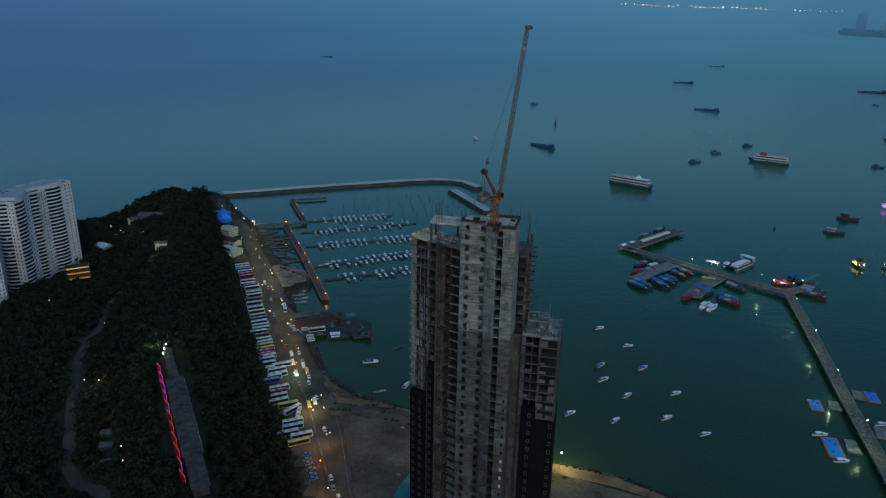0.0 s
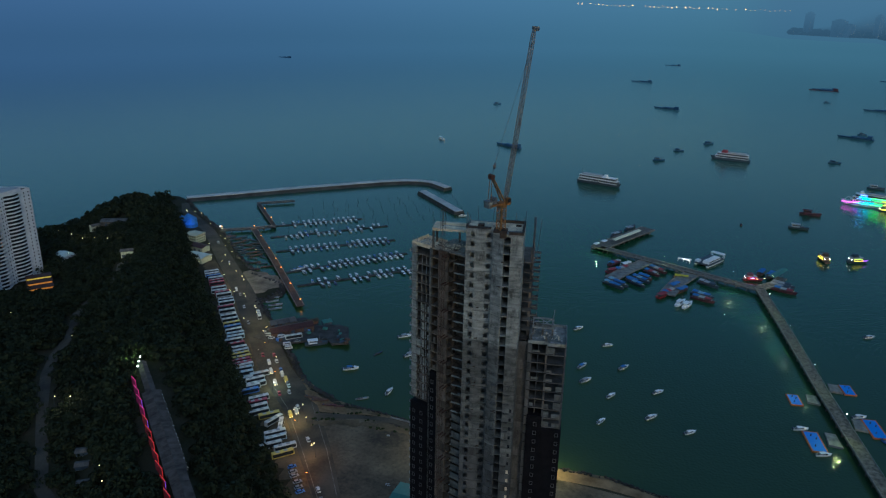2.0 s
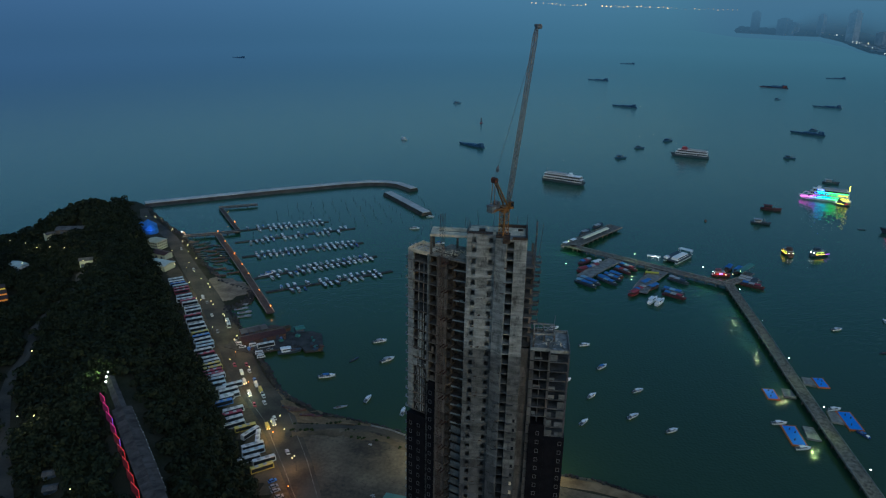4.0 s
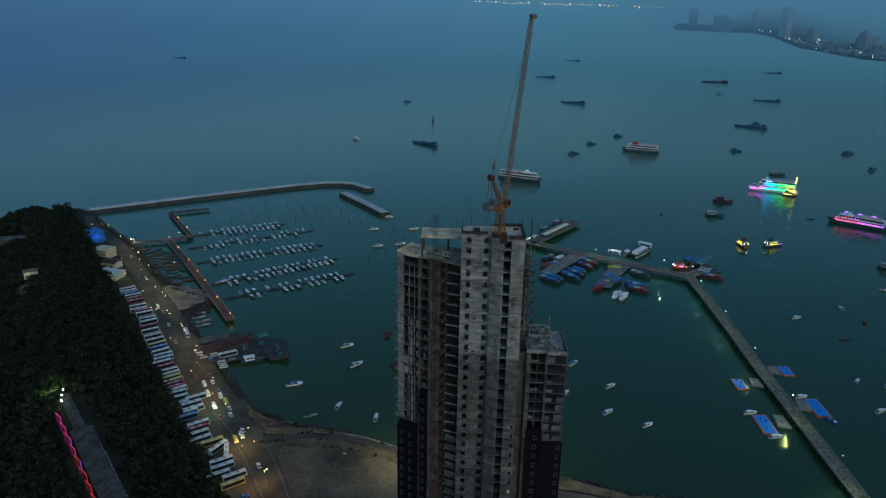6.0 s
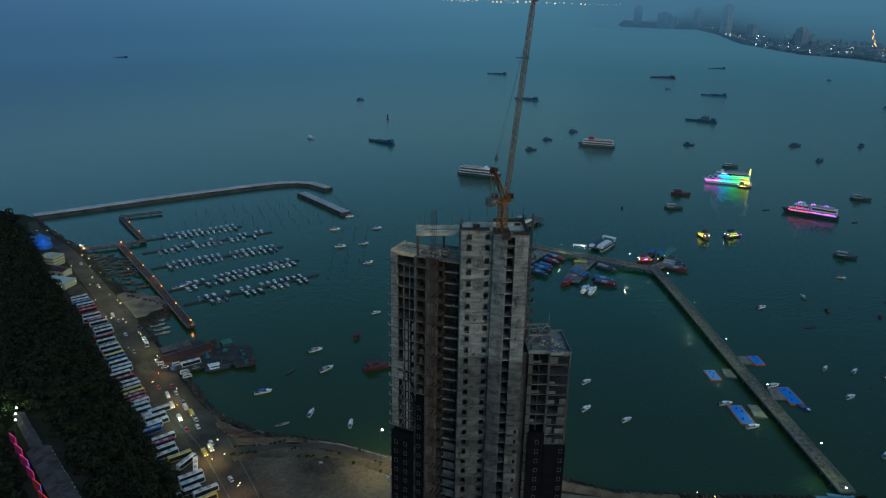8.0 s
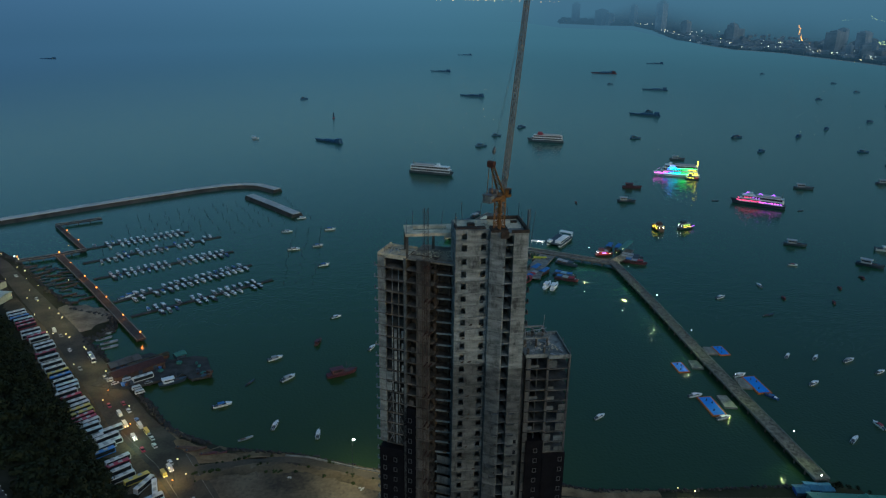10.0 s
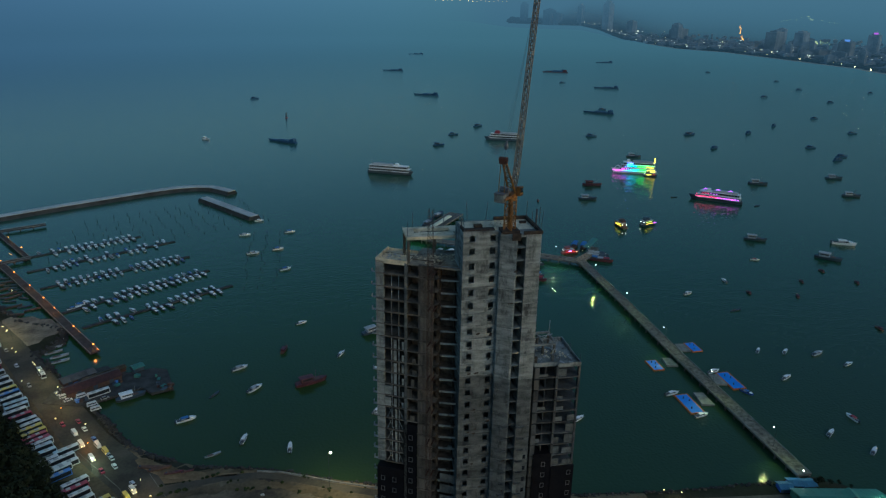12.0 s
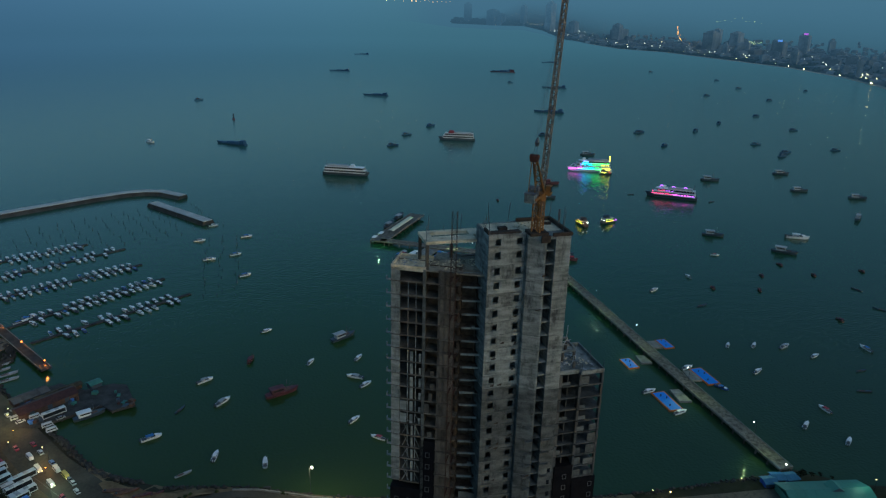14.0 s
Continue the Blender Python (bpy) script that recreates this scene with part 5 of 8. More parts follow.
def party_boat(m, label, body, trims):
    b = root("party_boat", m, label, "boat", "small lit party boats")
    bm = bmesh.new()
    hull(bm, 17, 5.2, 1.6)
    part("hull", bm, body, b)
    bm = bmesh.new()
    house(bm, -6.5, 3.5, 2.3, 1.6, 4.2, 0.8)
    part("cabin", bm, body, b)
    bm = bmesh.new()
    house(bm, -6.8, 2.6, 2.5, 4.2, 4.5, 0.3)
    part("roof", bm, TARP_GREY, b)
    bm = bmesh.new()
    house(bm, -5.6, -0.8, 1.7, 4.5, 5.5, 0.5)
    for x in (-5.4, -1.2):
        for y in (-1.8, 1.8):
            tube(bm, (x, y, 4.4), (x, y, 6.4), 0.07, n=4)
    box(bm, -5.9, -0.7, -2.0, 2.0, 6.35, 6.5)
    part("upper_deck", bm, body, b)
    for mt, x0, x1, z0, z1 in trims:
        for y in (-2.7, 2.7):
            deck_strip(b, "light_strip", mt, x0, x1, y, z0, z1, "glowing coloured light strip")
    for y in (-1.6, 1.6):
        bm = bmesh.new()
        ball(bm, (-7.2, y, 3.2), 0.28)
        part("stern_lamp", bm, LAMP_WHITE, b)
    return b


party_boat(pose(366, 893, 0, 0, 0, -18), "small dark launch strung with yellow lights beside the lit ferry", HULL_DARK, [(NEON_YELLOW, -6, 1, 2.2, 2.5), (NEON_RED, 2, 6, 2.0, 2.3)])
party_boat(pose(237, 697, 0, 0, 0, 95) @ Matrix.Scale(1.25, 4), "small party boat edged with yellow and green lights", HULL_WOOD, [(PARTY_AMBER, -6, 3, 2.1, 2.24), (PARTY_LIME, -6, 1, 2.9, 3.0), (PARTY_AMBER, -6, 0, 3.8, 3.92)])
party_boat(pose(268, 697, 0, 0, 0, 20) @ Matrix.Scale(1.25, 4), "small party boat edged with yellow and pink lights", HULL_DARK, [(PARTY_AMBER, -6, 2, 2.0, 2.2), (NEON_PURPLE, 2, 6, 2.0, 2.15), (PARTY_LIME, -6, 1, 3.5, 3.65)])


# ---- long pier ----
def deck_on_piles(name, pts, half, top, label, spacing=9.0, cat="pier", material=DECK):
    """A pier deck with kerbs on rows of piles."""
    ob = solo(name, band(pts, half, top - 0.9, top, 0.0), material, label, cat, "structure")
    kerb = bmesh.new()
    for (ax, ay), (bx, by) in zip(pts, pts[1:]):
        d = Vector((bx - ax, by - ay)).normalized()
        s = Vector((-d.y, d.x)) * (half - 0.2)
        for k in (1, -1):
            tube(kerb, (ax + k * s.x, ay + k * s.y, top + 0.35), (bx + k * s.x, by + k * s.y, top + 0.35), 0.3, n=4)
    part("kerb", kerb, FLOAT_GREY, ob)
    pile = bmesh.new()
    tube(pile, (0, 0, -3), (0, 0, top - 0.8), 0.5, n=6)
    pile = done("pile", pile, OLD_CONCRETE)
    for (ax, ay), (bx, by) in zip(pts, pts[1:]):
        d = Vector((bx - ax, by - ay))
        n = max(2, int(d.length / spacing))
        s = Vector((-d.y, d.x)).normalized() * (half - 0.9)
        for i in range(n):
            for k in (1, -1):
                part("pile", pile, None, ob).location = (ax + d.x * i / n + k * s.x, ay + d.y * i / n + k * s.y, 0)
    return ob


deck_on_piles("pier", [(155.6, 304), (155.8, 430), (157.4, 520), (157.6, 601)], 3.8, 3.6, "long straight concrete passenger pier on piles")
deck_on_piles("pier", [(157, 598), (96, 637), (30, 679)], 4.2, 3.4, "outer arm of the concrete pier")
deck_on_piles("pier", [(27, 676), (54, 714), (82, 752)], 7.5, 3.4, "landing stage at the pier head")
deck_on_piles("pier", [(72, 652), (52, 625), (36, 600)], 6.0, 2.2, "low concrete boat landing beside the pier", 8, material=FLOAT_GREY)
deck_on_piles("pier", [(108, 628), (92, 602), (80, 574)], 6.5, 2.2, "low concrete boat landing beside the pier", 8, material=FLOAT_GREY)
deck_on_piles("pier", [(160, 604), (174, 616), (184, 632)], 4.0, 2.8, "short landing ramp at the bend of the pier", 8)


def shelter(name, m, lx, ly, h, roof_mat, label):
    s = root(name, m, label, "shelter")
    bm = bmesh.new()
    n = 8
    rows = []
    for i in range(n + 1):
        y = -ly / 2 + ly * i / n
        z = h + 0.9 * (1 - (2 * y / ly) ** 2)
        rows.append([bm.verts.new((x, y, z + t)) for x in (-lx / 2, lx / 2) for t in (0, 0.15)])
    for a, b in zip(rows, rows[1:]):
        bm.faces.new((a[1], a[3], b[3], b[1]))
        bm.faces.new((a[0], b[0], b[2], a[2]))
        bm.faces.new((a[0], a[1], b[1], b[0]))
        bm.faces.new((a[2], b[2], b[3], a[3]))
    bm.faces.new((rows[0][0], rows[0][2], rows[0][3], rows[0][1]))
    bm.faces.new((rows[-1][0], rows[-1][1], rows[-1][3], rows[-1][2]))
    part("roof", bm, roof_mat, s)
    for x in (-lx * 0.45, -lx * 0.15, lx * 0.15, lx * 0.45):
        for y in (-ly * 0.42, ly * 0.42):
            bm = bmesh.new()
            tube(bm, (x, y, 0), (x, y, h + 0.25), 0.12)
            part("post", bm, STEEL, s)
    return s


shelter("pier_shelter", pose(56, 711, 3.4, 0, 0, 54), 48, 5.5, 3.6, mat("cream_metal_roof", (0.66, 0.63, 0.46), (0.80, 0.77, 0.58), 0.6, 0.3, 2.0, 0.05), "long narrow pier shelter with a cream roof")
shelter("pier_shelter", pose(180, 633, 2.8, 0, 0, 52), 30, 6, 3.4, GREEN_ROOF, "arched green-roofed landing shelter")
shelter("pier_shelter", pose(104, 651, 3.4, 0, 0, -14), 12, 4, 3.4, TARP_GREY, "brightly lit grey pier shelter")
lit = bmesh.new()
box(lit, -5.6, 5.6, -0.15, 0.15, 2.3, 2.75)
for x in (-5.3, 0, 5.3):
    tube(lit, (x, 0, 0), (x, 0, 2.35), 0.06, n=4)
lit = solo("shelter_lamp", lit, glow("tube_lamp", (1.0, 0.97, 0.85), 1.6), "bright white tube lamp along the shelter edge", "lamp")
lit.matrix_basis = pose(103.7, 653, 3.4, 0, 0, -30.7)
point_light("pier_light", 104, 648, 8.0, 1800, (1.0, 0.95, 0.85))

cat = root("catamaran", pose(130, 668, 0, 0, 0, 52), "white flat-decked car catamaran moored at the pier", "ferry")
bm = bmesh.new()
box(bm, -17, 12, -7.5, 7.5, 1.6, 2.8)
part("deck", bm, HULL_DARK, cat, "dark blue open car deck")
for y in (-5.8, 5.8):
    bm = bmesh.new()
    hull(bm, 33, 3.2, 1.6)
    bmesh.ops.translate(bm, vec=(0, y, 0), verts=bm.verts)
    part("hull", bm, HULL_WHITE, cat)
bm = bmesh.new()
house(bm, -15, 7, 3.0, 2.8, 5.2, 1.2)
for x in (-11, -6.5, -2, 2.5):
    box(bm, x - 1.0, x + 1.0, -1.2, 1.2, 5.2, 5.5)
bmesh.ops.translate(bm, vec=(0, -3.2, 0), verts=bm.verts)
part("cabin", bm, HULL_WHITE, cat, "white cabin with roof hatches")
bm = bmesh.new()
house(bm, -16.5, -11, 1.8, 2.8, 4.6, 0.4)
bmesh.ops.translate(bm, vec=(0, 5.0, 0), verts=bm.verts)
part("deckhouse", bm, HULL_WHITE, cat)
bm = bmesh.new()
box(bm, -13.5, 5, -6.25, -0.15, 3.5, 4.4)
part("window_band", bm, GLASS, cat)
bm = bmesh.new()
house(bm, 11, 16, 6.5, 5.6, 6.2, 0.4)
for y in (-6, 6):
    tube(bm, (12, y, 2.8), (12, y, 5.6), 0.25)
    tube(bm, (15, y, 2.8), (15, y, 5.6), 0.25)
part("canopy", bm, HULL_WHITE, cat)

P_GROUP = "passenger boats at the pier landings"
fleet(tour_boat(HULL_DARK, [TARP_BLUE, TARP_SKY, TARP_BLUE], "wooden passenger boat under blue awnings at the landing", P_GROUP), [pose(62, 605, 0, 0, 0, -45), pose(57, 595, 0, 0, 0, -45), pose(109, 580, 0, 0, 0, -32)])
fleet(tour_boat(OLD_RED, [TARP_BLUE, TARP_GREY, TARP_RED], "faded red passenger boat with blue and red awnings at the landing", P_GROUP), [pose(79, 632, 0, 0, 0, -45), pose(108, 571, 0, 0, 0, -32), pose(47, 628, 0, 0, 0, 46), pose(179, 604, 0, 0, 0, -30)])
fleet(tour_boat(HULL_DARK, [TARP_SKY, TARP_BLUE, TARP_BLUE], "dark blue passenger boat with blue awnings at the landing", P_GROUP, 22.0), [pose(38, 587, 0, 0, 0, -42), pose(42, 593, 0, 0, 0, -42)])
fleet(tour_boat(OLD_RED, [TARP_BLUE, TARP_RED, TARP_GREY], "faded red passenger boat with mixed awnings at the landing", P_GROUP, 17.5), [pose(73, 623, 0, 0, 0, -45), pose(42, 642, 0, 0, 0, 48), pose(82, 581, 0, 0, 0, 48)])
fleet(tour_boat(HULL_RED, [TARP_RED, TARP_RED], "small bright red passenger boat at the landing", P_GROUP, 12.0), [pose(38, 621, 0, 0, 0, 42), pose(76, 572, 0, 0, 0, 45)])
fleet(tour_boat(HULL_WOOD, [TARP_YELLOW, TARP_YELLOW], "wooden passenger boat with yellow awnings at the landing", P_GROUP, 15.5), [pose(98, 617, 0, 0, 0, -12)])
fleet(tour_boat(HULL_WOOD, [TARP_BLUE, TARP_BLUE], "wooden passenger boat with a deep blue awning at the landing", P_GROUP, 15.5), [pose(89, 597, 0, 0, 0, 48), pose(94, 588, 0, 0, 0, 45), pose(177, 641, 0, 0, 0, 60), pose(170, 645, 0, 0, 0, 58), pose(66, 611, 0, 0, 0, -45), pose(55, 600, 0, 0, 0, -45)])
fleet(tour_boat(HULL_DARK, [TARP_GREY, TARP_GREY, HULL_DARK], "dark passenger boat with grey awnings at the landing", P_GROUP), [pose(118, 606, 0, 0, 0, -40), pose(181, 618, 0, 0, 0, -28), pose(178, 612, 0, 0, 0, -30), pose(49, 731, 0, 0, 0, 54), pose(64, 755, 0, 0, 0, 54)])
fleet(tour_boat(HULL_DARK, [HULL_WHITE, HULL_WHITE], "dark passenger boat with a white roof at the landing", P_GROUP, 14.0), [pose(52, 640, 0, 0, 0, 45)])
fleet(workboat(HULL_WHITE, HULL_WHITE, "white service boat berthed at the pier", P_GROUP), [pose(89, 560, 0, 0, 0, 58), pose(94, 557, 0, 0, 0, 58), pose(28, 690, 0, 0, 0, 55), pose(36, 700, 0, 0, 0, 52)])
party_boat(pose(159, 627, 0, 0, 0, 5), "small red boat strung with red lights at the pier", HULL_RED, [(NEON_RED, -6, 4, 2.0, 2.5), (NEON_RED, -6, 2, 3.3, 3.7), (NEON_BLUE, -3, 0, 2.7, 3.1)])


# ---- swimming pontoons beside the pier ----
def pontoon():
    p = root("float_pontoon", Matrix(), "bright blue floating deck edged in orange beside the pier", "pontoon", "blue floating decks")
    bm = bmesh.new()
    box(bm, -4.3, 4.3, -10, 10, -0.3, 0.7)
    part("float", bm, FLOAT_ORANGE, p)
    bm = bmesh.new()
    box(bm, -3.5, 3.5, -9.2, 9.2, 0.7, 0.78)
    part("matting", bm, POOL_BLUE, p)
    for x, y in ((-1.2, -5), (1.4, 2.5), (-0.6, 5.5)):
        bm = bmesh.new()
        tube(bm, (x, y, 0.75), (x, y, 1.9), 0.4, 0.25, 6)
        part("bollard", bm, HULL_DARK, p)
    return p


fleet(pontoon, [pose(174, 396, 0), pose(136, 376, 0), pose(137.5, 421, 0) @ Matrix.Diagonal((0.85, 0.62, 1, 1)), pose(174, 440, 0) @ Matrix.Diagonal((0.85, 0.62, 1, 1))])
for x, y, lx, ly in ((148, 423, 7, 11), (166, 440, 7, 11), (166, 398, 6.5, 13), (146, 379, 7, 14)):
    bm = bmesh.new()
    prism(bm, [(x - lx / 2, y - ly / 2 + 1.5), (x + lx / 2, y - ly / 2), (x + lx / 2, y + ly / 2 - 1), (x - lx / 2 + 1.5, y + ly / 2)], -0.4, 1.1)
    solo("landing_float", bm, FLOAT_GREY, "weathered grey landing float beside the pier", "float", group="grey landing floats")
fleet(speedboat(HULL_WHITE, HULL_WHITE, "white speedboat tied to a blue floating deck", "boats at the floating decks"), [pose(132, 388, 0, 0, 0, 10), pose(137, 364, 0, 0, 0, 12), pose(170, 408, 0, 0, 0, 15)])
fleet(speedboat(HULL_BLUE, TARP_BLUE, "blue speedboat tied to a blue floating deck", "boats at the floating decks"), [pose(176, 382, 0, 0, 0, -60) @ Matrix.Scale(0.9, 4)])


POST_PAINT = paint("dark_post_paint", (0.022, 0.024, 0.026), 0.6)


def lamp_post(height, lamp_mat, label, group, arm=1.8, size=0.3):
    def build():
        p = root("street_lamp", Matrix(), label, "lamp", group)
        bm = bmesh.new()
        tube(bm, (0, 0, 0), (0, 0, height), 0.10, 0.06, 6)
        tube(bm, (0, 0, height), (arm, 0, height + 0.3), 0.07, n=5)
        part("post", bm, POST_PAINT, p)
        bm = bmesh.new()
        ball(bm, (arm, 0, height + 0.15), size)
        part("lamp_head", bm, lamp_mat, p, "glowing lamp head")
        return p
    return build


PIER_LAMPS = [(154.8, 327), (154.5, 384.5), (154.8, 442.5), (155.7, 500.5), (155.6, 558.5), (138.2, 605)]
fleet(lamp_post(11.4, LAMP_WHITE, "tall pier lamp with a bright white head", "lamps along the pier"), [pose(x, y, 3.6, 0, 0, 180) for x, y in PIER_LAMPS])
for x, y in PIER_LAMPS:
    flood = new("pier_floodlight", bpy.data.lights.new("pier_floodlight", "SPOT"))
    flood.data.energy, flood.data.color, flood.data.shadow_soft_size, flood.data.spot_size, flood.data.spot_blend = 5000, (0.80, 1.0, 0.28), 0.24, radians(100), 0.6
    point_light("pier_light", x - 1.7, y + 0.2, 14.6, 650, (0.95, 1.0, 0.45), 0.25)
    flood.matrix_world = look((x - 1.8, y - 0.6, 14.9), (x - 22, y - 60, -12))
fleet(lamp_post(7.0, LAMP_GREEN, "pier lamp with a yellow-green head", "lamps along the pier"), [pose(29, 672, 3.4, 0, 0, 200), pose(86, 644, 3.4, 0, 0, 240)])
fleet(lamp_post(5.0, LAMP_WARM, "low lamp with a warm head at the bend of the pier", "lamps along the pier", 0.6, 0.34), [pose(157, 607, 3.6, 0, 0, 200), pose(163, 611, 3.0, 0, 0, 20), pose(172, 619, 3.0, 0, 0, 60)])
point_light("pier_light", 161, 606, 8.0, 1400, (1.0, 0.85, 0.45), 0.4)
point_light("pier_light", 27, 668, 9.5, 1700, (0.60, 1.0, 0.40), 0.3)
point_light("pier_light", 84, 640, 9.5, 1400, (0.78, 1.0, 0.35), 0.3)

# ---- marina ----
deck_on_piles("pier", [(-346, 650), (-318, 662), (-298, 675)], 2.6, 2.6, "marina access pier on piles", 8, material=WHARF_DECK)
deck_on_piles("pier", [(-300, 676), (-325, 714), (-349, 751)], 2.2, 2.4, "marina pier lit by orange lamps", 8, material=WHARF_DECK)
deck_on_piles("pier", [(-351, 752), (-333, 761), (-314, 771)], 2.5, 2.4, "marina pier end", 8, material=WHARF_DECK)
deck_on_piles("pier", [(-316, 662), (-260, 578), (-203, 489)], 3.0, 2.6, "main marina pier lit by orange lamps", 8, material=WHARF_DECK)
ORANGE = [(-205, 493), (-224, 522), (-245, 555), (-258, 575), (-275, 601), (-296, 632), (-315, 660), (-345, 650), (-310, 692), (-330, 722)]
fleet(lamp_post(3.4, LAMP_ORANGE, "low marina lamp with an orange head", "orange marina lamps", 0.6, 0.5), [pose(x, y, 2.6, 0, 0, 30) for x, y in ORANGE])
for x, y in ORANGE:
    point_light("marina_light", x + 0.6, y, 5.4, 620, (1.0, 0.32, 0.06), 0.4)

ROWS_OF_BERTHS = [((-305, 679), (-221, 727)), ((-291, 645), (-188, 708)), ((-270, 607), (-170, 665)), ((-241, 558), (-150, 629)), ((-221, 531), (-129, 593))]
berths = []
for k, ((ax, ay), (bx, by)) in enumerate(ROWS_OF_BERTHS):
    solo("walkway", band([(ax, ay), ((ax + bx) / 2, (ay + by) / 2), (bx, by)], 1.5, -0.2, 0.7), WHARF_DECK, "dark floating marina walkway between moored boats", "walkway", "structure")
    d = Vector((bx - ax, by - ay))
    turn = math.degrees(math.atan2(d.y, d.x))
    s = Vector((-d.y, d.x)).normalized()
    n = int(d.length / 5.3)
    for i in range(2, n - 1):
        for side in (1, -1):
            gap = 0.22 if k == 4 else 0.18 if k < 2 else 0.08
            if rng.random() < gap or (k == 4 and i > n - 3):
                continue
            p = Vector((ax, ay)) + d * (i + 0.5) / n + s * side * 5.4
            berths.append((p.x, p.y, turn + 90 + rng.uniform(-7, 7) + (0 if side > 0 else 180) + 180 * (rng.random() < 0.3)))
rng.shuffle(berths)
cut = int(len(berths) * 0.76)
half = cut // 2
fleet(speedboat(HULL_WHITE, HULL_WHITE, "white speedboat berthed at the marina walkway", M_GROUP), afloat(berths[:half], 1.0))
fleet(speedboat(HULL_DARK, HULL_WHITE, "dark-hulled speedboat with a white top berthed at the marina walkway", M_GROUP), afloat(berths[half:cut], 1.05))
fleet(speedboat(HULL_WHITE, TARP_BLUE, "white speedboat with a blue cover berthed at the marina", M_GROUP), afloat(berths[cut:cut + 9] + [(-236, 566, 30), (-232, 572, 35)], 0.95))
fleet(speedboat(HULL_BLUE, HULL_BLUE, "blue speedboat berthed at the marina walkway", M_GROUP), afloat(berths[cut + 9:cut + 16], 0.92))
fleet(speedboat(HULL_WHITE, TARP_GREY, "grey-topped speedboat berthed at the marina walkway", M_GROUP), afloat(berths[cut + 16:], 0.95))

pile = bmesh.new()
tube(pile, (0, 0, -2), (0, 0, 3.2), 0.28, 0.24, 6)
first = solo("mooring_pile", pile, HULL_DARK, "dark wooden mooring pile standing in the water", "pile", group="mooring piles")
spots = []
for r in range(9):
    for c in range(16):
        spots.append((-318 + 11.5 * c + 4.6 * r + rng.uniform(-2, 2), 762 + 6.2 * c - 11.5 * r + rng.uniform(-3, 3)))
for r in range(3):
    for c in range(14):
        spots.append((-120 + 12 * r + rng.uniform(-2, 2), 585 + 11 * c + rng.uniform(-3, 3)))
berth_xy = [(x, y) for x, y, h in berths]
for x, y in spots:
    if min((x - a) ** 2 + (y - b) ** 2 for a, b in berth_xy) < 64 or (y > 0.6 * x + 985) or (x < -290 and y < 780):
        continue
    copy_thing(first, pose(x, y, 0, rng.uniform(-5, 5), rng.uniform(-5, 5), 0) @ Matrix.Diagonal((1, 1, rng.uniform(0.45, 0.75), 1)))
first.matrix_basis = pose(-196, 800, 0)
fleet(longtail(HULL_WOOD, "old wooden boat drawn up by the marina shore", "old wooden boats by the shore"), afloat([
    (-331, 640, 20), (-322, 633, 15), (-314, 625, 25), (-318, 614, 10), (-304, 618, 20), (-298, 608, 15), (-290, 600, 12), (-284, 594, 20), (-272, 560, 15), (-263, 568, 30), (-278, 575, 10), (-296, 625, 18)], 1.05, 22))
fleet(longtail(HULL_DARK, "dark wooden boat drawn up by the marina shore", "old wooden boats by the shore"), afloat([
    (-336, 642, 12), (-329, 637, 24), (-318, 640, 14), (-311, 628, 20), (-305, 633, 12), (-300, 626, 24), (-294, 618, 16), (-288, 608, 8), (-283, 602, 22), (-321, 622, 18), (-313, 618, 28), (-306, 605, 12), (-297, 597, 20), (-290, 592, 10), (-326, 630, 30), (-309, 611, 5), (-301, 600, 35), (-292, 612, 0), (-284, 585, 20), (-276, 590, -5), (-270, 574, 25), (-312, 634, 10)], 0.95, 25))
fleet(longtail(TARP_GREY, "slim pale open boat moored by the shore", "slim pale boats"), afloat([(-233, 512, 30), (-231, 504, 25), (-229, 497, 28), (-224, 491, 30), (-222, 484, 25)], 0.95, 5))


# ---- waterfront: wharf, sheds, coaches, cars, lamps ----
bm = bmesh.new()
prism(bm, [(-216, 431), (-196, 425), (-166, 440), (-160, 433), (-149, 437), (-156, 460), (-164, 463), (-178, 459), (-192, 470), (-212, 460)], 0.9, 2.3)
wharf = solo("wharf", bm, WHARF_DECK, "dark timber and concrete wharf crowded with vehicles", "wharf", "structure")
post = bmesh.new()
tube(post, (0, 0, -3), (0, 0, 0.95), 0.4, n=6)
post = done("pile", post, OLD_CONCRETE)
for x, y in ((-192, 428), (-184, 432), (-176, 436), (-168, 439), (-160, 434.5), (-151, 438), (-153, 446), (-155.5, 456), (-163, 461.5), (-171, 460)):
    part("pile", post, None, wharf).location = (x, y, 0)


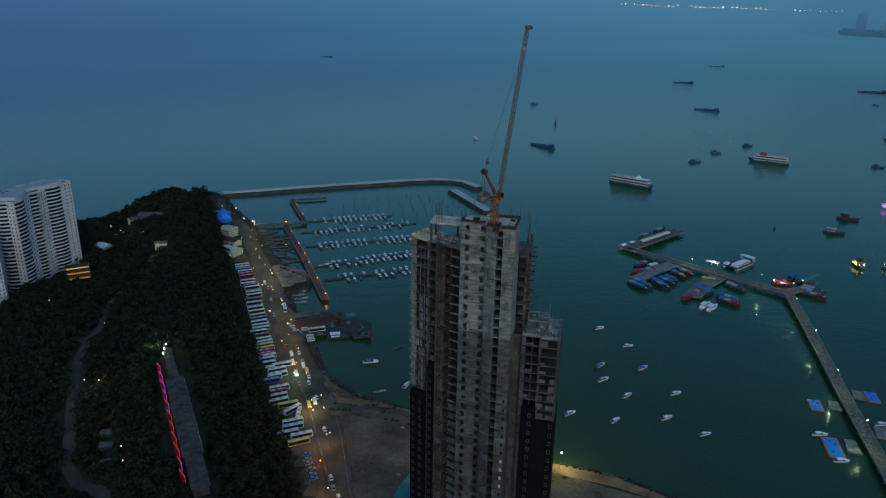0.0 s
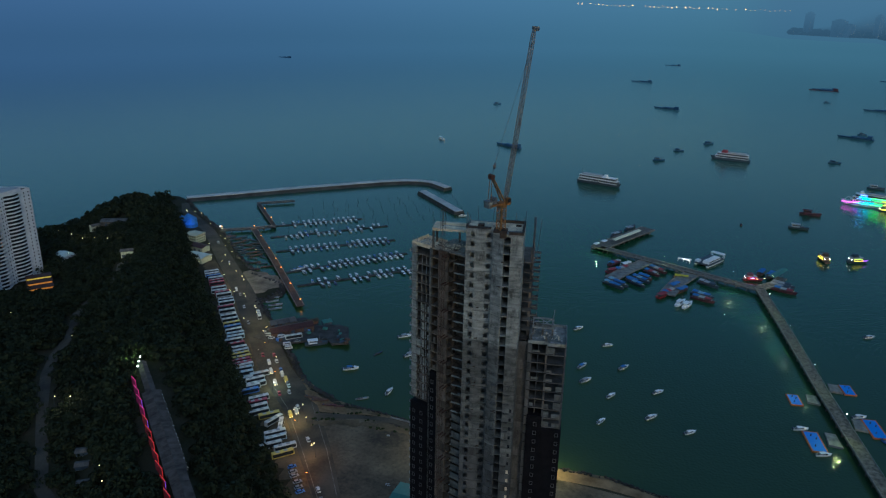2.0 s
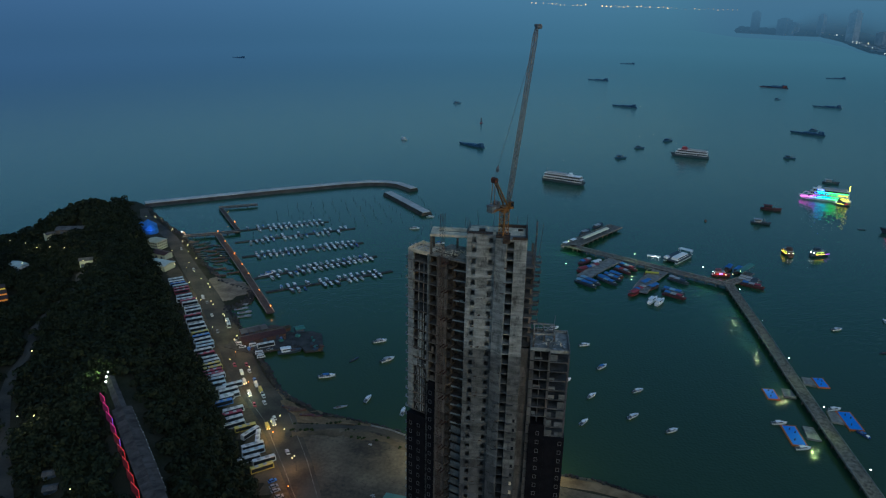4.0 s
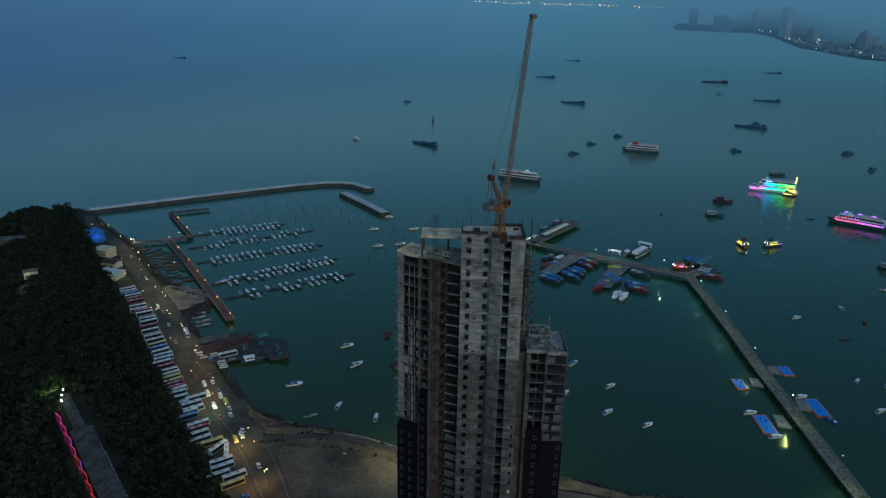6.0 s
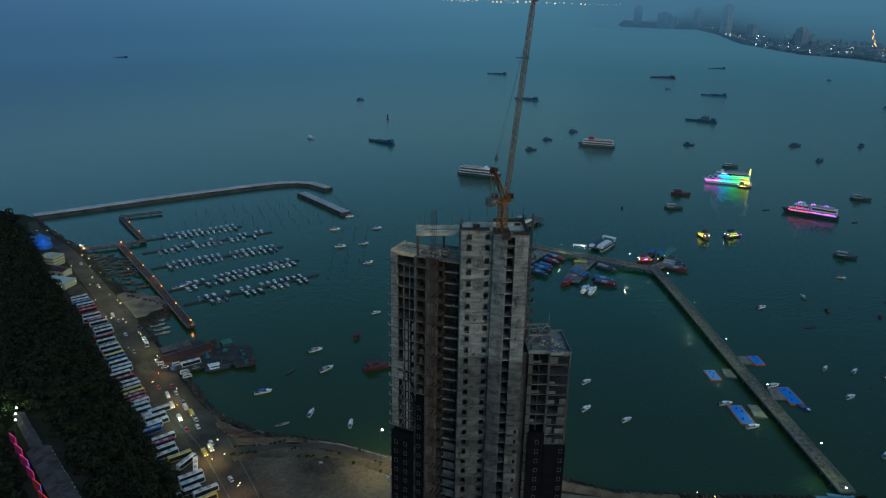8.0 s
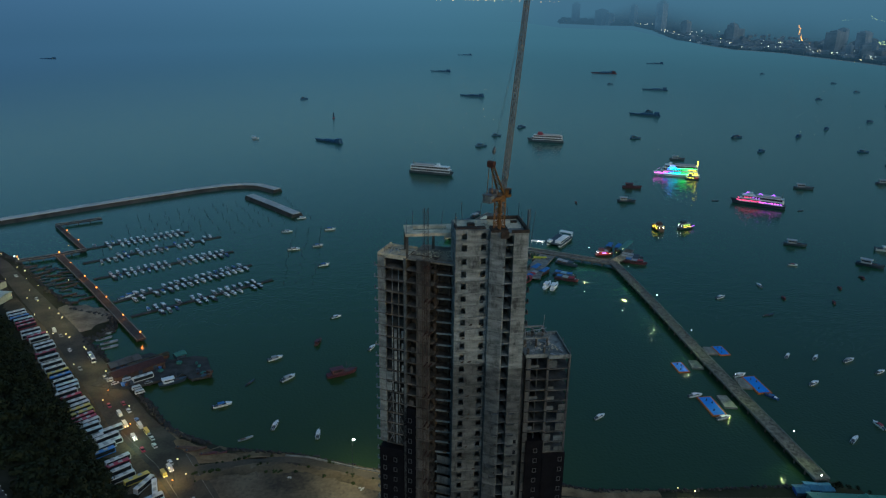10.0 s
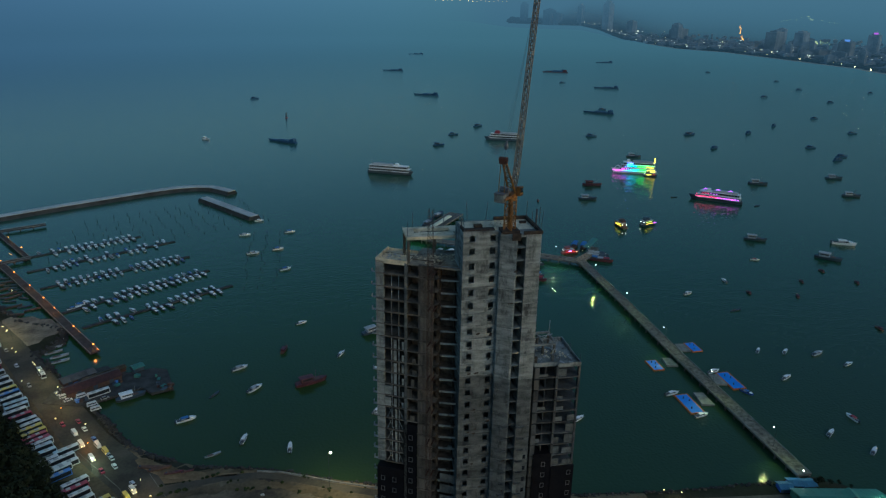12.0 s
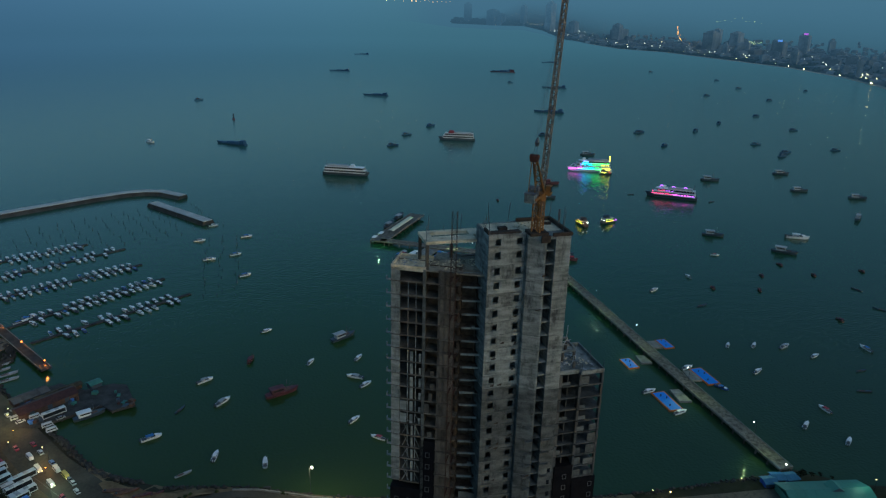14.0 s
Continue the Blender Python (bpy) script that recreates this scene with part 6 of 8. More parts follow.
def shed(m, lx, ly, h, rise, roof_mat, wall_mat, label, name="shed", cat="building"):
    """A gabled shed with eaves."""
    s = root(name, m, label, cat)
    bm = bmesh.new()
    box(bm, -lx / 2, lx / 2, -ly / 2, ly / 2, 0, h)
    part("wall", bm, wall_mat, s)
    for k in (1, -1):
        n = max(3, int(lx / 4))
        for i in range(n):
            bm = bmesh.new()
            a, b = -lx / 2 - 0.6 + (lx + 1.2) * i / n, -lx / 2 - 0.6 + (lx + 1.2) * (i + 1) / n - 0.06
            v = [bm.verts.new(c) for c in ((a, k * (ly / 2 + 0.7), h - 0.2), (b, k * (ly / 2 + 0.7), h - 0.2), (b, 0, h + rise), (a, 0, h + rise),
                                           (a, k * (ly / 2 + 0.7), h), (b, k * (ly / 2 + 0.7), h), (b, 0, h + rise + 0.2), (a, 0, h + rise + 0.2))]
            for f in ((0, 1, 2, 3), (4, 5, 6, 7), (0, 1, 5, 4), (1, 2, 6, 5), (2, 3, 7, 6), (3, 0, 4, 7)):
                bm.faces.new([v[j] for j in f])
            bmesh.ops.recalc_face_normals(bm, faces=bm.faces[:])
            part("roof_panel", bm, roof_mat, s)
    for x in (-lx * 0.3, 0, lx * 0.3):
        bm = bmesh.new()
        box(bm, x - 1.2, x + 1.2, -ly / 2 - 0.05, -ly / 2 + 0.02, 0.1, min(2.6, h - 0.3))
        part("door", bm, HULL_DARK, s)
    return s


shed(pose(-194, 446, 2.3, 0, 0, 37), 30, 9, 3.2, 1.6, TIN_RED, HULL_WOOD, "long rusty red-roofed shed on the wharf")
shed(pose(-204, 455, 2.3, 0, 0, 37), 18, 7, 2.8, 1.2, TIN_GREY, HULL_WOOD, "low grey-roofed shed on the wharf")
shed(pose(-190, 456, 2.3, 0, 0, 37), 24, 4, 2.6, 0.8, LOT, HULL_WOOD, "narrow open shed at the water's edge")
shed(pose(-173, 462, 2.3, 0, 0, 37), 6, 5, 2.6, 1.0, TARP_GREEN, HULL_DARK, "small green-roofed kiosk on the wharf", "kiosk")
shed(pose(-327, 566, 2.1, 0, 0, -15), 20, 13, 5.0, 1.4, TIN_WHITE, PLASTER, "pale-roofed waterfront hall beside the road")
shed(pose(-340, 592, 2.1, 0, 0, -20), 20, 9, 4.6, 1.2, TIN_RED, PLASTER, "red-roofed waterfront restaurant beside the road")
house_1 = shed(pose(-354, 614, 2.1, 0, 0, -15) @ Matrix.Scale(0.8, 4), 16, 16, 10.0, 1.2, PLASTER, PLASTER, "yellow-green plastered waterfront house", "waterfront_house")
win = bmesh.new()
box(win, -0.9, 0.9, -0.06, 0.06, 0, 1.5)
win = done("window", win, GLASS)
for k in range(3):
    for x in (-6, -3, 0, 3, 6):
        part("window", win, None, house_1).location = (x, -8.02, 1.2 + 3.1 * k)
        w2 = part("window", win, None, house_1)
        w2.matrix_basis = pose(8.02, x, 1.2 + 3.1 * k, 0, 0, 90)
tent = root("blue_tent", pose(-391, 660, 2.1, 0, 0, 20) @ Matrix.Scale(1.4, 4), "cluster of bright blue tarpaulin tents on the headland", "tent")
for x, y, r in ((-5, -2, 5), (3, 3, 6), (6, -5, 4.5), (-2, 7, 4)):
    bm = bmesh.new()
    n = 12
    tips = bm.verts.new((x, y, r * 1.3))
    ring = [bm.verts.new((x + r * math.cos(6.283 * i / n), y + r * math.sin(6.283 * i / n), r * 0.55 + 0.3 * (i % 2))) for i in range(n)]
    foot = [bm.verts.new((x + r * math.cos(6.283 * i / n), y + r * math.sin(6.283 * i / n), 0)) for i in range(n)]
    for i in range(n):
        bm.faces.new((ring[i], ring[(i + 1) % n], tips))
        bm.faces.new((foot[i], foot[(i + 1) % n], ring[(i + 1) % n], ring[i]))
    part("tarpaulin", bm, TARP_BLUE, tent)
point_light("tent_light", -378, 648, 12, 2500, (0.15, 0.30, 1.0), 0.5)


def coach(body_mat, label):
    def build():
        c = root("coach", Matrix(), label, "bus", "coaches in the coach park")
        bm = bmesh.new()
        house(bm, -5.9, 5.9, 1.27, 0.5, 3.3, 0.25)
        part("body", bm, body_mat, c)
        bm = bmesh.new()
        box(bm, -5.6, 5.4, -1.31, 1.31, 1.0, 2.95)
        part("window_band", bm, GLASS, c)
        bm = bmesh.new()
        house(bm, 5.3, 5.95, 1.15, 1.4, 2.9, 0.2)
        part("windscreen", bm, GLASS, c)
        for x in (-2.6, 1.6):
            bm = bmesh.new()
            house(bm, x - 1.0, x + 1.0, 0.8, 3.3, 3.55, 0.2)
            part("roof_unit", bm, TARP_GREY, c)
        for x in (-3.6, 3.6):
            for y in (-1.1, 1.1):
                bm = bmesh.new()
                tube(bm, (x, y - 0.15, 0.5), (x, y + 0.15, 0.5), 0.5, n=10)
                part("wheel", bm, RUBBER, c)
        return c
    return build


PARKED = [
    (BUS_WHITE, "white touring coach parked in the coach park", [(-300, 538), (-297, 533), (-278, 506), (-275, 500), (-268, 494), (-262, 485), (-259, 480), (-252, 466), (-247, 458), (-243, 452), (-233, 436), (-226, 421), (-218, 411), (-215, 407),
                                                                 (-204, 389), (-197, 373), (-190, 374), (-187, 369), (-189, 365), (-179, 354), (-176, 345), (-173, 340), (-156, 322), (-154, 311), (-146, 311)]),
    (BUS_SILVER, "pale blue touring coach parked in the coach park", [(-229, 431), (-227, 426.5), (-203, 385), (-200, 380), (-190, 381), (-154, 317.5), (-290, 525)]),
    (BUS_YELLOW, "yellow touring coach parked in the coach park", [(-239, 446), (-213, 403), (-210, 399), (-166, 338), (-145, 305)]),
    (BUS_RED, "maroon touring coach parked in the coach park", [(-287, 520), (-284, 515), (-256, 472), (-222, 416), (-208.5, 395), (-206, 391.5), (-178, 349.5), (-271, 498)]),
    (BUS_BLUE, "blue touring coach parked in the coach park", [(-236, 441), (-188, 360.5), (-294, 529)])]
for m, label, spots in PARKED:
    fleet(coach(m, label), [pose(x, y, 2.12, 0, 0, 37 + rng.uniform(-2, 2)) for x, y in spots])
fleet(coach(BUS_WHITE, "white touring coach standing askew in the coach park"), [pose(-161.5, 333.5, 2.12, 0, 0, 64), pose(-156, 330, 2.12, 0, 0, 106)])
fleet(coach(BUS_WHITE, "white coach parked by the wharf"), [pose(-188, 435, 2.3, 0, 0, 33), pose(-226, 464, 2.12, 0, 0, -60)])


def car(body_mat, label):
    def build():
        c = root("car", Matrix(), label, "car", "cars on the waterfront road")
        bm = bmesh.new()
        house(bm, -2.2, 2.2, 0.88, 0.35, 0.95, 0.15)
        part("body", bm, body_mat, c)
        bm = bmesh.new()
        house(bm, -1.9, 1.1, 0.78, 0.95, 1.55, 0.6)
        part("cabin", bm, GLASS, c)
        bm = bmesh.new()
        house(bm, -1.55, 0.45, 0.72, 1.55, 1.62, 0.1)
        part("roof", bm, body_mat, c)
        for x in (-1.4, 1.4):
            for y in (-0.8, 0.8):
                bm = bmesh.new()
                tube(bm, (x, y - 0.1, 0.34), (x, y + 0.1, 0.34), 0.34, n=8)
                part("wheel", bm, RUBBER, c)
        return c
    return build


def van(body_mat, label, lit=False):
    def build():
        c = root("minibus", Matrix(), label, "van", "vans on the waterfront road")
        bm = bmesh.new()
        house(bm, -2.7, 2.7, 0.95, 0.35, 2.2, 0.7)
        part("body", bm, body_mat, c)
        bm = bmesh.new()
        box(bm, -2.4, 1.8, -0.97, 0.97, 1.3, 1.85)
        part("window_band", bm, GLASS, c)
        for x in (-1.7, 1.7):
            for y in (-0.85, 0.85):
                bm = bmesh.new()
                tube(bm, (x, y - 0.1, 0.36), (x, y + 0.1, 0.36), 0.36, n=8)
                part("wheel", bm, RUBBER, c)
        for y in (-0.7, 0.7) if lit else ():
            bm = bmesh.new()
            ball(bm, (2.65, y, 0.85), 0.22)
            part("headlamp", bm, LAMP_WARM, c, "glowing headlamp")
        return c
    return build


def placed(rows):
    return [pose(x, y, 2.12, 0, 0, h) for x, y, h in rows]


fleet(car(BUS_WHITE, "white car on the waterfront road"), placed([(-187, 401, 122), (-168, 373, 122), (-165, 366, 122), (-154, 351, 122), (-203, 432, 30), (-137, 321, 122), (-109, 269, 122), (-211, 440, 122), (-118, 282, 122), (-244, 478, 122), (-297, 565, 124), (-331, 614, 128)]))
fleet(car(GREY_PAINT, "grey car on the waterfront road"), placed([(-170, 376, 122), (-229, 452, -58), (-135, 293, 40), (-133, 290, 40), (-130, 286, 40), (-128, 282, 40), (-184, 431, 30), (-114, 275, 122), (-178, 388, 122), (-257, 500, 122)]))
fleet(car(BUS_RED, "red car on the waterfront road"), placed([(-170, 363, -58), (-199, 407, -58), (-192, 409, 122)]))
fleet(car(BUS_BLUE, "dark blue car on the waterfront road"), placed([(-137, 297, 40), (-126, 279, 40), (-180, 391, 122)]))
fleet(van(BUS_WHITE, "white minibus on the waterfront road"), placed([(-177, 385, 122), (-203, 438, 30), (-197, 435, 30), (-189, 425, 28), (-186, 420, 28), (-206, 436, 30), (-191, 398, 122), (-264, 508, 122)]))
fleet(van(BUS_WHITE, "white minibus driving with its headlamps on", True), placed([(-153, 346, -58), (-177, 374, -58), (-185, 387, -58)]))
fleet(van(BUS_YELLOW, "yellow minibus driving with its headlamps on", True), placed([(-155, 342, -58), (-172, 379, -58)]))

ROAD_LAMPS = [(-334, 634), (-318, 606), (-296, 574), (-272, 530), (-258, 514), (-222, 456), (-205, 428), (-182, 394), (-149, 337), (-128, 307), (-111, 266)]
fleet(lamp_post(8.0, LAMP_WARM, "street lamp with a warm yellow head", "street lamps along the waterfront"), [pose(x, y, 2.1, 0, 0, 210) for x, y in ROAD_LAMPS])
for i, (x, y) in enumerate(ROAD_LAMPS):
    point_light("road_light", x - 1.6, y - 0.9, 9.6, 2300, (1.0, 0.84, 0.40) if i < 9 else (1.0, 0.52, 0.18), 0.4)
fleet(lamp_post(6.0, LAMP_WHITE, "street lamp with a bright white head", "street lamps along the waterfront", 1.0, 0.38), [pose(-175, 365, 2.1, 0, 0, 40), pose(-345, 645, 2.1, 0, 0, 40)])
point_light("road_light", -174, 366, 8.0, 2000, (0.75, 1.0, 0.70), 0.5)
fleet(lamp_post(20.0, LAMP_WHITE, "tall floodlight mast on the shore with a white head", "shore floodlights", 1.0, 0.5), [pose(-66, 332, 2.0, 0, 0, 0), ])
fleet(lamp_post(9.0, LAMP_WHITE, "shore lamp with a bright head over the beach", "shore floodlights", 1.0, 0.55), [pose(-8, 318, 2.0, 0, 0, 60)])
fleet(lamp_post(5.0, LAMP_WARM, "low shore lamp with a warm head", "shore floodlights", 0.8, 0.26), [pose(81, 300, 2.0, 0, 0, 60), pose(88, 297, 2.0, 0, 0, 60), pose(186, 282, 2.0, 0, 0, 60)])
point_light("shore_light", -65, 331, 22, 15000, (1.0, 0.82, 0.45), 0.6)
point_light("shore_light", -7, 319.5, 10.6, 7000, (1.0, 0.80, 0.25), 0.5)
point_light("shore_light", 88, 298, 7.4, 1000, (1.0, 0.85, 0.5), 0.5)

GLOBES = [(-360, 658), (-405, 693), (-316, 598), (-304, 573), (-300, 558), (-268, 528), (-263, 520), (-264, 498), (-260, 496), (-284, 528), (-319, 552), (-342, 597), (-346, 594), (-314, 565), (-251, 494), (-334, 624), (-332, 598),
          (-387, 690), (-395, 693), (-233, 473), (-231, 470), (-232, 451), (-202, 407), (-150, 348), (-131, 313), (-283, 592), (-143, 336), (-210, 440), (-247, 489), (-290, 552)]
fleet(lamp_post(4.2, LAMP_WARM, "small promenade lamp with a warm globe", "promenade lamps", 0.3, 0.3), [pose(x, y, 2.1, 0, 0, rng.uniform(0, 360)) for x, y in GLOBES])
# added posts that stand in for vehicles' orange signal lights on the road
AMBER = [(-203, 419), (-181, 383), (-149, 333), (-127, 290)]
fleet(lamp_post(3.4, LAMP_ORANGE, "low amber lamp post added for orange vehicle lights", "amber road lamps", 0.3, 0.26), [pose(x, y, 2.1) for x, y in AMBER])
for x, y in AMBER:
    point_light("amber_light", x + 0.3, y, 6.2, 900, (1.0, 0.36, 0.08), 0.4)

# beach and shore stones
def draped(x, y):
    return float(land(x, y)) + 0.08


solo("beach", strip([(-166, 384), (-154, 371), (-141, 359), (-127, 355.5), (-102, 353.5), (-86, 348), (-54, 334), (-10, 320.5), (21, 317), (45, 307.5), (75, 304)], [4, 8, 11, 6, 2.5, 2.5, 3, 7, 7, 4, 3], 0, draped), SAND, "narrow strip of wet brown sand", "beach", "structure")
SHORE = [(-142, 345), (-127, 347), (-113, 349.3), (-98, 348.6), (-88, 346), (-64, 334.5), (-12, 312)]
solo("shore_path", strip(SHORE, 2.2, 2.16), ASPHALT, "narrow dark path along the shore", "path", "structure")
fine_shore = [Vector(SHORE[k // 6]).lerp(Vector(SHORE[k // 6 + 1]), (k % 6) / 6) for k in range(36)]
solo("dirt_bank", strip([(p.x + 1 + rng.uniform(-1.5, 1.5), p.y - 7.0 + rng.uniform(-1.2, 1.2)) for p in fine_shore], [rng.uniform(1.2, 4.6) for p in fine_shore], 2.12), LOT, "uneven bank of brown dirt beside the shore path", "ground", "structure")
for x, y, s in ((-72, 291, 1.0), (-86, 293, 0.6), (-96, 334, 0.5), (-62, 322, 0.6)):
    bm = bmesh.new()
    for k in range(9):
        a, b, c = rng.uniform(-1.6, 1.6), rng.uniform(-1.6, 1.6), rng.uniform(0.3, 0.9)
        box(bm, a - c, a + c, b - c * 0.6, b + c * 0.6, 0, c * rng.uniform(0.4, 1.0))
    ob = solo("rubbish_heap", bm, TARP_GREY, "small heap of pale rubbish on the vacant lot", "rubbish", group="heaps of rubbish on the lot")
    ob.matrix_basis = pose(x, y, 2.03, 0, 0, rng.uniform(0, 90)) @ Matrix.Scale(s, 4)
for k in range(60):
    q = rng.random() * (len(SHORE) - 1)
    a, b = Vector(SHORE[int(q)]), Vector(SHORE[min(int(q) + 1, len(SHORE) - 1)])
    p = a.lerp(b, q % 1)
    bm = bmesh.new()
    bmesh.ops.create_icosphere(bm, subdivisions=1, radius=1.0)
    for v in bm.verts:
        v.co = Vector((v.co.x * rng.uniform(0.6, 1.5), v.co.y * rng.uniform(0.6, 1.5), max(v.co.z, -0.2) * rng.uniform(0.5, 1.3)))
    ob = solo("bush", bm, LEAF, "low dark bush beside the shore path", "bush", group="low bushes along the shore")
    ob.matrix_basis = pose(p.x + rng.uniform(-1, 1), p.y + rng.choice((3.4, -3.2, -9.5)) + rng.uniform(-0.8, 0.8), 2.2, 0, 0, rng.uniform(0, 360)) @ Matrix.Scale(rng.uniform(0.5, 1.1), 4)
stone = bmesh.new()
bmesh.ops.create_icosphere(stone, subdivisions=1, radius=1.0)
for v in stone.verts:
    v.co *= rng.uniform(0.7, 1.25)
stone = done("stone", stone, ROCK)
verts, faces = [], []
base_v = np.array([v.co for v in stone.vertices])
base_f = [tuple(p.vertices) for p in stone.polygons]


def stones(line, count, wide, size):
    for i in range(count):
        k = rng.random() * (len(line) - 1)
        a, b = Vector(line[int(k)]), Vector(line[min(int(k) + 1, len(line) - 1)])
        p = a.lerp(b, k % 1)
        x, y = p.x + rng.uniform(-wide, wide), p.y + rng.uniform(-wide, wide)
        s = size * rng.uniform(0.5, 1.4)
        turn = np.array(Euler((rng.random() * 6, rng.random() * 6, rng.random() * 6)).to_matrix())
        o = len(verts)
        verts.extend((base_v @ turn.T * s + (x, y, max(float(land(x, y)), -0.3) + s * 0.25)).tolist())
        faces.extend(tuple(o + j for j in f) for f in base_f)


stones(COAST[8:13], 260, 2.0, 0.9)
stones(COAST[13:22], 420, 2.0, 0.7)
stones(COAST[0:9], 420, 2.5, 1.1)
me = bpy.data.meshes.new("shore_stones")
me.from_pydata(verts, [], faces)
me.materials.append(DARK_ROCK)
tagged(new("shore_stones", me), "loose dark stones along the water's edge", "stones", kind="stuff")
bm = bmesh.new()
prism(bm, [(-276, 548), (-272, 553), (-266, 550), (-258, 552), (-251, 546), (-244, 545.5), (-240, 539), (-235, 536), (-232, 528), (-235, 521), (-240, 516), (-241, 509), (-247, 505), (-250, 500), (-257, 507), (-262, 512)], 0.5, 2.08)
solo("slipway", bm, mat("dry_mud", (0.13, 0.10, 0.075), (0.34, 0.275, 0.205), 0.95, 0.1, 0.9, 0.3, stain=0.5), "bare sandy slipway beside the marina", "slipway", "structure")
solo("sea_wall", band([(-99, 351.4), (-88, 348.8), (-76, 343.4), (-64, 337.6), (-40, 328)], 0.35, 1.0, 2.75), FLOAT_GREY, "low pale concrete sea wall along the shore path", "wall", "structure")
crate_rng = random.Random(12)
for k in range(26):
    x, y = crate_rng.choice(((-158, 448), (-168, 450), (-180, 447), (-205, 446), (-196, 432), (-155, 440)))
    bm = bmesh.new()
    a, b, c = crate_rng.uniform(0.6, 2.0), crate_rng.uniform(0.5, 1.2), crate_rng.uniform(0.5, 1.6)
    house(bm, -a, a, b, 0, c, 0.15)
    ob = solo("crate", bm, crate_rng.choice((HULL_WOOD, TIN_RED, HULL_DARK, TARP_GREY, TARP_GREEN, BUS_BLUE)), "covered stack of fishing gear on the wharf", "crate", group="gear stacked on the wharf")
    ob.matrix_basis = pose(x + crate_rng.uniform(-5, 5), y + crate_rng.uniform(-4, 4), 2.3, 0, 0, crate_rng.uniform(0, 180))
fleet(workboat(HULL_DARK, HULL_WHITE, "dark workboat with a white wheelhouse beside the wharf", "boats at the wharf"), [pose(-171, 433.5, 0, 0, 0, 24)])
solo("beach", strip([(-156, 371), (-152, 367), (-146, 362), (-141, 359), (-137, 356), (-131, 354.5), (-127, 353.5), (-118, 352), (-108, 351)], [1.2, 3.0, 3.4, 4.2, 3.8, 3.2, 2.4, 1.6, 0.8], 2.16), SAND, "strip of brown sand at the corner of the bay", "beach", "structure")
fleet(longtail(HULL_WOOD, "old brown boat hauled out on the sand", "boats hauled out on the sand"), [pose(-144, 361, 1.9, 6, 0, 10), pose(-149, 363, 1.9, 5, 0, -10)])
fleet(longtail(TARP_GREY, "old grey boat lying by the sand", "boats hauled out on the sand"), [pose(-121, 371, 0, 0, 0, 25) @ Matrix.Scale(0.75, 4)])

fleet(longtail(OLD_RED, "faded red boat hauled out on the sand", "boats hauled out on the sand"), [pose(-137, 357, 2.0, 4, 0, 5) @ Matrix.Scale(0.8, 4), pose(-131, 357, 2.0, 4, 0, 15) @ Matrix.Scale(0.7, 4)])

# ---- pier hall ----
hall = shed(pose(158.3, 281.6, 2.0, 0, 0, -10.6), 39, 17, 3.3, 2.6, GREEN_ROOF, GREEN_ROOF, "sea-green metal-roofed pier terminal hall", "terminal_hall")
bm = bmesh.new()
prism(bm, [(-3, -5), (3, -5), (3, 0), (-3, 0)], 3.2, 4.6)
peak = [bm.verts.new(v) for v in ((-3.4, -5.2, 4.6), (3.4, -5.2, 4.6), (0, -5.2, 6.6), (-3.4, 1, 4.6), (3.4, 1, 4.6), (0, 1, 6.6))]
for f in ((0, 1, 2), (5, 4, 3), (0, 2, 5, 3), (2, 1, 4, 5)):
    bm.faces.new([peak[i] for i in f])
bmesh.ops.translate(bm, vec=(4, 3.6, 0.9), verts=bm.verts)
part("dormer", bm, GREEN_ROOF, hall)
# gable wall in dark boat paint: its shadow is put into the colour
bm = bmesh.new()
for y in (-5.32, -5.22):
    for v in ((-3.0, y, 4.65), (3.0, y, 4.65), (0, y, 6.4)):
        bm.verts.new((v[0] + 4, v[1] + 3.6, v[2] + 0.9))
bm.verts.ensure_lookup_table()
for f in ((0, 1, 2), (5, 4, 3), (0, 3, 4, 1), (1, 4, 5, 2), (2, 5, 3, 0)):
    bm.faces.new([bm.verts[i] for i in f])
part("gable", bm, HULL_DARK, hall, "gable of the dormer, its shadow painted dark")
point_light("hall_light", 175, 279, 12.5, 700, (0.55, 1.0, 0.70), 0.6)
for x, y, h in ((140.5, 297.5, -8), (146.5, 299, -14), (152.5, 297.6, -4)):
    shed(pose(x, y, 2.0, 0, 0, h), 5.6, 5.0, 2.3, 0.7, TARP_STALL, HULL_BLUE, "dull blue canvas market stall at the foot of the pier", "market_stall", "stall")
fleet(lamp_post(5.6, LAMP_WHITE, "bright white lamp at the foot of the pier", "lamps along the pier", 0.4, 0.4), [pose(152, 301.5, 2.2)])
point_light("stall_light", 147, 304, 7.5, 260, (0.20, 0.65, 1.0), 0.5)

shed(pose(-65.5, 278, 2.0, 0, 0, -9.5), 30, 19, 4.6, 1.2, GREEN_ROOF, OLD_CONCRETE, "sea-green metal-roofed site hall beside the tower", "site_hall")

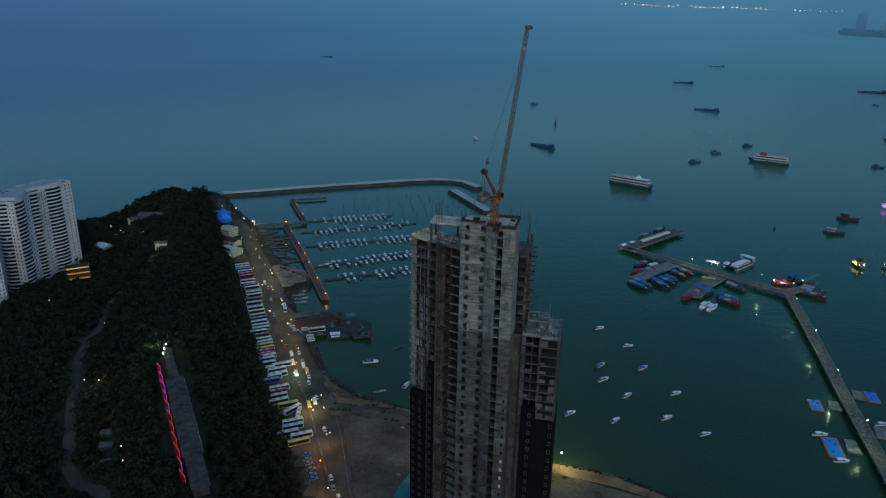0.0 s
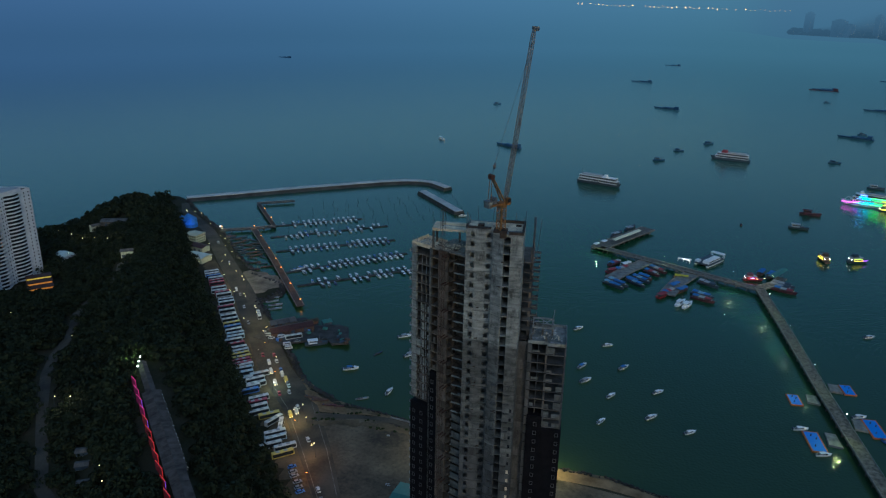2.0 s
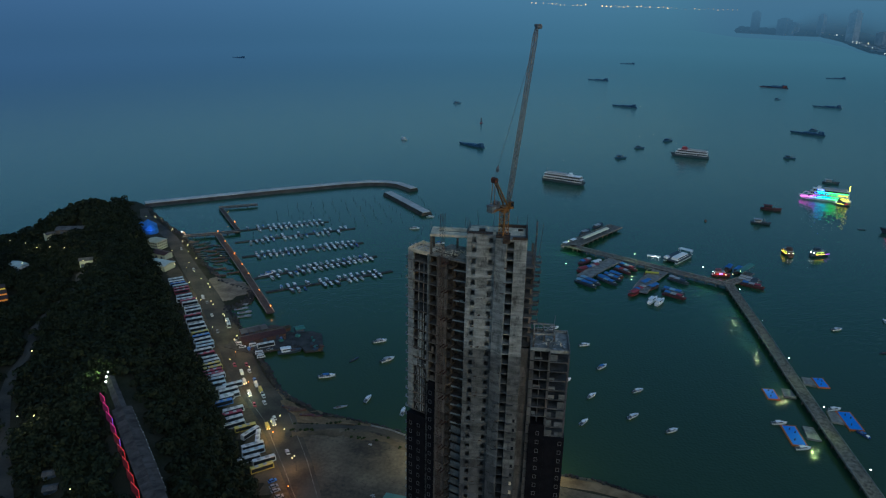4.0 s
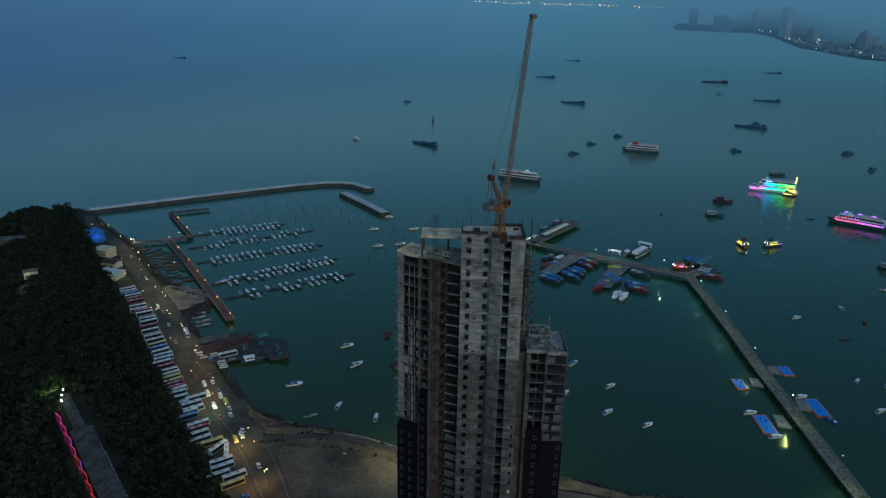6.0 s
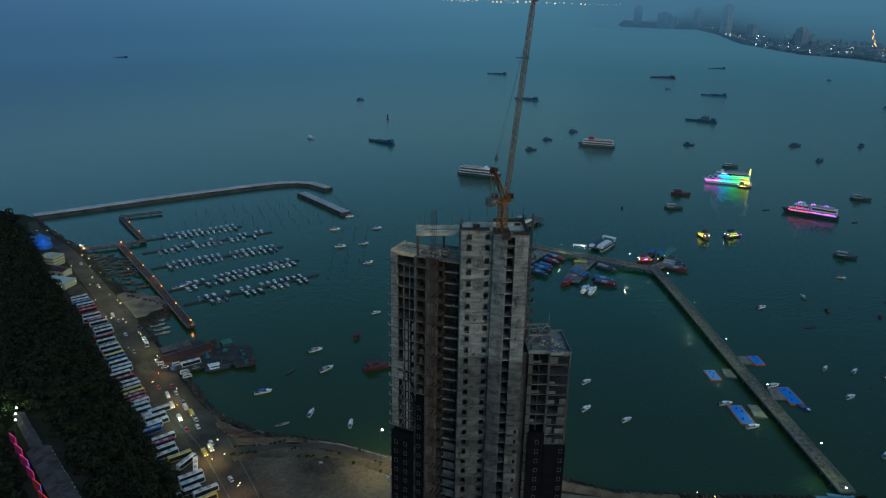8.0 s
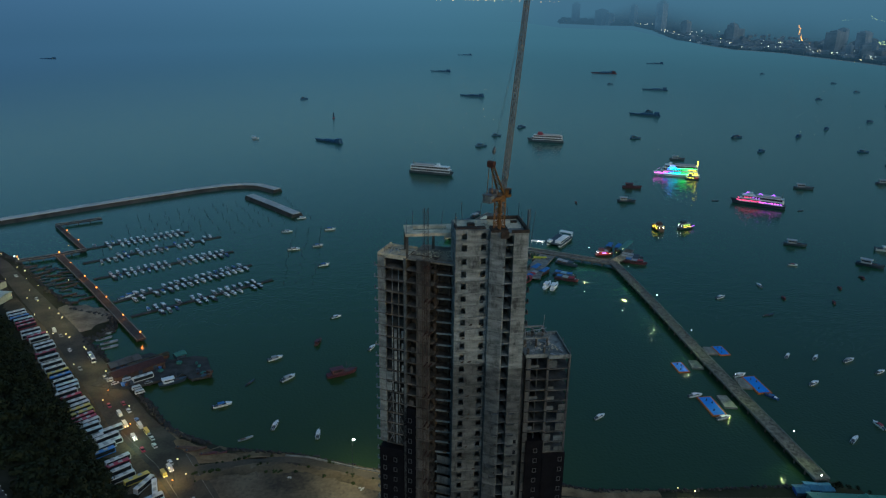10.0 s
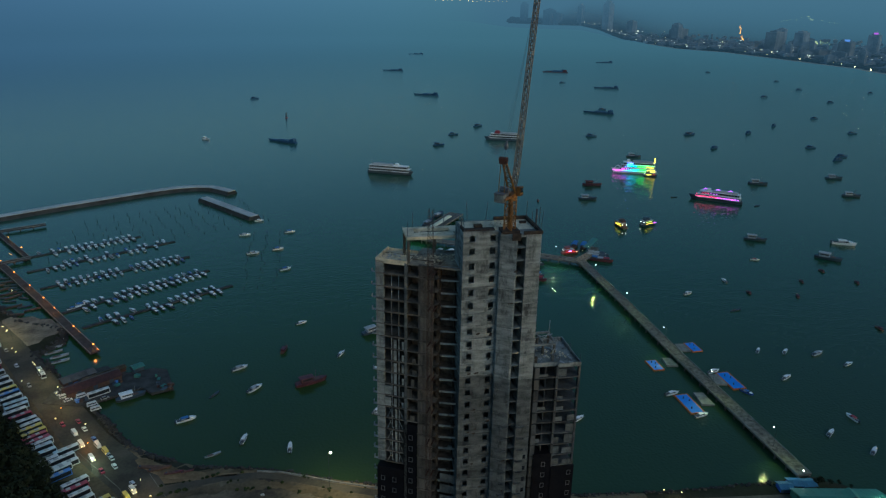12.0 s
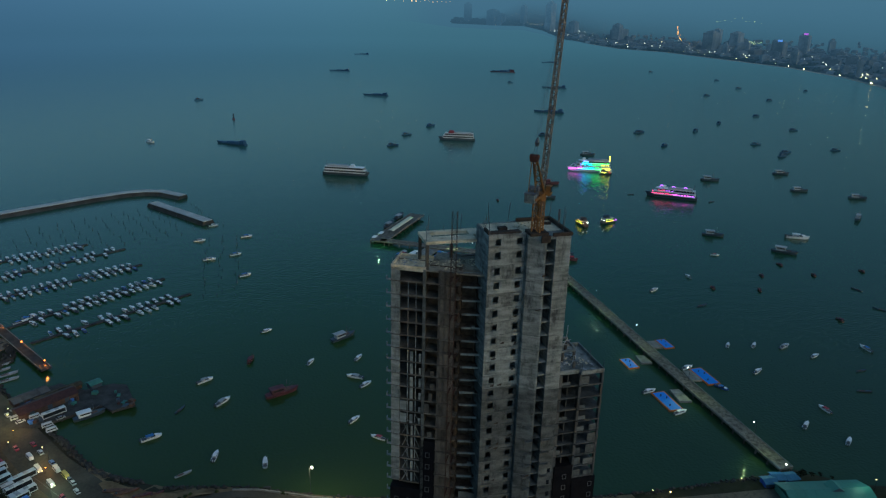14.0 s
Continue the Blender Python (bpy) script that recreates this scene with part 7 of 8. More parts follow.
# ---- white condominiums ----
def condominium(outline, base, top, label, pitch=2.9, bulge=2.2):
    """Stacked balconies that swell out between flush white wall strips with small windows."""
    c = root("condominium", Matrix(), label, "building")
    pts, solid = [], []
    for (ax, ay), (bx, by) in zip(outline, outline[1:] + outline[:1]):
        d = Vector((bx - ax, by - ay))
        s = Vector((d.y, -d.x)).normalized()
        bays = max(1, round(d.length / 18))
        for i in range(bays * 24):
            f = (i % 24) / 24
            out = bulge * math.sin(math.pi * f / 0.667) if f < 0.667 else 0.0
            pts.append((ax + d.x * i / (bays * 24) + s.x * out, ay + d.y * i / (bays * 24) + s.y * out))
            solid.append(f >= 0.66)
    mx, my = sum(p[0] for p in pts) / len(pts), sum(p[1] for p in pts) / len(pts)
    n = len(pts)

    def shrunk(v):
        return [(x + (mx - x) * v / math.hypot(x - mx, y - my), y + (my - y) * v / math.hypot(x - mx, y - my)) for x, y in pts]
    inner, deep, face = shrunk(0.3), shrunk(2.0), shrunk(-0.12)
    bm = bmesh.new()
    prism(bm, pts, 0, 0.22)
    for i in range(n):
        j = (i + 1) % n
        v = [bm.verts.new(q) for q in ((*pts[i], 0.22), (*pts[j], 0.22), (*pts[j], 1.15), (*pts[i], 1.15), (*inner[i], 0.22), (*inner[j], 0.22), (*inner[j], 1.15), (*inner[i], 1.15))]
        for f in ((0, 1, 2, 3), (3, 2, 6, 7), (5, 4, 7, 6)):
            bm.faces.new([v[q] for q in f])
    balcony = done("balcony_band", bm, WHITE)
    bm = bmesh.new()
    prism(bm, deep, 0.22, pitch)
    glazing = done("glazing", bm, DARK_GLASS)
    k = 0
    while base + pitch * (k + 1) < top:
        part("balcony_band", balcony, None, c).location = (0, 0, base + pitch * k)
        part("glazing", glazing, None, c).location = (0, 0, base + pitch * k)
        k += 1
    storeys, z = k, base + pitch * k
    win = bmesh.new()
    box(win, -0.45, 0.45, -0.08, 0.08, 0, 1.1)
    win = done("window", win, DARK_GLASS)
    lit = bmesh.new()
    box(lit, -0.8, 0.8, -0.08, 0.08, 0, 1.3)
    lit = done("lit_window", lit, glow("lit_window", (1.0, 0.45, 0.18), 0.10))
    shade = random.Random(len(outline))
    for i in range(n):
        if not solid[i] or (solid[i - 1] and i):
            continue
        run = [(i + q) % n for q in range(9)]
        bm = bmesh.new()
        prism(bm, [face[q] for q in run] + [deep[q] for q in run[::-1]], base, z)
        bmesh.ops.recalc_face_normals(bm, faces=bm.faces[:])
        part("wall_strip", bm, WHITE, c)
        a, b = Vector(face[run[0]]), Vector(face[run[-1]])
        turn = math.degrees(math.atan2(b.y - a.y, b.x - a.x))
        for w in (0.25, 0.75):
            m = a.lerp(b, w)
            for q in range(storeys):
                part("window", win, None, c).matrix_basis = pose(m.x, m.y, base + pitch * q + 1.1, 0, 0, turn)
        m = Vector(deep[(i - 6) % n])
        for q in range(storeys):
            if shade.random() < 0.04:
                part("lit_window", lit, None, c, "window lit warm from inside").matrix_basis = pose(m.x, m.y, base + pitch * q + 1.2, 0, 0, turn)
    part("balcony_band", balcony, None, c).matrix_basis = pose(0, 0, z) @ Matrix.Diagonal((1, 1, 1.5, 1))
    bm = bmesh.new()
    prism(bm, shrunk(0.8), z + 0.4, z + 0.55)
    part("roof_deck", bm, TIN_GREY, c, "grey roof terrace")
    bm = bmesh.new()
    prism(bm, shrunk(7.0), z + 0.55, z + 3.0)
    part("plant_room", bm, WHITE, c)
    bm = bmesh.new()
    prism(bm, shrunk(7.8), z + 3.0, z + 3.12)
    part("plant_room_roof", bm, TARP_GREY, c, "pale flat roof")
    return c


condominium([(-424, 494), (-448, 491), (-451, 455), (-436, 425), (-419, 428), (-427, 452), (-428, 470)], 10, 80, "white high-rise condominium with wavy balcony bands")
condominium([(-414, 402), (-440, 420), (-455, 396), (-430, 374)], 10, 60, "white condominium block with stacked balconies")

# ---- the wooded hill ----
HILL_ROAD = [(-352, 492), (-342, 474), (-337, 455), (-345, 441), (-341.5, 421), (-330, 400), (-319, 381), (-310, 354), (-298, 331), (-276, 299), (-250, 264), (-233, 241), (-220, 231), (-204, 226), (-184, 210)]


def over(x, y, up):
    return float(land(x, y)) + up


fine = []
for a, b in zip(HILL_ROAD, HILL_ROAD[1:]):
    fine += [Vector(a).lerp(Vector(b), k / 4) for k in range(4)]
solo("hill_road", strip(fine, 2.9, 0, lambda x, y: over(x, y, 0.5)), ASPHALT, "narrow dark road winding over the wooded hill", "road", "structure")


def foliage(name, c1, c2):
    m = mat(name, c1, c2, 0.85, 0.05, 0.5, 0.0)
    t = m.node_tree
    geo = t.nodes.new("ShaderNodeNewGeometry")
    hsv = t.nodes.new("ShaderNodeHueSaturation")
    val = t.nodes.new("ShaderNodeMapRange")
    val.inputs[3].default_value, val.inputs[4].default_value = 0.82, 1.18
    b = t.nodes["Principled BSDF"]
    src = b.inputs["Base Color"].links[0].from_socket
    t.links.new(geo.outputs["Random Per Island"], val.inputs[0])
    t.links.new(val.outputs[0], hsv.inputs["Value"])
    t.links.new(src, hsv.inputs["Color"])
    t.links.new(hsv.outputs[0], b.inputs["Base Color"])
    b.inputs["Specular IOR Level"].default_value = 0.2
    return m


FOLIAGE = foliage("hill_foliage", (0.0125, 0.0165, 0.0075), (0.024, 0.032, 0.0135))
npr = np.random.RandomState(5)


def crown_leaves(centre, radius, height, count, leaf):
    """Leaf sprays over several lobes of one crown: corner points of quads."""
    lobes = npr.normal(0, 0.42, (6, 3)) * (radius, radius, height * 0.3)
    pick = npr.randint(0, 6, count)
    d = npr.normal(0, 1, (count, 3))
    d /= np.linalg.norm(d, axis=1)[:, None]
    d[:, 2] = np.abs(d[:, 2]) * 1.1 - 0.25
    p = centre + lobes[pick] + d * (radius * 0.6, radius * 0.6, height * 0.36)
    a = npr.normal(0, 1, (count, 3))
    a = np.cross(d, a)
    a /= np.linalg.norm(a, axis=1)[:, None] + 1e-6
    b = np.cross(d, a) + npr.normal(0, 0.35, (count, 3))
    s = leaf * npr.uniform(0.5, 1.2, (count, 1))
    return np.stack([p - a * s - b * s, p + a * s - b * s * 0.8, p + a * s * 0.8 + b * s, p - a * s * 0.9 + b * s * 0.9], 1)


def near_line(x, y, line, gap):
    for (ax, ay), (bx, by) in zip(line, line[1:]):
        dx, dy = bx - ax, by - ay
        k = min(1, max(0, ((x - ax) * dx + (y - ay) * dy) / (dx * dx + dy * dy)))
        if (x - ax - k * dx) ** 2 + (y - ay - k * dy) ** 2 < gap * gap:
            return True
    return False


TERRACE = [(-224, 322), (-147, 217)]
LETTERS = [(-227, 308), (-157, 220)]
CLEAR = [(-418, 588, 13), (-432, 532, 10), (-438, 585, 6), (-351, 500, 6), (-437, 460, 28), (-434, 398, 28), (-227, 263, 5.5), (-221, 254, 5.5), (-212, 242, 5.5), (-406, 466, 20), (-394, 452, 10)]
quads = []
e_step = 6.4
for i in range(int(260 / e_step)):
    for j in range(int(760 / e_step)):
        e, s = 14 + e_step * (i + rng.uniform(-0.4, 0.4)), -22 + e_step * (j + rng.uniform(-0.4, 0.4))
        x, y = -436 - 0.828 * e + 0.56 * s, 737 - 0.56 * e - 0.828 * s
        d = float(inland(np.array(x), np.array(y)))
        if d < 6 or near_line(x, y, HILL_ROAD, 5.6) or near_line(x, y, TERRACE, 8.5) or near_line(x, y, LETTERS, 4.0):
            continue
        if any((x - a) ** 2 + (y - b) ** 2 < r * r for a, b, r in CLEAR):
            continue
        low = near_line(x, y, TERRACE, 18) or near_line(x, y, HILL_ROAD, 13)
        h = rng.uniform(4.5, 6.0) if low else rng.uniform(6.5, 9.5)
        r = rng.uniform(4.0, 5.4)
        far = s < 120
        quads.append(crown_leaves(np.array((x, y, float(land(x, y)) + h * 0.55)), r, h, 85 if far else 190, 0.9 if far else 0.62))
pts = np.concatenate(quads).reshape(-1, 3)
me = bpy.data.meshes.new("forest")
n = len(pts) // 4
me.vertices.add(n * 4)
me.vertices.foreach_set("co", pts.ravel())
me.loops.add(n * 4)
me.loops.foreach_set("vertex_index", np.arange(n * 4))
me.polygons.add(n)
me.polygons.foreach_set("loop_start", np.arange(n) * 4)
me.polygons.foreach_set("loop_total", np.full(n, 4))
me.update(calc_edges=True)
me.materials.append(FOLIAGE)
tagged(new("forest", me), "dense dark green tropical forest covering the hill", "forest", kind="stuff")


def tree(seed):
    """A broad tropical tree: trunk, limbs and a loose crown."""
    def build():
        r = random.Random(seed)
        t = root("tree", Matrix(), "dark broad-crowned tree beside the coach park", "tree", "trees along the slope")
        bm = bmesh.new()
        tube(bm, (0, 0, 0), (0.2, 0.1, 4.0), 0.35, 0.22, 7)
        part("trunk", bm, BARK, t)
        for k in range(4):
            a = 1.57 * k + r.uniform(-0.5, 0.5)
            bm = bmesh.new()
            tube(bm, (0.2, 0.1, 3.6), (2.6 * math.cos(a), 2.6 * math.sin(a), 6.4 + r.uniform(-0.6, 0.8)), 0.16, 0.06, 5)
            part("limb", bm, BARK, t)
        q = crown_leaves(np.array((0, 0, 7.0)), 4.2, 6.0, 220, 0.62).reshape(-1, 3)
        me = bpy.data.meshes.new("crown")
        me.from_pydata(q.tolist(), [], [tuple(range(4 * i, 4 * i + 4)) for i in range(len(q) // 4)])
        me.materials.append(FOLIAGE)
        part("crown", me, None, t)
        return t
    return build


edge = []
for k in range(66):
    s = 60 + 9.2 * k + rng.uniform(-2, 2)
    e = rng.uniform(10.0, 13.0)
    x, y = -436 - 0.828 * e + 0.56 * s, 737 - 0.56 * e - 0.828 * s
    edge.append(pose(x, y, float(land(x, y)), 0, 0, rng.uniform(0, 360)) @ Matrix.Scale(rng.uniform(0.7, 1.1), 4))
for k in range(3):
    fleet(tree(k), edge[k::3])
fleet(tree(9), [pose(x, y, 2.0, 0, 0, rng.uniform(0, 360)) @ Matrix.Scale(rng.uniform(0.38, 0.6), 4) for x, y in ((158, 297), (161, 298), (164, 297), (168, 296), (172, 293), (-5, 309))])

# terrace roofs and the sign on the hill
EDGE_LAMP = glow("edge_lamp_glow", (0.9, 0.95, 1.0), 0.55)
axis = Vector((83.3, -105.6)).normalized()
turn = math.degrees(math.atan2(axis.y, axis.x))
for along, long, wide in ((9, 18, 3.3), (27, 18, 3.6), (48.3, 24.6, 7.6), (72.9, 24.6, 7.9), (97.5, 24.6, 7.7), (122.1, 24.6, 6.2)):
    p = Vector((-230.8, 323)) + axis * along
    b = shed(pose(p.x, p.y, 33.5 + 0.012 * along, 0, 0, turn), long, wide, 4.6, 0.9, TIN_BROWN, OLD_CONCRETE, "weathered brown roof of a long hillside terrace", "terrace_building")
    if wide > 7:
        for k in range(7):
            bm = bmesh.new()
            ball(bm, (-long / 2 + 1.5 + 3.6 * k, wide / 2 + 0.75, 4.75), 0.13, 6)
            part("edge_lamp", bm, EDGE_LAMP, b, "tiny pale lamp along the eaves")
line = Vector((70, -88))
turn = math.degrees(math.atan2(line.y, line.x))
letters = root("illuminated_sign", Matrix(), "row of tall sign letters edged in red and pink light", "sign")
for k in range(11):
    p = Vector((-227, 308)) + line * (k + 0.5) / 11
    m = pose(p.x, p.y, 35.0, 0, 0, turn + 12)
    w = 2.8 + (k % 3) * 0.45
    bm = bmesh.new()
    box(bm, -w, w, -0.25, 0.25, 0, 4.4)
    back = part("letter_panel", bm, SIGN_FACE if k > 3 else SIGN_PINK, letters, "letter face, the neon's red light put in as dim glow")
    back.matrix_basis = m
    mt = NEON_PINK if k < 4 else NEON_RED
    for nm, q in (("tube", ((-w, 0, 4.55), (w, 0, 4.55))), ("tube", ((w, 0, 0.2), (w, 0, 4.5)))):
        bm = bmesh.new()
        tube(bm, *q, 0.10, n=5)
        part("neon_tube", bm, mt if rng.random() < 0.8 else NEON_VIOLET, back, "glowing neon tube")
fleet(lamp_post(7.0, LAMP_WHITE, "floodlight beside the hillside sign", "hill lamps", 0.5, 0.42), [pose(-231, 322, 35, 0, 0, 0), pose(-229, 317, 35, 0, 0, 0), pose(-226.5, 312, 35, 0, 0, 0)])
point_light("hill_light", -236, 324, 42, 2500, (0.65, 1.0, 0.35), 0.5)
HILL_LAMPS = [(-470, 574), (-453, 570), (-435, 560), (-418, 553), (-394, 537), (-369, 391), (-304, 363), (-256, 295), (-265, 295), (-425, 526), (-347, 489), (-203, 241), (-195, 231)]
fleet(lamp_post(7.0, LAMP_WARM, "small lamp among the hillside trees", "hill lamps", 0.8, 0.24), [pose(x, y, over(x, y, 0) + 2.5, 0, 0, 40) for x, y in HILL_LAMPS])
for x, y in ((-435, 560), (-394, 536), (-256, 294), (-347, 489)):
    point_light("hill_light", x, y, over(x, y, 11), 1200, (1.0, 0.85, 0.5), 0.4)
shed(pose(-418, 588, over(-418, 588, 0), 0, 0, 15), 24, 11, 4.0, 1.2, TIN_GREY, OLD_CONCRETE, "wide grey-roofed hall in the trees on the hill", "hill_hall")
shed(pose(-432, 532, over(-432, 532, 1), 0, 0, -20), 14, 10, 5.0, 1.6, TIN_WHITE, WHITE, "pale-roofed house among the hillside trees", "hill_house")
shed(pose(-438, 585, over(-438, 585, 1), 0, 0, 60), 8, 6, 7.5, 1.0, TIN_GREY, PLASTER, "small grey-roofed house among the hillside trees", "hill_house")
shed(pose(-351, 500, over(-351, 500, 1), 0, 0, 30), 9, 6, 5.5, 1.0, TIN_GREY, PLASTER, "small grey-roofed house at the bend of the hill road", "hill_house")
for x, y in ((-227, 263), (-221, 254), (-212, 242)):
    shed(pose(x, y, over(x, y, 0), 0, 0, 25), 5.2, 3.4, 2.4, 0.5, TIN_GREY, PLASTER, "small pale-roofed hut in the forest", "hut", "hut")
deck = root("lit_terrace", pose(-406, 466, over(-406, 466, 1.5), 0, 0, 41), "terraced restaurant edged with orange light beside the condominium", "terrace")
for k, mt in enumerate((LAMP_ORANGE, LAMP_ORANGE, NEON_YELLOW)):
    bm = bmesh.new()
    box(bm, -9, 9, -13 + 9 * k, -5 + 9 * k, 0, 3.0 + 1.2 * k)
    part("step_roof", bm, TIN_RED, deck)
    bm = bmesh.new()
    box(bm, -8.5, 8.5, -13.3 + 9 * k, -13.05 + 9 * k, 1.6 + 1.2 * k, 2.6 + 1.2 * k)
    part("light_strip", bm, glow("terrace_glow", (1.0, 0.34, 0.05) if k < 2 else (0.9, 0.6, 0.08), 0.3), deck, "glowing orange light strip")

# ---- the town across the bay ----
TOWN = [(1148, 4331), (1396, 4240), (1539, 4190), (1620, 4085), (1650, 3900), (1635, 3500), (1618, 3152), (1731, 2956), (1749, 2692), (1783, 2245), (1724, 1926), (1632, 1692), (1480, 1400), (1300, 1150)]
verts, faces = [], []
m_rows = 14
for x, y in TOWN:
    r0, a = math.hypot(x, y), math.atan2(y, x)
    deep = min(4872 - r0, 25 + 700 * max(0.0, (x - 1140) / 500) ** 2 + (4000 if y < 3950 else 0))
    for k in range(m_rows):
        r = r0 + deep * (k / (m_rows - 1)) ** 1.3
        verts.append((r * math.cos(a), r * math.sin(a), far_height(r) + (0.3 if k == 0 else 4.0)))
for i in range(len(TOWN) - 1):
    for k in range(m_rows - 1):
        o = i * m_rows + k
        faces.append((o, o + m_rows, o + m_rows + 1, o + 1))
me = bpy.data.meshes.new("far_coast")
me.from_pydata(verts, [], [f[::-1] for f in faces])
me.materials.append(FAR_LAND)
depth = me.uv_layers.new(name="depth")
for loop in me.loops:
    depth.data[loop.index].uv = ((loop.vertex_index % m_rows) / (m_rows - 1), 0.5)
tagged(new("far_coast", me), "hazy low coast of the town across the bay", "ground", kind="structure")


FAR_SAND = mat("distant_sand", (0.30, 0.29, 0.24), (0.44, 0.42, 0.33), 0.9, 0.02, 0.2, 0.0)
solo("far_beach", strip([(x - 6, y) for x, y in TOWN[5:]], 12, 3.0), FAR_SAND, "pale strip of sand along the far shore", "beach", "structure")


def veil_material():
    """Glowing sheet standing in for haze between the bay and the town: denser towards its top and its far end."""
    m = bpy.data.materials.new("shore_haze")
    m.use_nodes = True
    t = m.node_tree
    t.nodes.clear()
    uv = t.nodes.new("ShaderNodeUVMap")
    uv.uv_map = "veil"
    sep = t.nodes.new("ShaderNodeSeparateXYZ")
    t.links.new(uv.outputs[0], sep.inputs[0])
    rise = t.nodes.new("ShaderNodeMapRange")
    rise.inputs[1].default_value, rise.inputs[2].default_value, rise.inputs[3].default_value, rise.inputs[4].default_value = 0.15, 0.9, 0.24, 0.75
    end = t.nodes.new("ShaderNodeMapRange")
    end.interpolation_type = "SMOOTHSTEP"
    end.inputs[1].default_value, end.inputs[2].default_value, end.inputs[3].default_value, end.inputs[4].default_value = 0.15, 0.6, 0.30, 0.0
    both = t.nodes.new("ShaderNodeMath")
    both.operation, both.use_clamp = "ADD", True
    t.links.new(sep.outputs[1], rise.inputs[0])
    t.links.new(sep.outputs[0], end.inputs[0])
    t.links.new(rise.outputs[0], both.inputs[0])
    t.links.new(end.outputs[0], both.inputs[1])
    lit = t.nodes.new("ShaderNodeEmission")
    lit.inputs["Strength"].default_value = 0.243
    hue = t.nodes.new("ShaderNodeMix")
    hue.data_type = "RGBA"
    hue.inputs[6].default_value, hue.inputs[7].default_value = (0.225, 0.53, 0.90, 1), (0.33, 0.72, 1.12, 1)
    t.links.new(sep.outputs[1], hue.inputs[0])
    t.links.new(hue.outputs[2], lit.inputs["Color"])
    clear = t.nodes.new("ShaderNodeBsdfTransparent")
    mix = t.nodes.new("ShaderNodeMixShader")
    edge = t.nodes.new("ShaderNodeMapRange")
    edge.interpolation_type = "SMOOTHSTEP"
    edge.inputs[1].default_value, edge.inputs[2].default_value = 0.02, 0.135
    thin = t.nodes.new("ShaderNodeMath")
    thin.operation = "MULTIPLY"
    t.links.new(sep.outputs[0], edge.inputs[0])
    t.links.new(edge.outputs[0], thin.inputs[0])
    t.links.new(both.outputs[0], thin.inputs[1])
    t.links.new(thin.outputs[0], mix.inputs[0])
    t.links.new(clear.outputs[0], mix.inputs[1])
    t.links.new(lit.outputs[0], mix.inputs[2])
    out = t.nodes.new("ShaderNodeOutputMaterial")
    t.links.new(mix.outputs[0], out.inputs["Surface"])
    return m


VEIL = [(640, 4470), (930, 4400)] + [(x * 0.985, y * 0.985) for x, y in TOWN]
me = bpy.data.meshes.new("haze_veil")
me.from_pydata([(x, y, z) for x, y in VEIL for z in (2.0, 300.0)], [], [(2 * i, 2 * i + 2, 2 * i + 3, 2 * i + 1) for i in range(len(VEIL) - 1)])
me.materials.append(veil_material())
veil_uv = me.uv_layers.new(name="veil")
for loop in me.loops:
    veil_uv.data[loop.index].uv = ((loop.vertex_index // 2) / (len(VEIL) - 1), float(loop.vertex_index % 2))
tagged(new("backdrop_haze", me), "glowing sheet for thin blue haze before the far shore", "sky", kind="structure")


def town_block(w, d, h, steps):
    bm = bmesh.new()
    box(bm, -w / 2, w / 2, -d / 2, d / 2, 0, h)
    n = max(2, int(h / 9))
    for k in range(1, n):
        box(bm, -w / 2 - 0.8, w / 2 + 0.8, -d / 2 - 0.8, d / 2 + 0.8, h * k / n - 0.8, h * k / n + 0.8)
    z = h
    for s in range(steps):
        box(bm, -w * (0.3 - 0.1 * s), w * (0.3 - 0.1 * s), -d * 0.3, d * 0.3, z, z + h * 0.09)
        z += h * 0.09
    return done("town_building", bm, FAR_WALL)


def town_shaft(w, d, h):
    """One stepped high-rise shell: shaft, narrower top and plant room as a single turned outline."""
    bm = bmesh.new()
    rows = []
    for k, z in ((1, 0), (1, h * 0.9), (0.62, h * 0.9), (0.62, h * 0.97), (0.25, h * 0.97), (0.25, h)):
        rows.append([bm.verts.new((a * w / 2 * k, b * d / 2 * k, z)) for a, b in ((-1, -1), (1, -1), (1, 1), (-1, 1))])
    for a, b in zip(rows, rows[1:]):
        for i in range(4):
            bm.faces.new((a[i], a[(i + 1) % 4], b[(i + 1) % 4], b[i]))
    bm.faces.new(rows[-1])
    return done("town_tower", bm, FAR_WALL)


low_blocks = [town_block(44, 26, 10, 0), town_block(30, 30, 15, 1), town_block(70, 34, 12, 1), town_block(36, 20, 26, 1), town_block(26, 26, 44, 2)]
T_GROUP = "buildings of the town across the bay"
coast_r = [(math.atan2(y, x), math.hypot(x, y)) for x, y in TOWN][::-1]
for k in range(330):
    a = rng.uniform(coast_r[0][0] + 0.03, coast_r[-4][0] - 0.01)
    r0 = float(np.interp(a, [c[0] for c in coast_r], [c[1] for c in coast_r]))
    r = r0 + 35 + min(4450 - r0, 1300) * rng.random() ** 1.4
    if r > 4230:
        continue
    me = rng.choices(low_blocks, (30, 25, 18, 14, 7))[0]
    ob = tagged(new("town_building", me), "distant pale town building seen through evening haze", "building", T_GROUP)
    ob.matrix_basis = pose(r * math.cos(a), r * math.sin(a), far_height(r) + 2, 0, 0, math.degrees(a) + rng.choice((0, 15, 90, 70))) @ Matrix.Diagonal((rng.uniform(0.6, 1.5), rng.uniform(0.7, 1.3), rng.uniform(0.5, 1.3), 1))
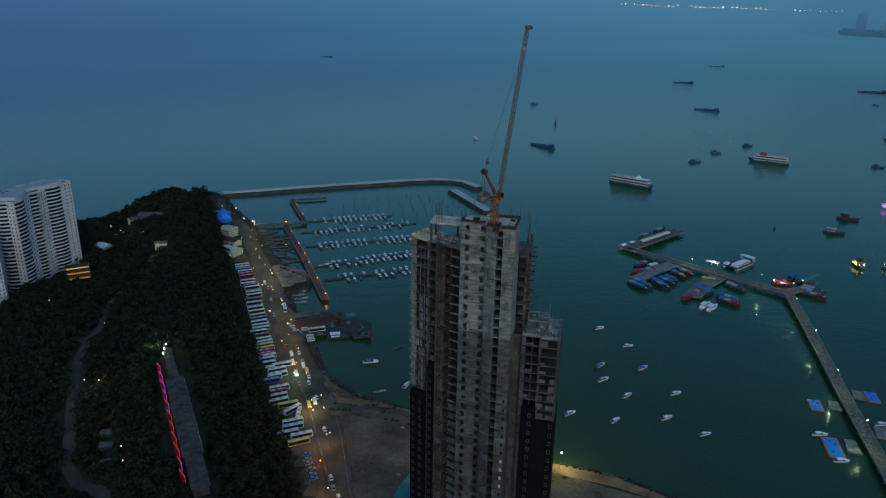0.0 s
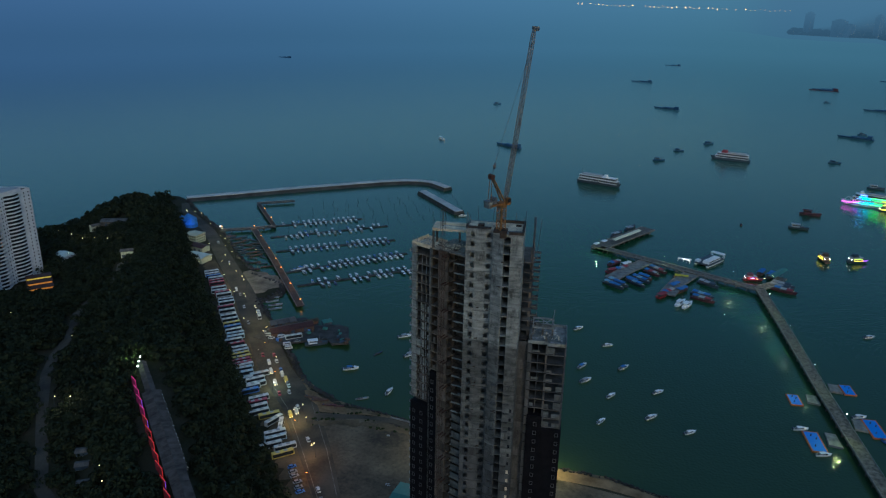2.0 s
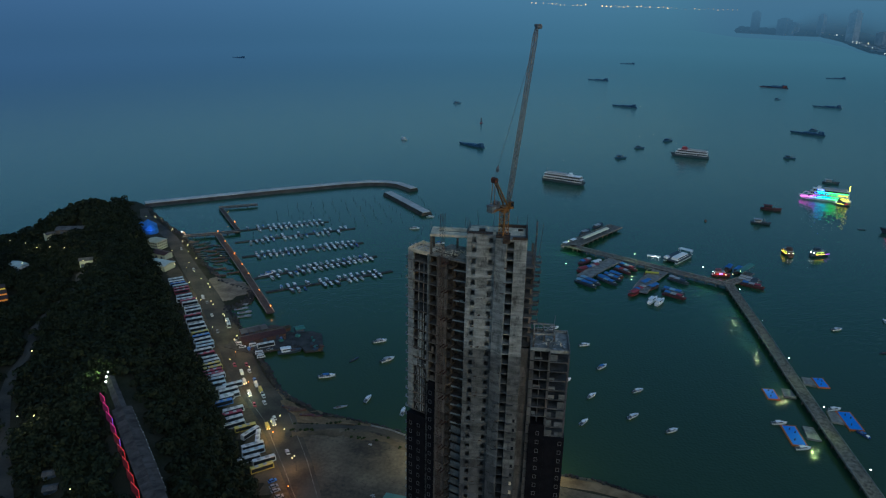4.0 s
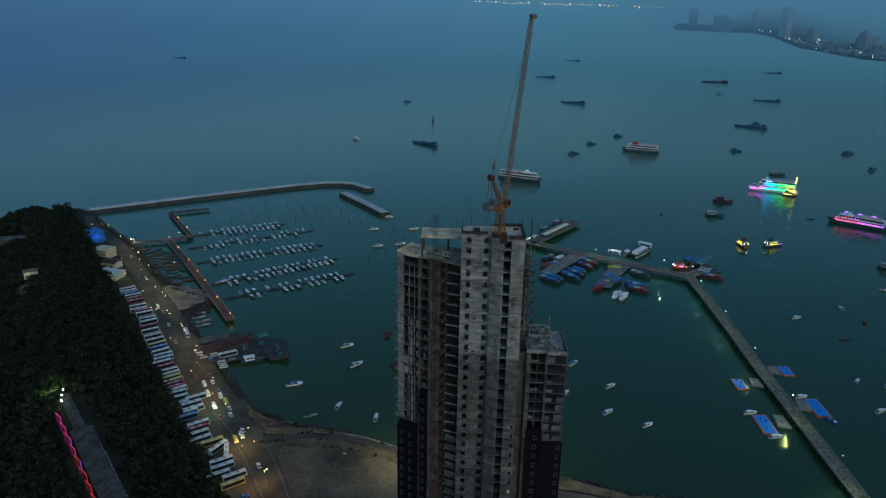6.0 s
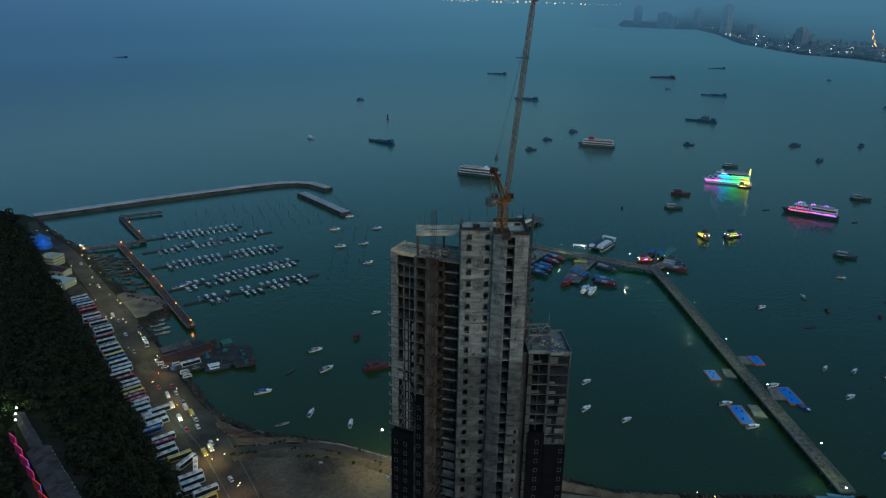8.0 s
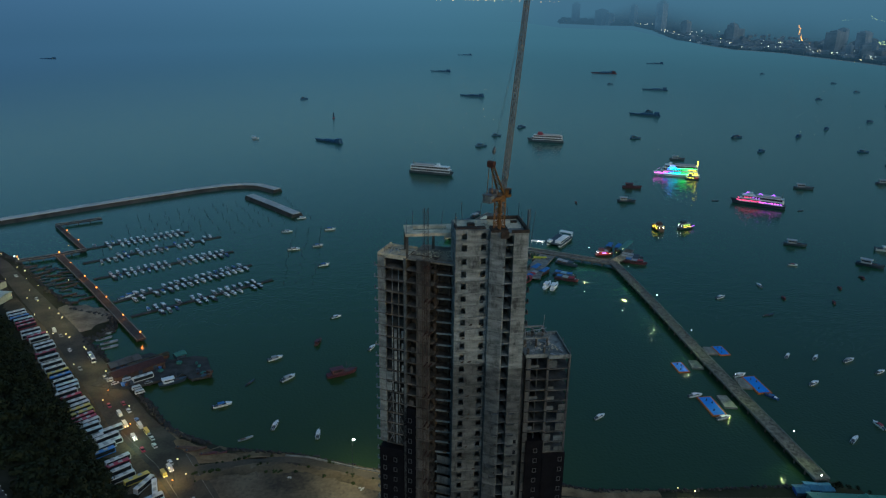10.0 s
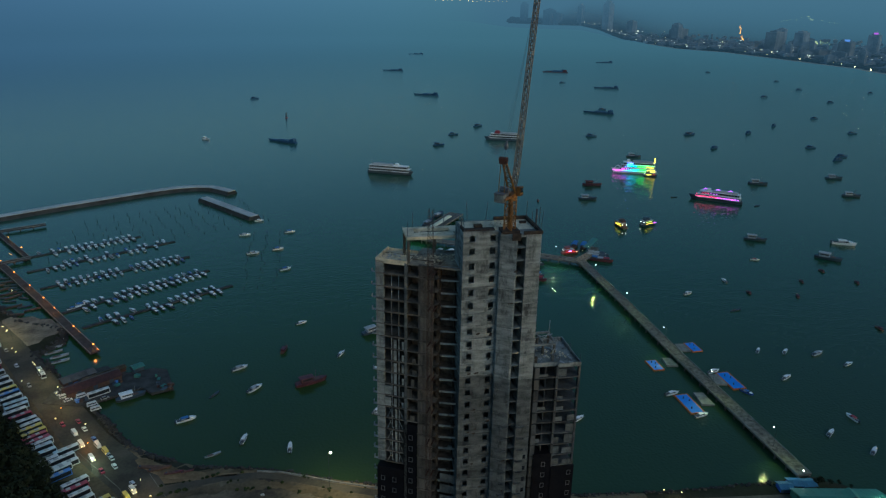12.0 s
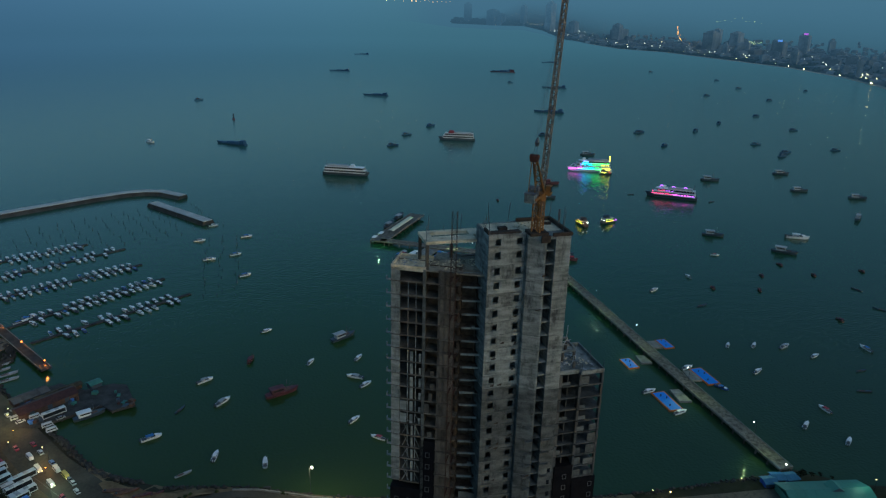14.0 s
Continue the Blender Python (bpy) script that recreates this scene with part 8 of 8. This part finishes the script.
for x, y, z, w, d, h in ((1655, 4070, 33, 52, 40, 168), (1245, 4335, 66, 34, 34, 118), (1545, 4205, 56, 30, 30, 122), (1376, 4262, 58, 60, 50, 92), (1420, 4255, 58, 60, 40, 70), (1757, 3972, 22, 48, 40, 78),
                         (2232, 3165, 2, 84, 40, 84), (1988, 3014, 2, 100, 46, 92), (2059, 2654, 2, 66, 46, 72), (2334, 2832, 2, 50, 40, 92), (1998, 2314, 2, 84, 40, 36), (2068, 2270, 2, 60, 40, 42),
                         (1880, 3690, 2, 44, 40, 96), (1961, 2680, 2, 130, 40, 34), (1930, 3760, 8, 120, 50, 62), (2360, 3500, 6, 44, 40, 80)):
    ob = tagged(new("town_tower", town_shaft(w, d, h)), "distant high-rise tower seen through evening haze", "building", "high-rises of the town across the bay")
    ob.matrix_basis = pose(x, y, z, 0, 0, 35)


def lights(name, spots, material, label):
    vs, fs = [], []
    for x, y, z, r in spots:
        o = len(vs)
        vs += [(x + r, y, z), (x - r, y, z), (x, y + r, z), (x, y - r, z), (x, y, z + r), (x, y, z - r)]
        fs += [(o, o + 2, o + 4), (o + 2, o + 1, o + 4), (o + 1, o + 3, o + 4), (o + 3, o, o + 4), (o + 2, o, o + 5), (o + 1, o + 2, o + 5), (o + 3, o + 1, o + 5), (o, o + 3, o + 5)]
    me = bpy.data.meshes.new(name)
    me.from_pydata(vs, [], fs)
    me.materials.append(material)
    tagged(new(name, me), label, "lights", kind="stuff")


def scatter(count, lo, hi, rise, size, power=1.6):
    out = []
    for k in range(count):
        a = rng.uniform(coast_r[0][0], coast_r[-3][0])
        r0 = float(np.interp(a, [c[0] for c in coast_r], [c[1] for c in coast_r]))
        r = min(r0 + lo + (min(hi, 800) - lo) * rng.random() ** power, max(4350, r0 + 30))
        out.append((r * math.cos(a), r * math.sin(a), far_height(r) + rng.uniform(*rise), size * rng.uniform(0.6, 1.3)))
    return out


# the low roofs of the town's back streets
hv, hf = [], []
for k in range(900):
    a = rng.uniform(coast_r[0][0] + 0.02, coast_r[-4][0] - 0.01)
    r0 = float(np.interp(a, [c[0] for c in coast_r], [c[1] for c in coast_r]))
    r = r0 + 60 + min(4500 - r0, 1900) * rng.random() ** 1.15
    if r > 4330:
        continue
    z, w, d, h, g = far_height(r) + 3.5, rng.uniform(5, 16), rng.uniform(5, 11), rng.uniform(5, 15), a + rng.choice((0, 0.3, 1.57))
    o, ca, sa = len(hv), math.cos(g), math.sin(g)
    x, y = r * math.cos(a), r * math.sin(a)
    for up in (0, h):
        hv += [(x + u * w * ca - v * d * sa, y + u * w * sa + v * d * ca, z + up) for u, v in ((-1, -1), (1, -1), (1, 1), (-1, 1))]
    hv += [(x - w * ca, y - w * sa, z + h + 3), (x + w * ca, y + w * sa, z + h + 3)]
    hf += [(o, o + 1, o + 5, o + 4), (o + 1, o + 2, o + 6, o + 9, o + 5), (o + 2, o + 3, o + 7, o + 6), (o + 3, o, o + 4, o + 8, o + 7), (o + 4, o + 5, o + 9, o + 8), (o + 6, o + 7, o + 8, o + 9)]
me = bpy.data.meshes.new("town_houses")
me.from_pydata(hv, [], hf)
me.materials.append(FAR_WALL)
tagged(new("town_houses", me), "crowd of low pale houses behind the far shore", "houses", kind="stuff")

SHORE_LAMP = glow("far_shore_lamp", (1.0, 0.80, 0.38), 16)
lights("town_shore_lights", [(x - 26, y, 9, s) for x, y, s in ((1928, 3041, 1.8), (1937, 2907, 2.2), (1943, 2812, 2.0), (1850, 2583, 2.0), (1818, 2338, 2.0), (1800, 2249, 2.2), (1776, 2148, 2.2), (1699, 3248, 1.8), (1658, 1745, 2.0), (1740, 1950, 1.8))], SHORE_LAMP, "bright lamps along the far beach road")
lights("town_green_lights", [(2390 + 25 * math.sin(3 * k) - 4 * k, 3270 - 11 * k, 30 + 5 * math.sin(5 * k), 1.2 + 0.9 * (k % 3 == 0)) for k in range(13)], glow("town_lime_light", (0.85, 1.0, 0.35), 4.0), "cluster of yellow-green lights in the far town")
TOWN_WHITE, TOWN_WARM = glow("town_white_light", (1.0, 0.97, 0.85), 5.0), glow("town_warm_light", (1.0, 0.82, 0.42), 6.0)
lights("town_lights", scatter(150, 10, 1200, (6, 26), 1.6), TOWN_WHITE, "small white lights of the distant town")
lights("town_lights", scatter(70, 5, 1300, (6, 20), 1.6), TOWN_WARM, "small warm lights of the distant town")
front = []
for (ax, ay), (bx, by) in zip(TOWN[4:], TOWN[5:]):
    n = int(math.hypot(bx - ax, by - ay) / 42)
    front += [(ax + (bx - ax) * k / n + 22 + rng.uniform(-6, 6), ay + (by - ay) * k / n, 9.0, rng.uniform(1.0, 3.0)) for k in range(n) if rng.random() < 0.4]
lights("town_lights", front, TOWN_WARM, "row of warm lights along the far beach road")
street = []
for k in range(46):
    q = k / 45
    x, y = 1935 + 430 * q + 25 * math.sin(5 * q), 3058 + 790 * q
    r = min(math.hypot(x, y), 4800)
    a = math.atan2(y, x)
    street.append((r * math.cos(a) + rng.uniform(-10, 10), r * math.sin(a), far_height(r) + 9, rng.uniform(1.5, 3.4)))
lights("town_street_lights", street, glow("town_orange_light", (1.0, 0.42, 0.06), 5), "orange lights of a street climbing through the distant town")
horizon = []
for k in range(48):
    q = k / 47
    x, y = 20 + 1194 * q, 4798 - 183 * q * q
    r, a = math.hypot(x, y), math.atan2(y, x)
    if rng.random() < 0.85:
        horizon.append((4740 * math.cos(a), 4740 * math.sin(a), 193 - 14 * q + rng.uniform(-4, 4), rng.uniform(1.4, 3.6)))
lights("horizon_lights", horizon, glow("far_orange_light", (1.0, 0.55, 0.22), 4.0), "row of tiny warm lights on the horizon")
hillside = []
for k in range(30):
    q = rng.random() ** 0.8
    hillside.append((2526 + 290 * q + rng.uniform(-25, 25), 3855 - 215 * q, 96 + 34 * math.sin(3.0 * min(1, q * 1.05)) + rng.uniform(-13, 7), rng.uniform(0.8, 2.4)))
lights("hillside_lights", hillside, glow("town_green_light", (0.80, 1.0, 0.40), 2.2), "yellow-green lights on the far hillside")
for name, x, y, z, colour in (("rooftop_sign", 2318, 2812, 92, (0.75, 0.12, 1.0)), ("rooftop_sign", 2040, 2632, 73, (0.15, 0.35, 1.0))):
    bm = bmesh.new()
    box(bm, -9, 9, -1, 1, -4, 3)
    ob = solo(name, bm, glow("sign_light", colour, 0.9), "small glowing sign on a distant tower roof", "sign")
    ob.matrix_basis = pose(x, y, z, 0, 0, -40)
# dark trees between the far buildings
tv, tf = [], []
for k in range(1150):
    a = rng.uniform(coast_r[0][0] + 0.02, coast_r[-1][0]) if k < 900 else rng.uniform(coast_r[-6][0], coast_r[-1][0])
    r0 = float(np.interp(a, [c[0] for c in coast_r], [c[1] for c in coast_r]))
    r = min(r0 + 22 + 700 * rng.random() ** 2.0, max(4200, r0 + rng.uniform(10, 70)))
    x, y, s, h, o = r * math.cos(a), r * math.sin(a), rng.uniform(7, 18), rng.uniform(6, 13), len(tv)
    z = far_height(r) + 2
    for u, lift in ((1.0, 0.0), (1.1, 0.5), (0.55, 0.9)):
        tv += [(x + s * u * math.cos(1.2566 * i) * rng.uniform(0.7, 1.2), y + s * u * math.sin(1.2566 * i) * rng.uniform(0.7, 1.2), z + h * lift * rng.uniform(0.9, 1.1)) for i in range(5)]
    for b in (0, 5):
        tf += [(o + b + i, o + b + (i + 1) % 5, o + b + 5 + (i + 1) % 5, o + b + 5 + i) for i in range(5)]
    tf.append(tuple(o + 10 + i for i in range(5)))
me = bpy.data.meshes.new("far_trees")
me.from_pydata(tv, [], tf)
me.materials.append(mat("distant_foliage", (0.025, 0.045, 0.045), (0.05, 0.075, 0.07), 0.9, 0.05, 0.4, 0.0))
tagged(new("far_trees", me), "dark masses of trees between the far buildings", "trees", kind="stuff")
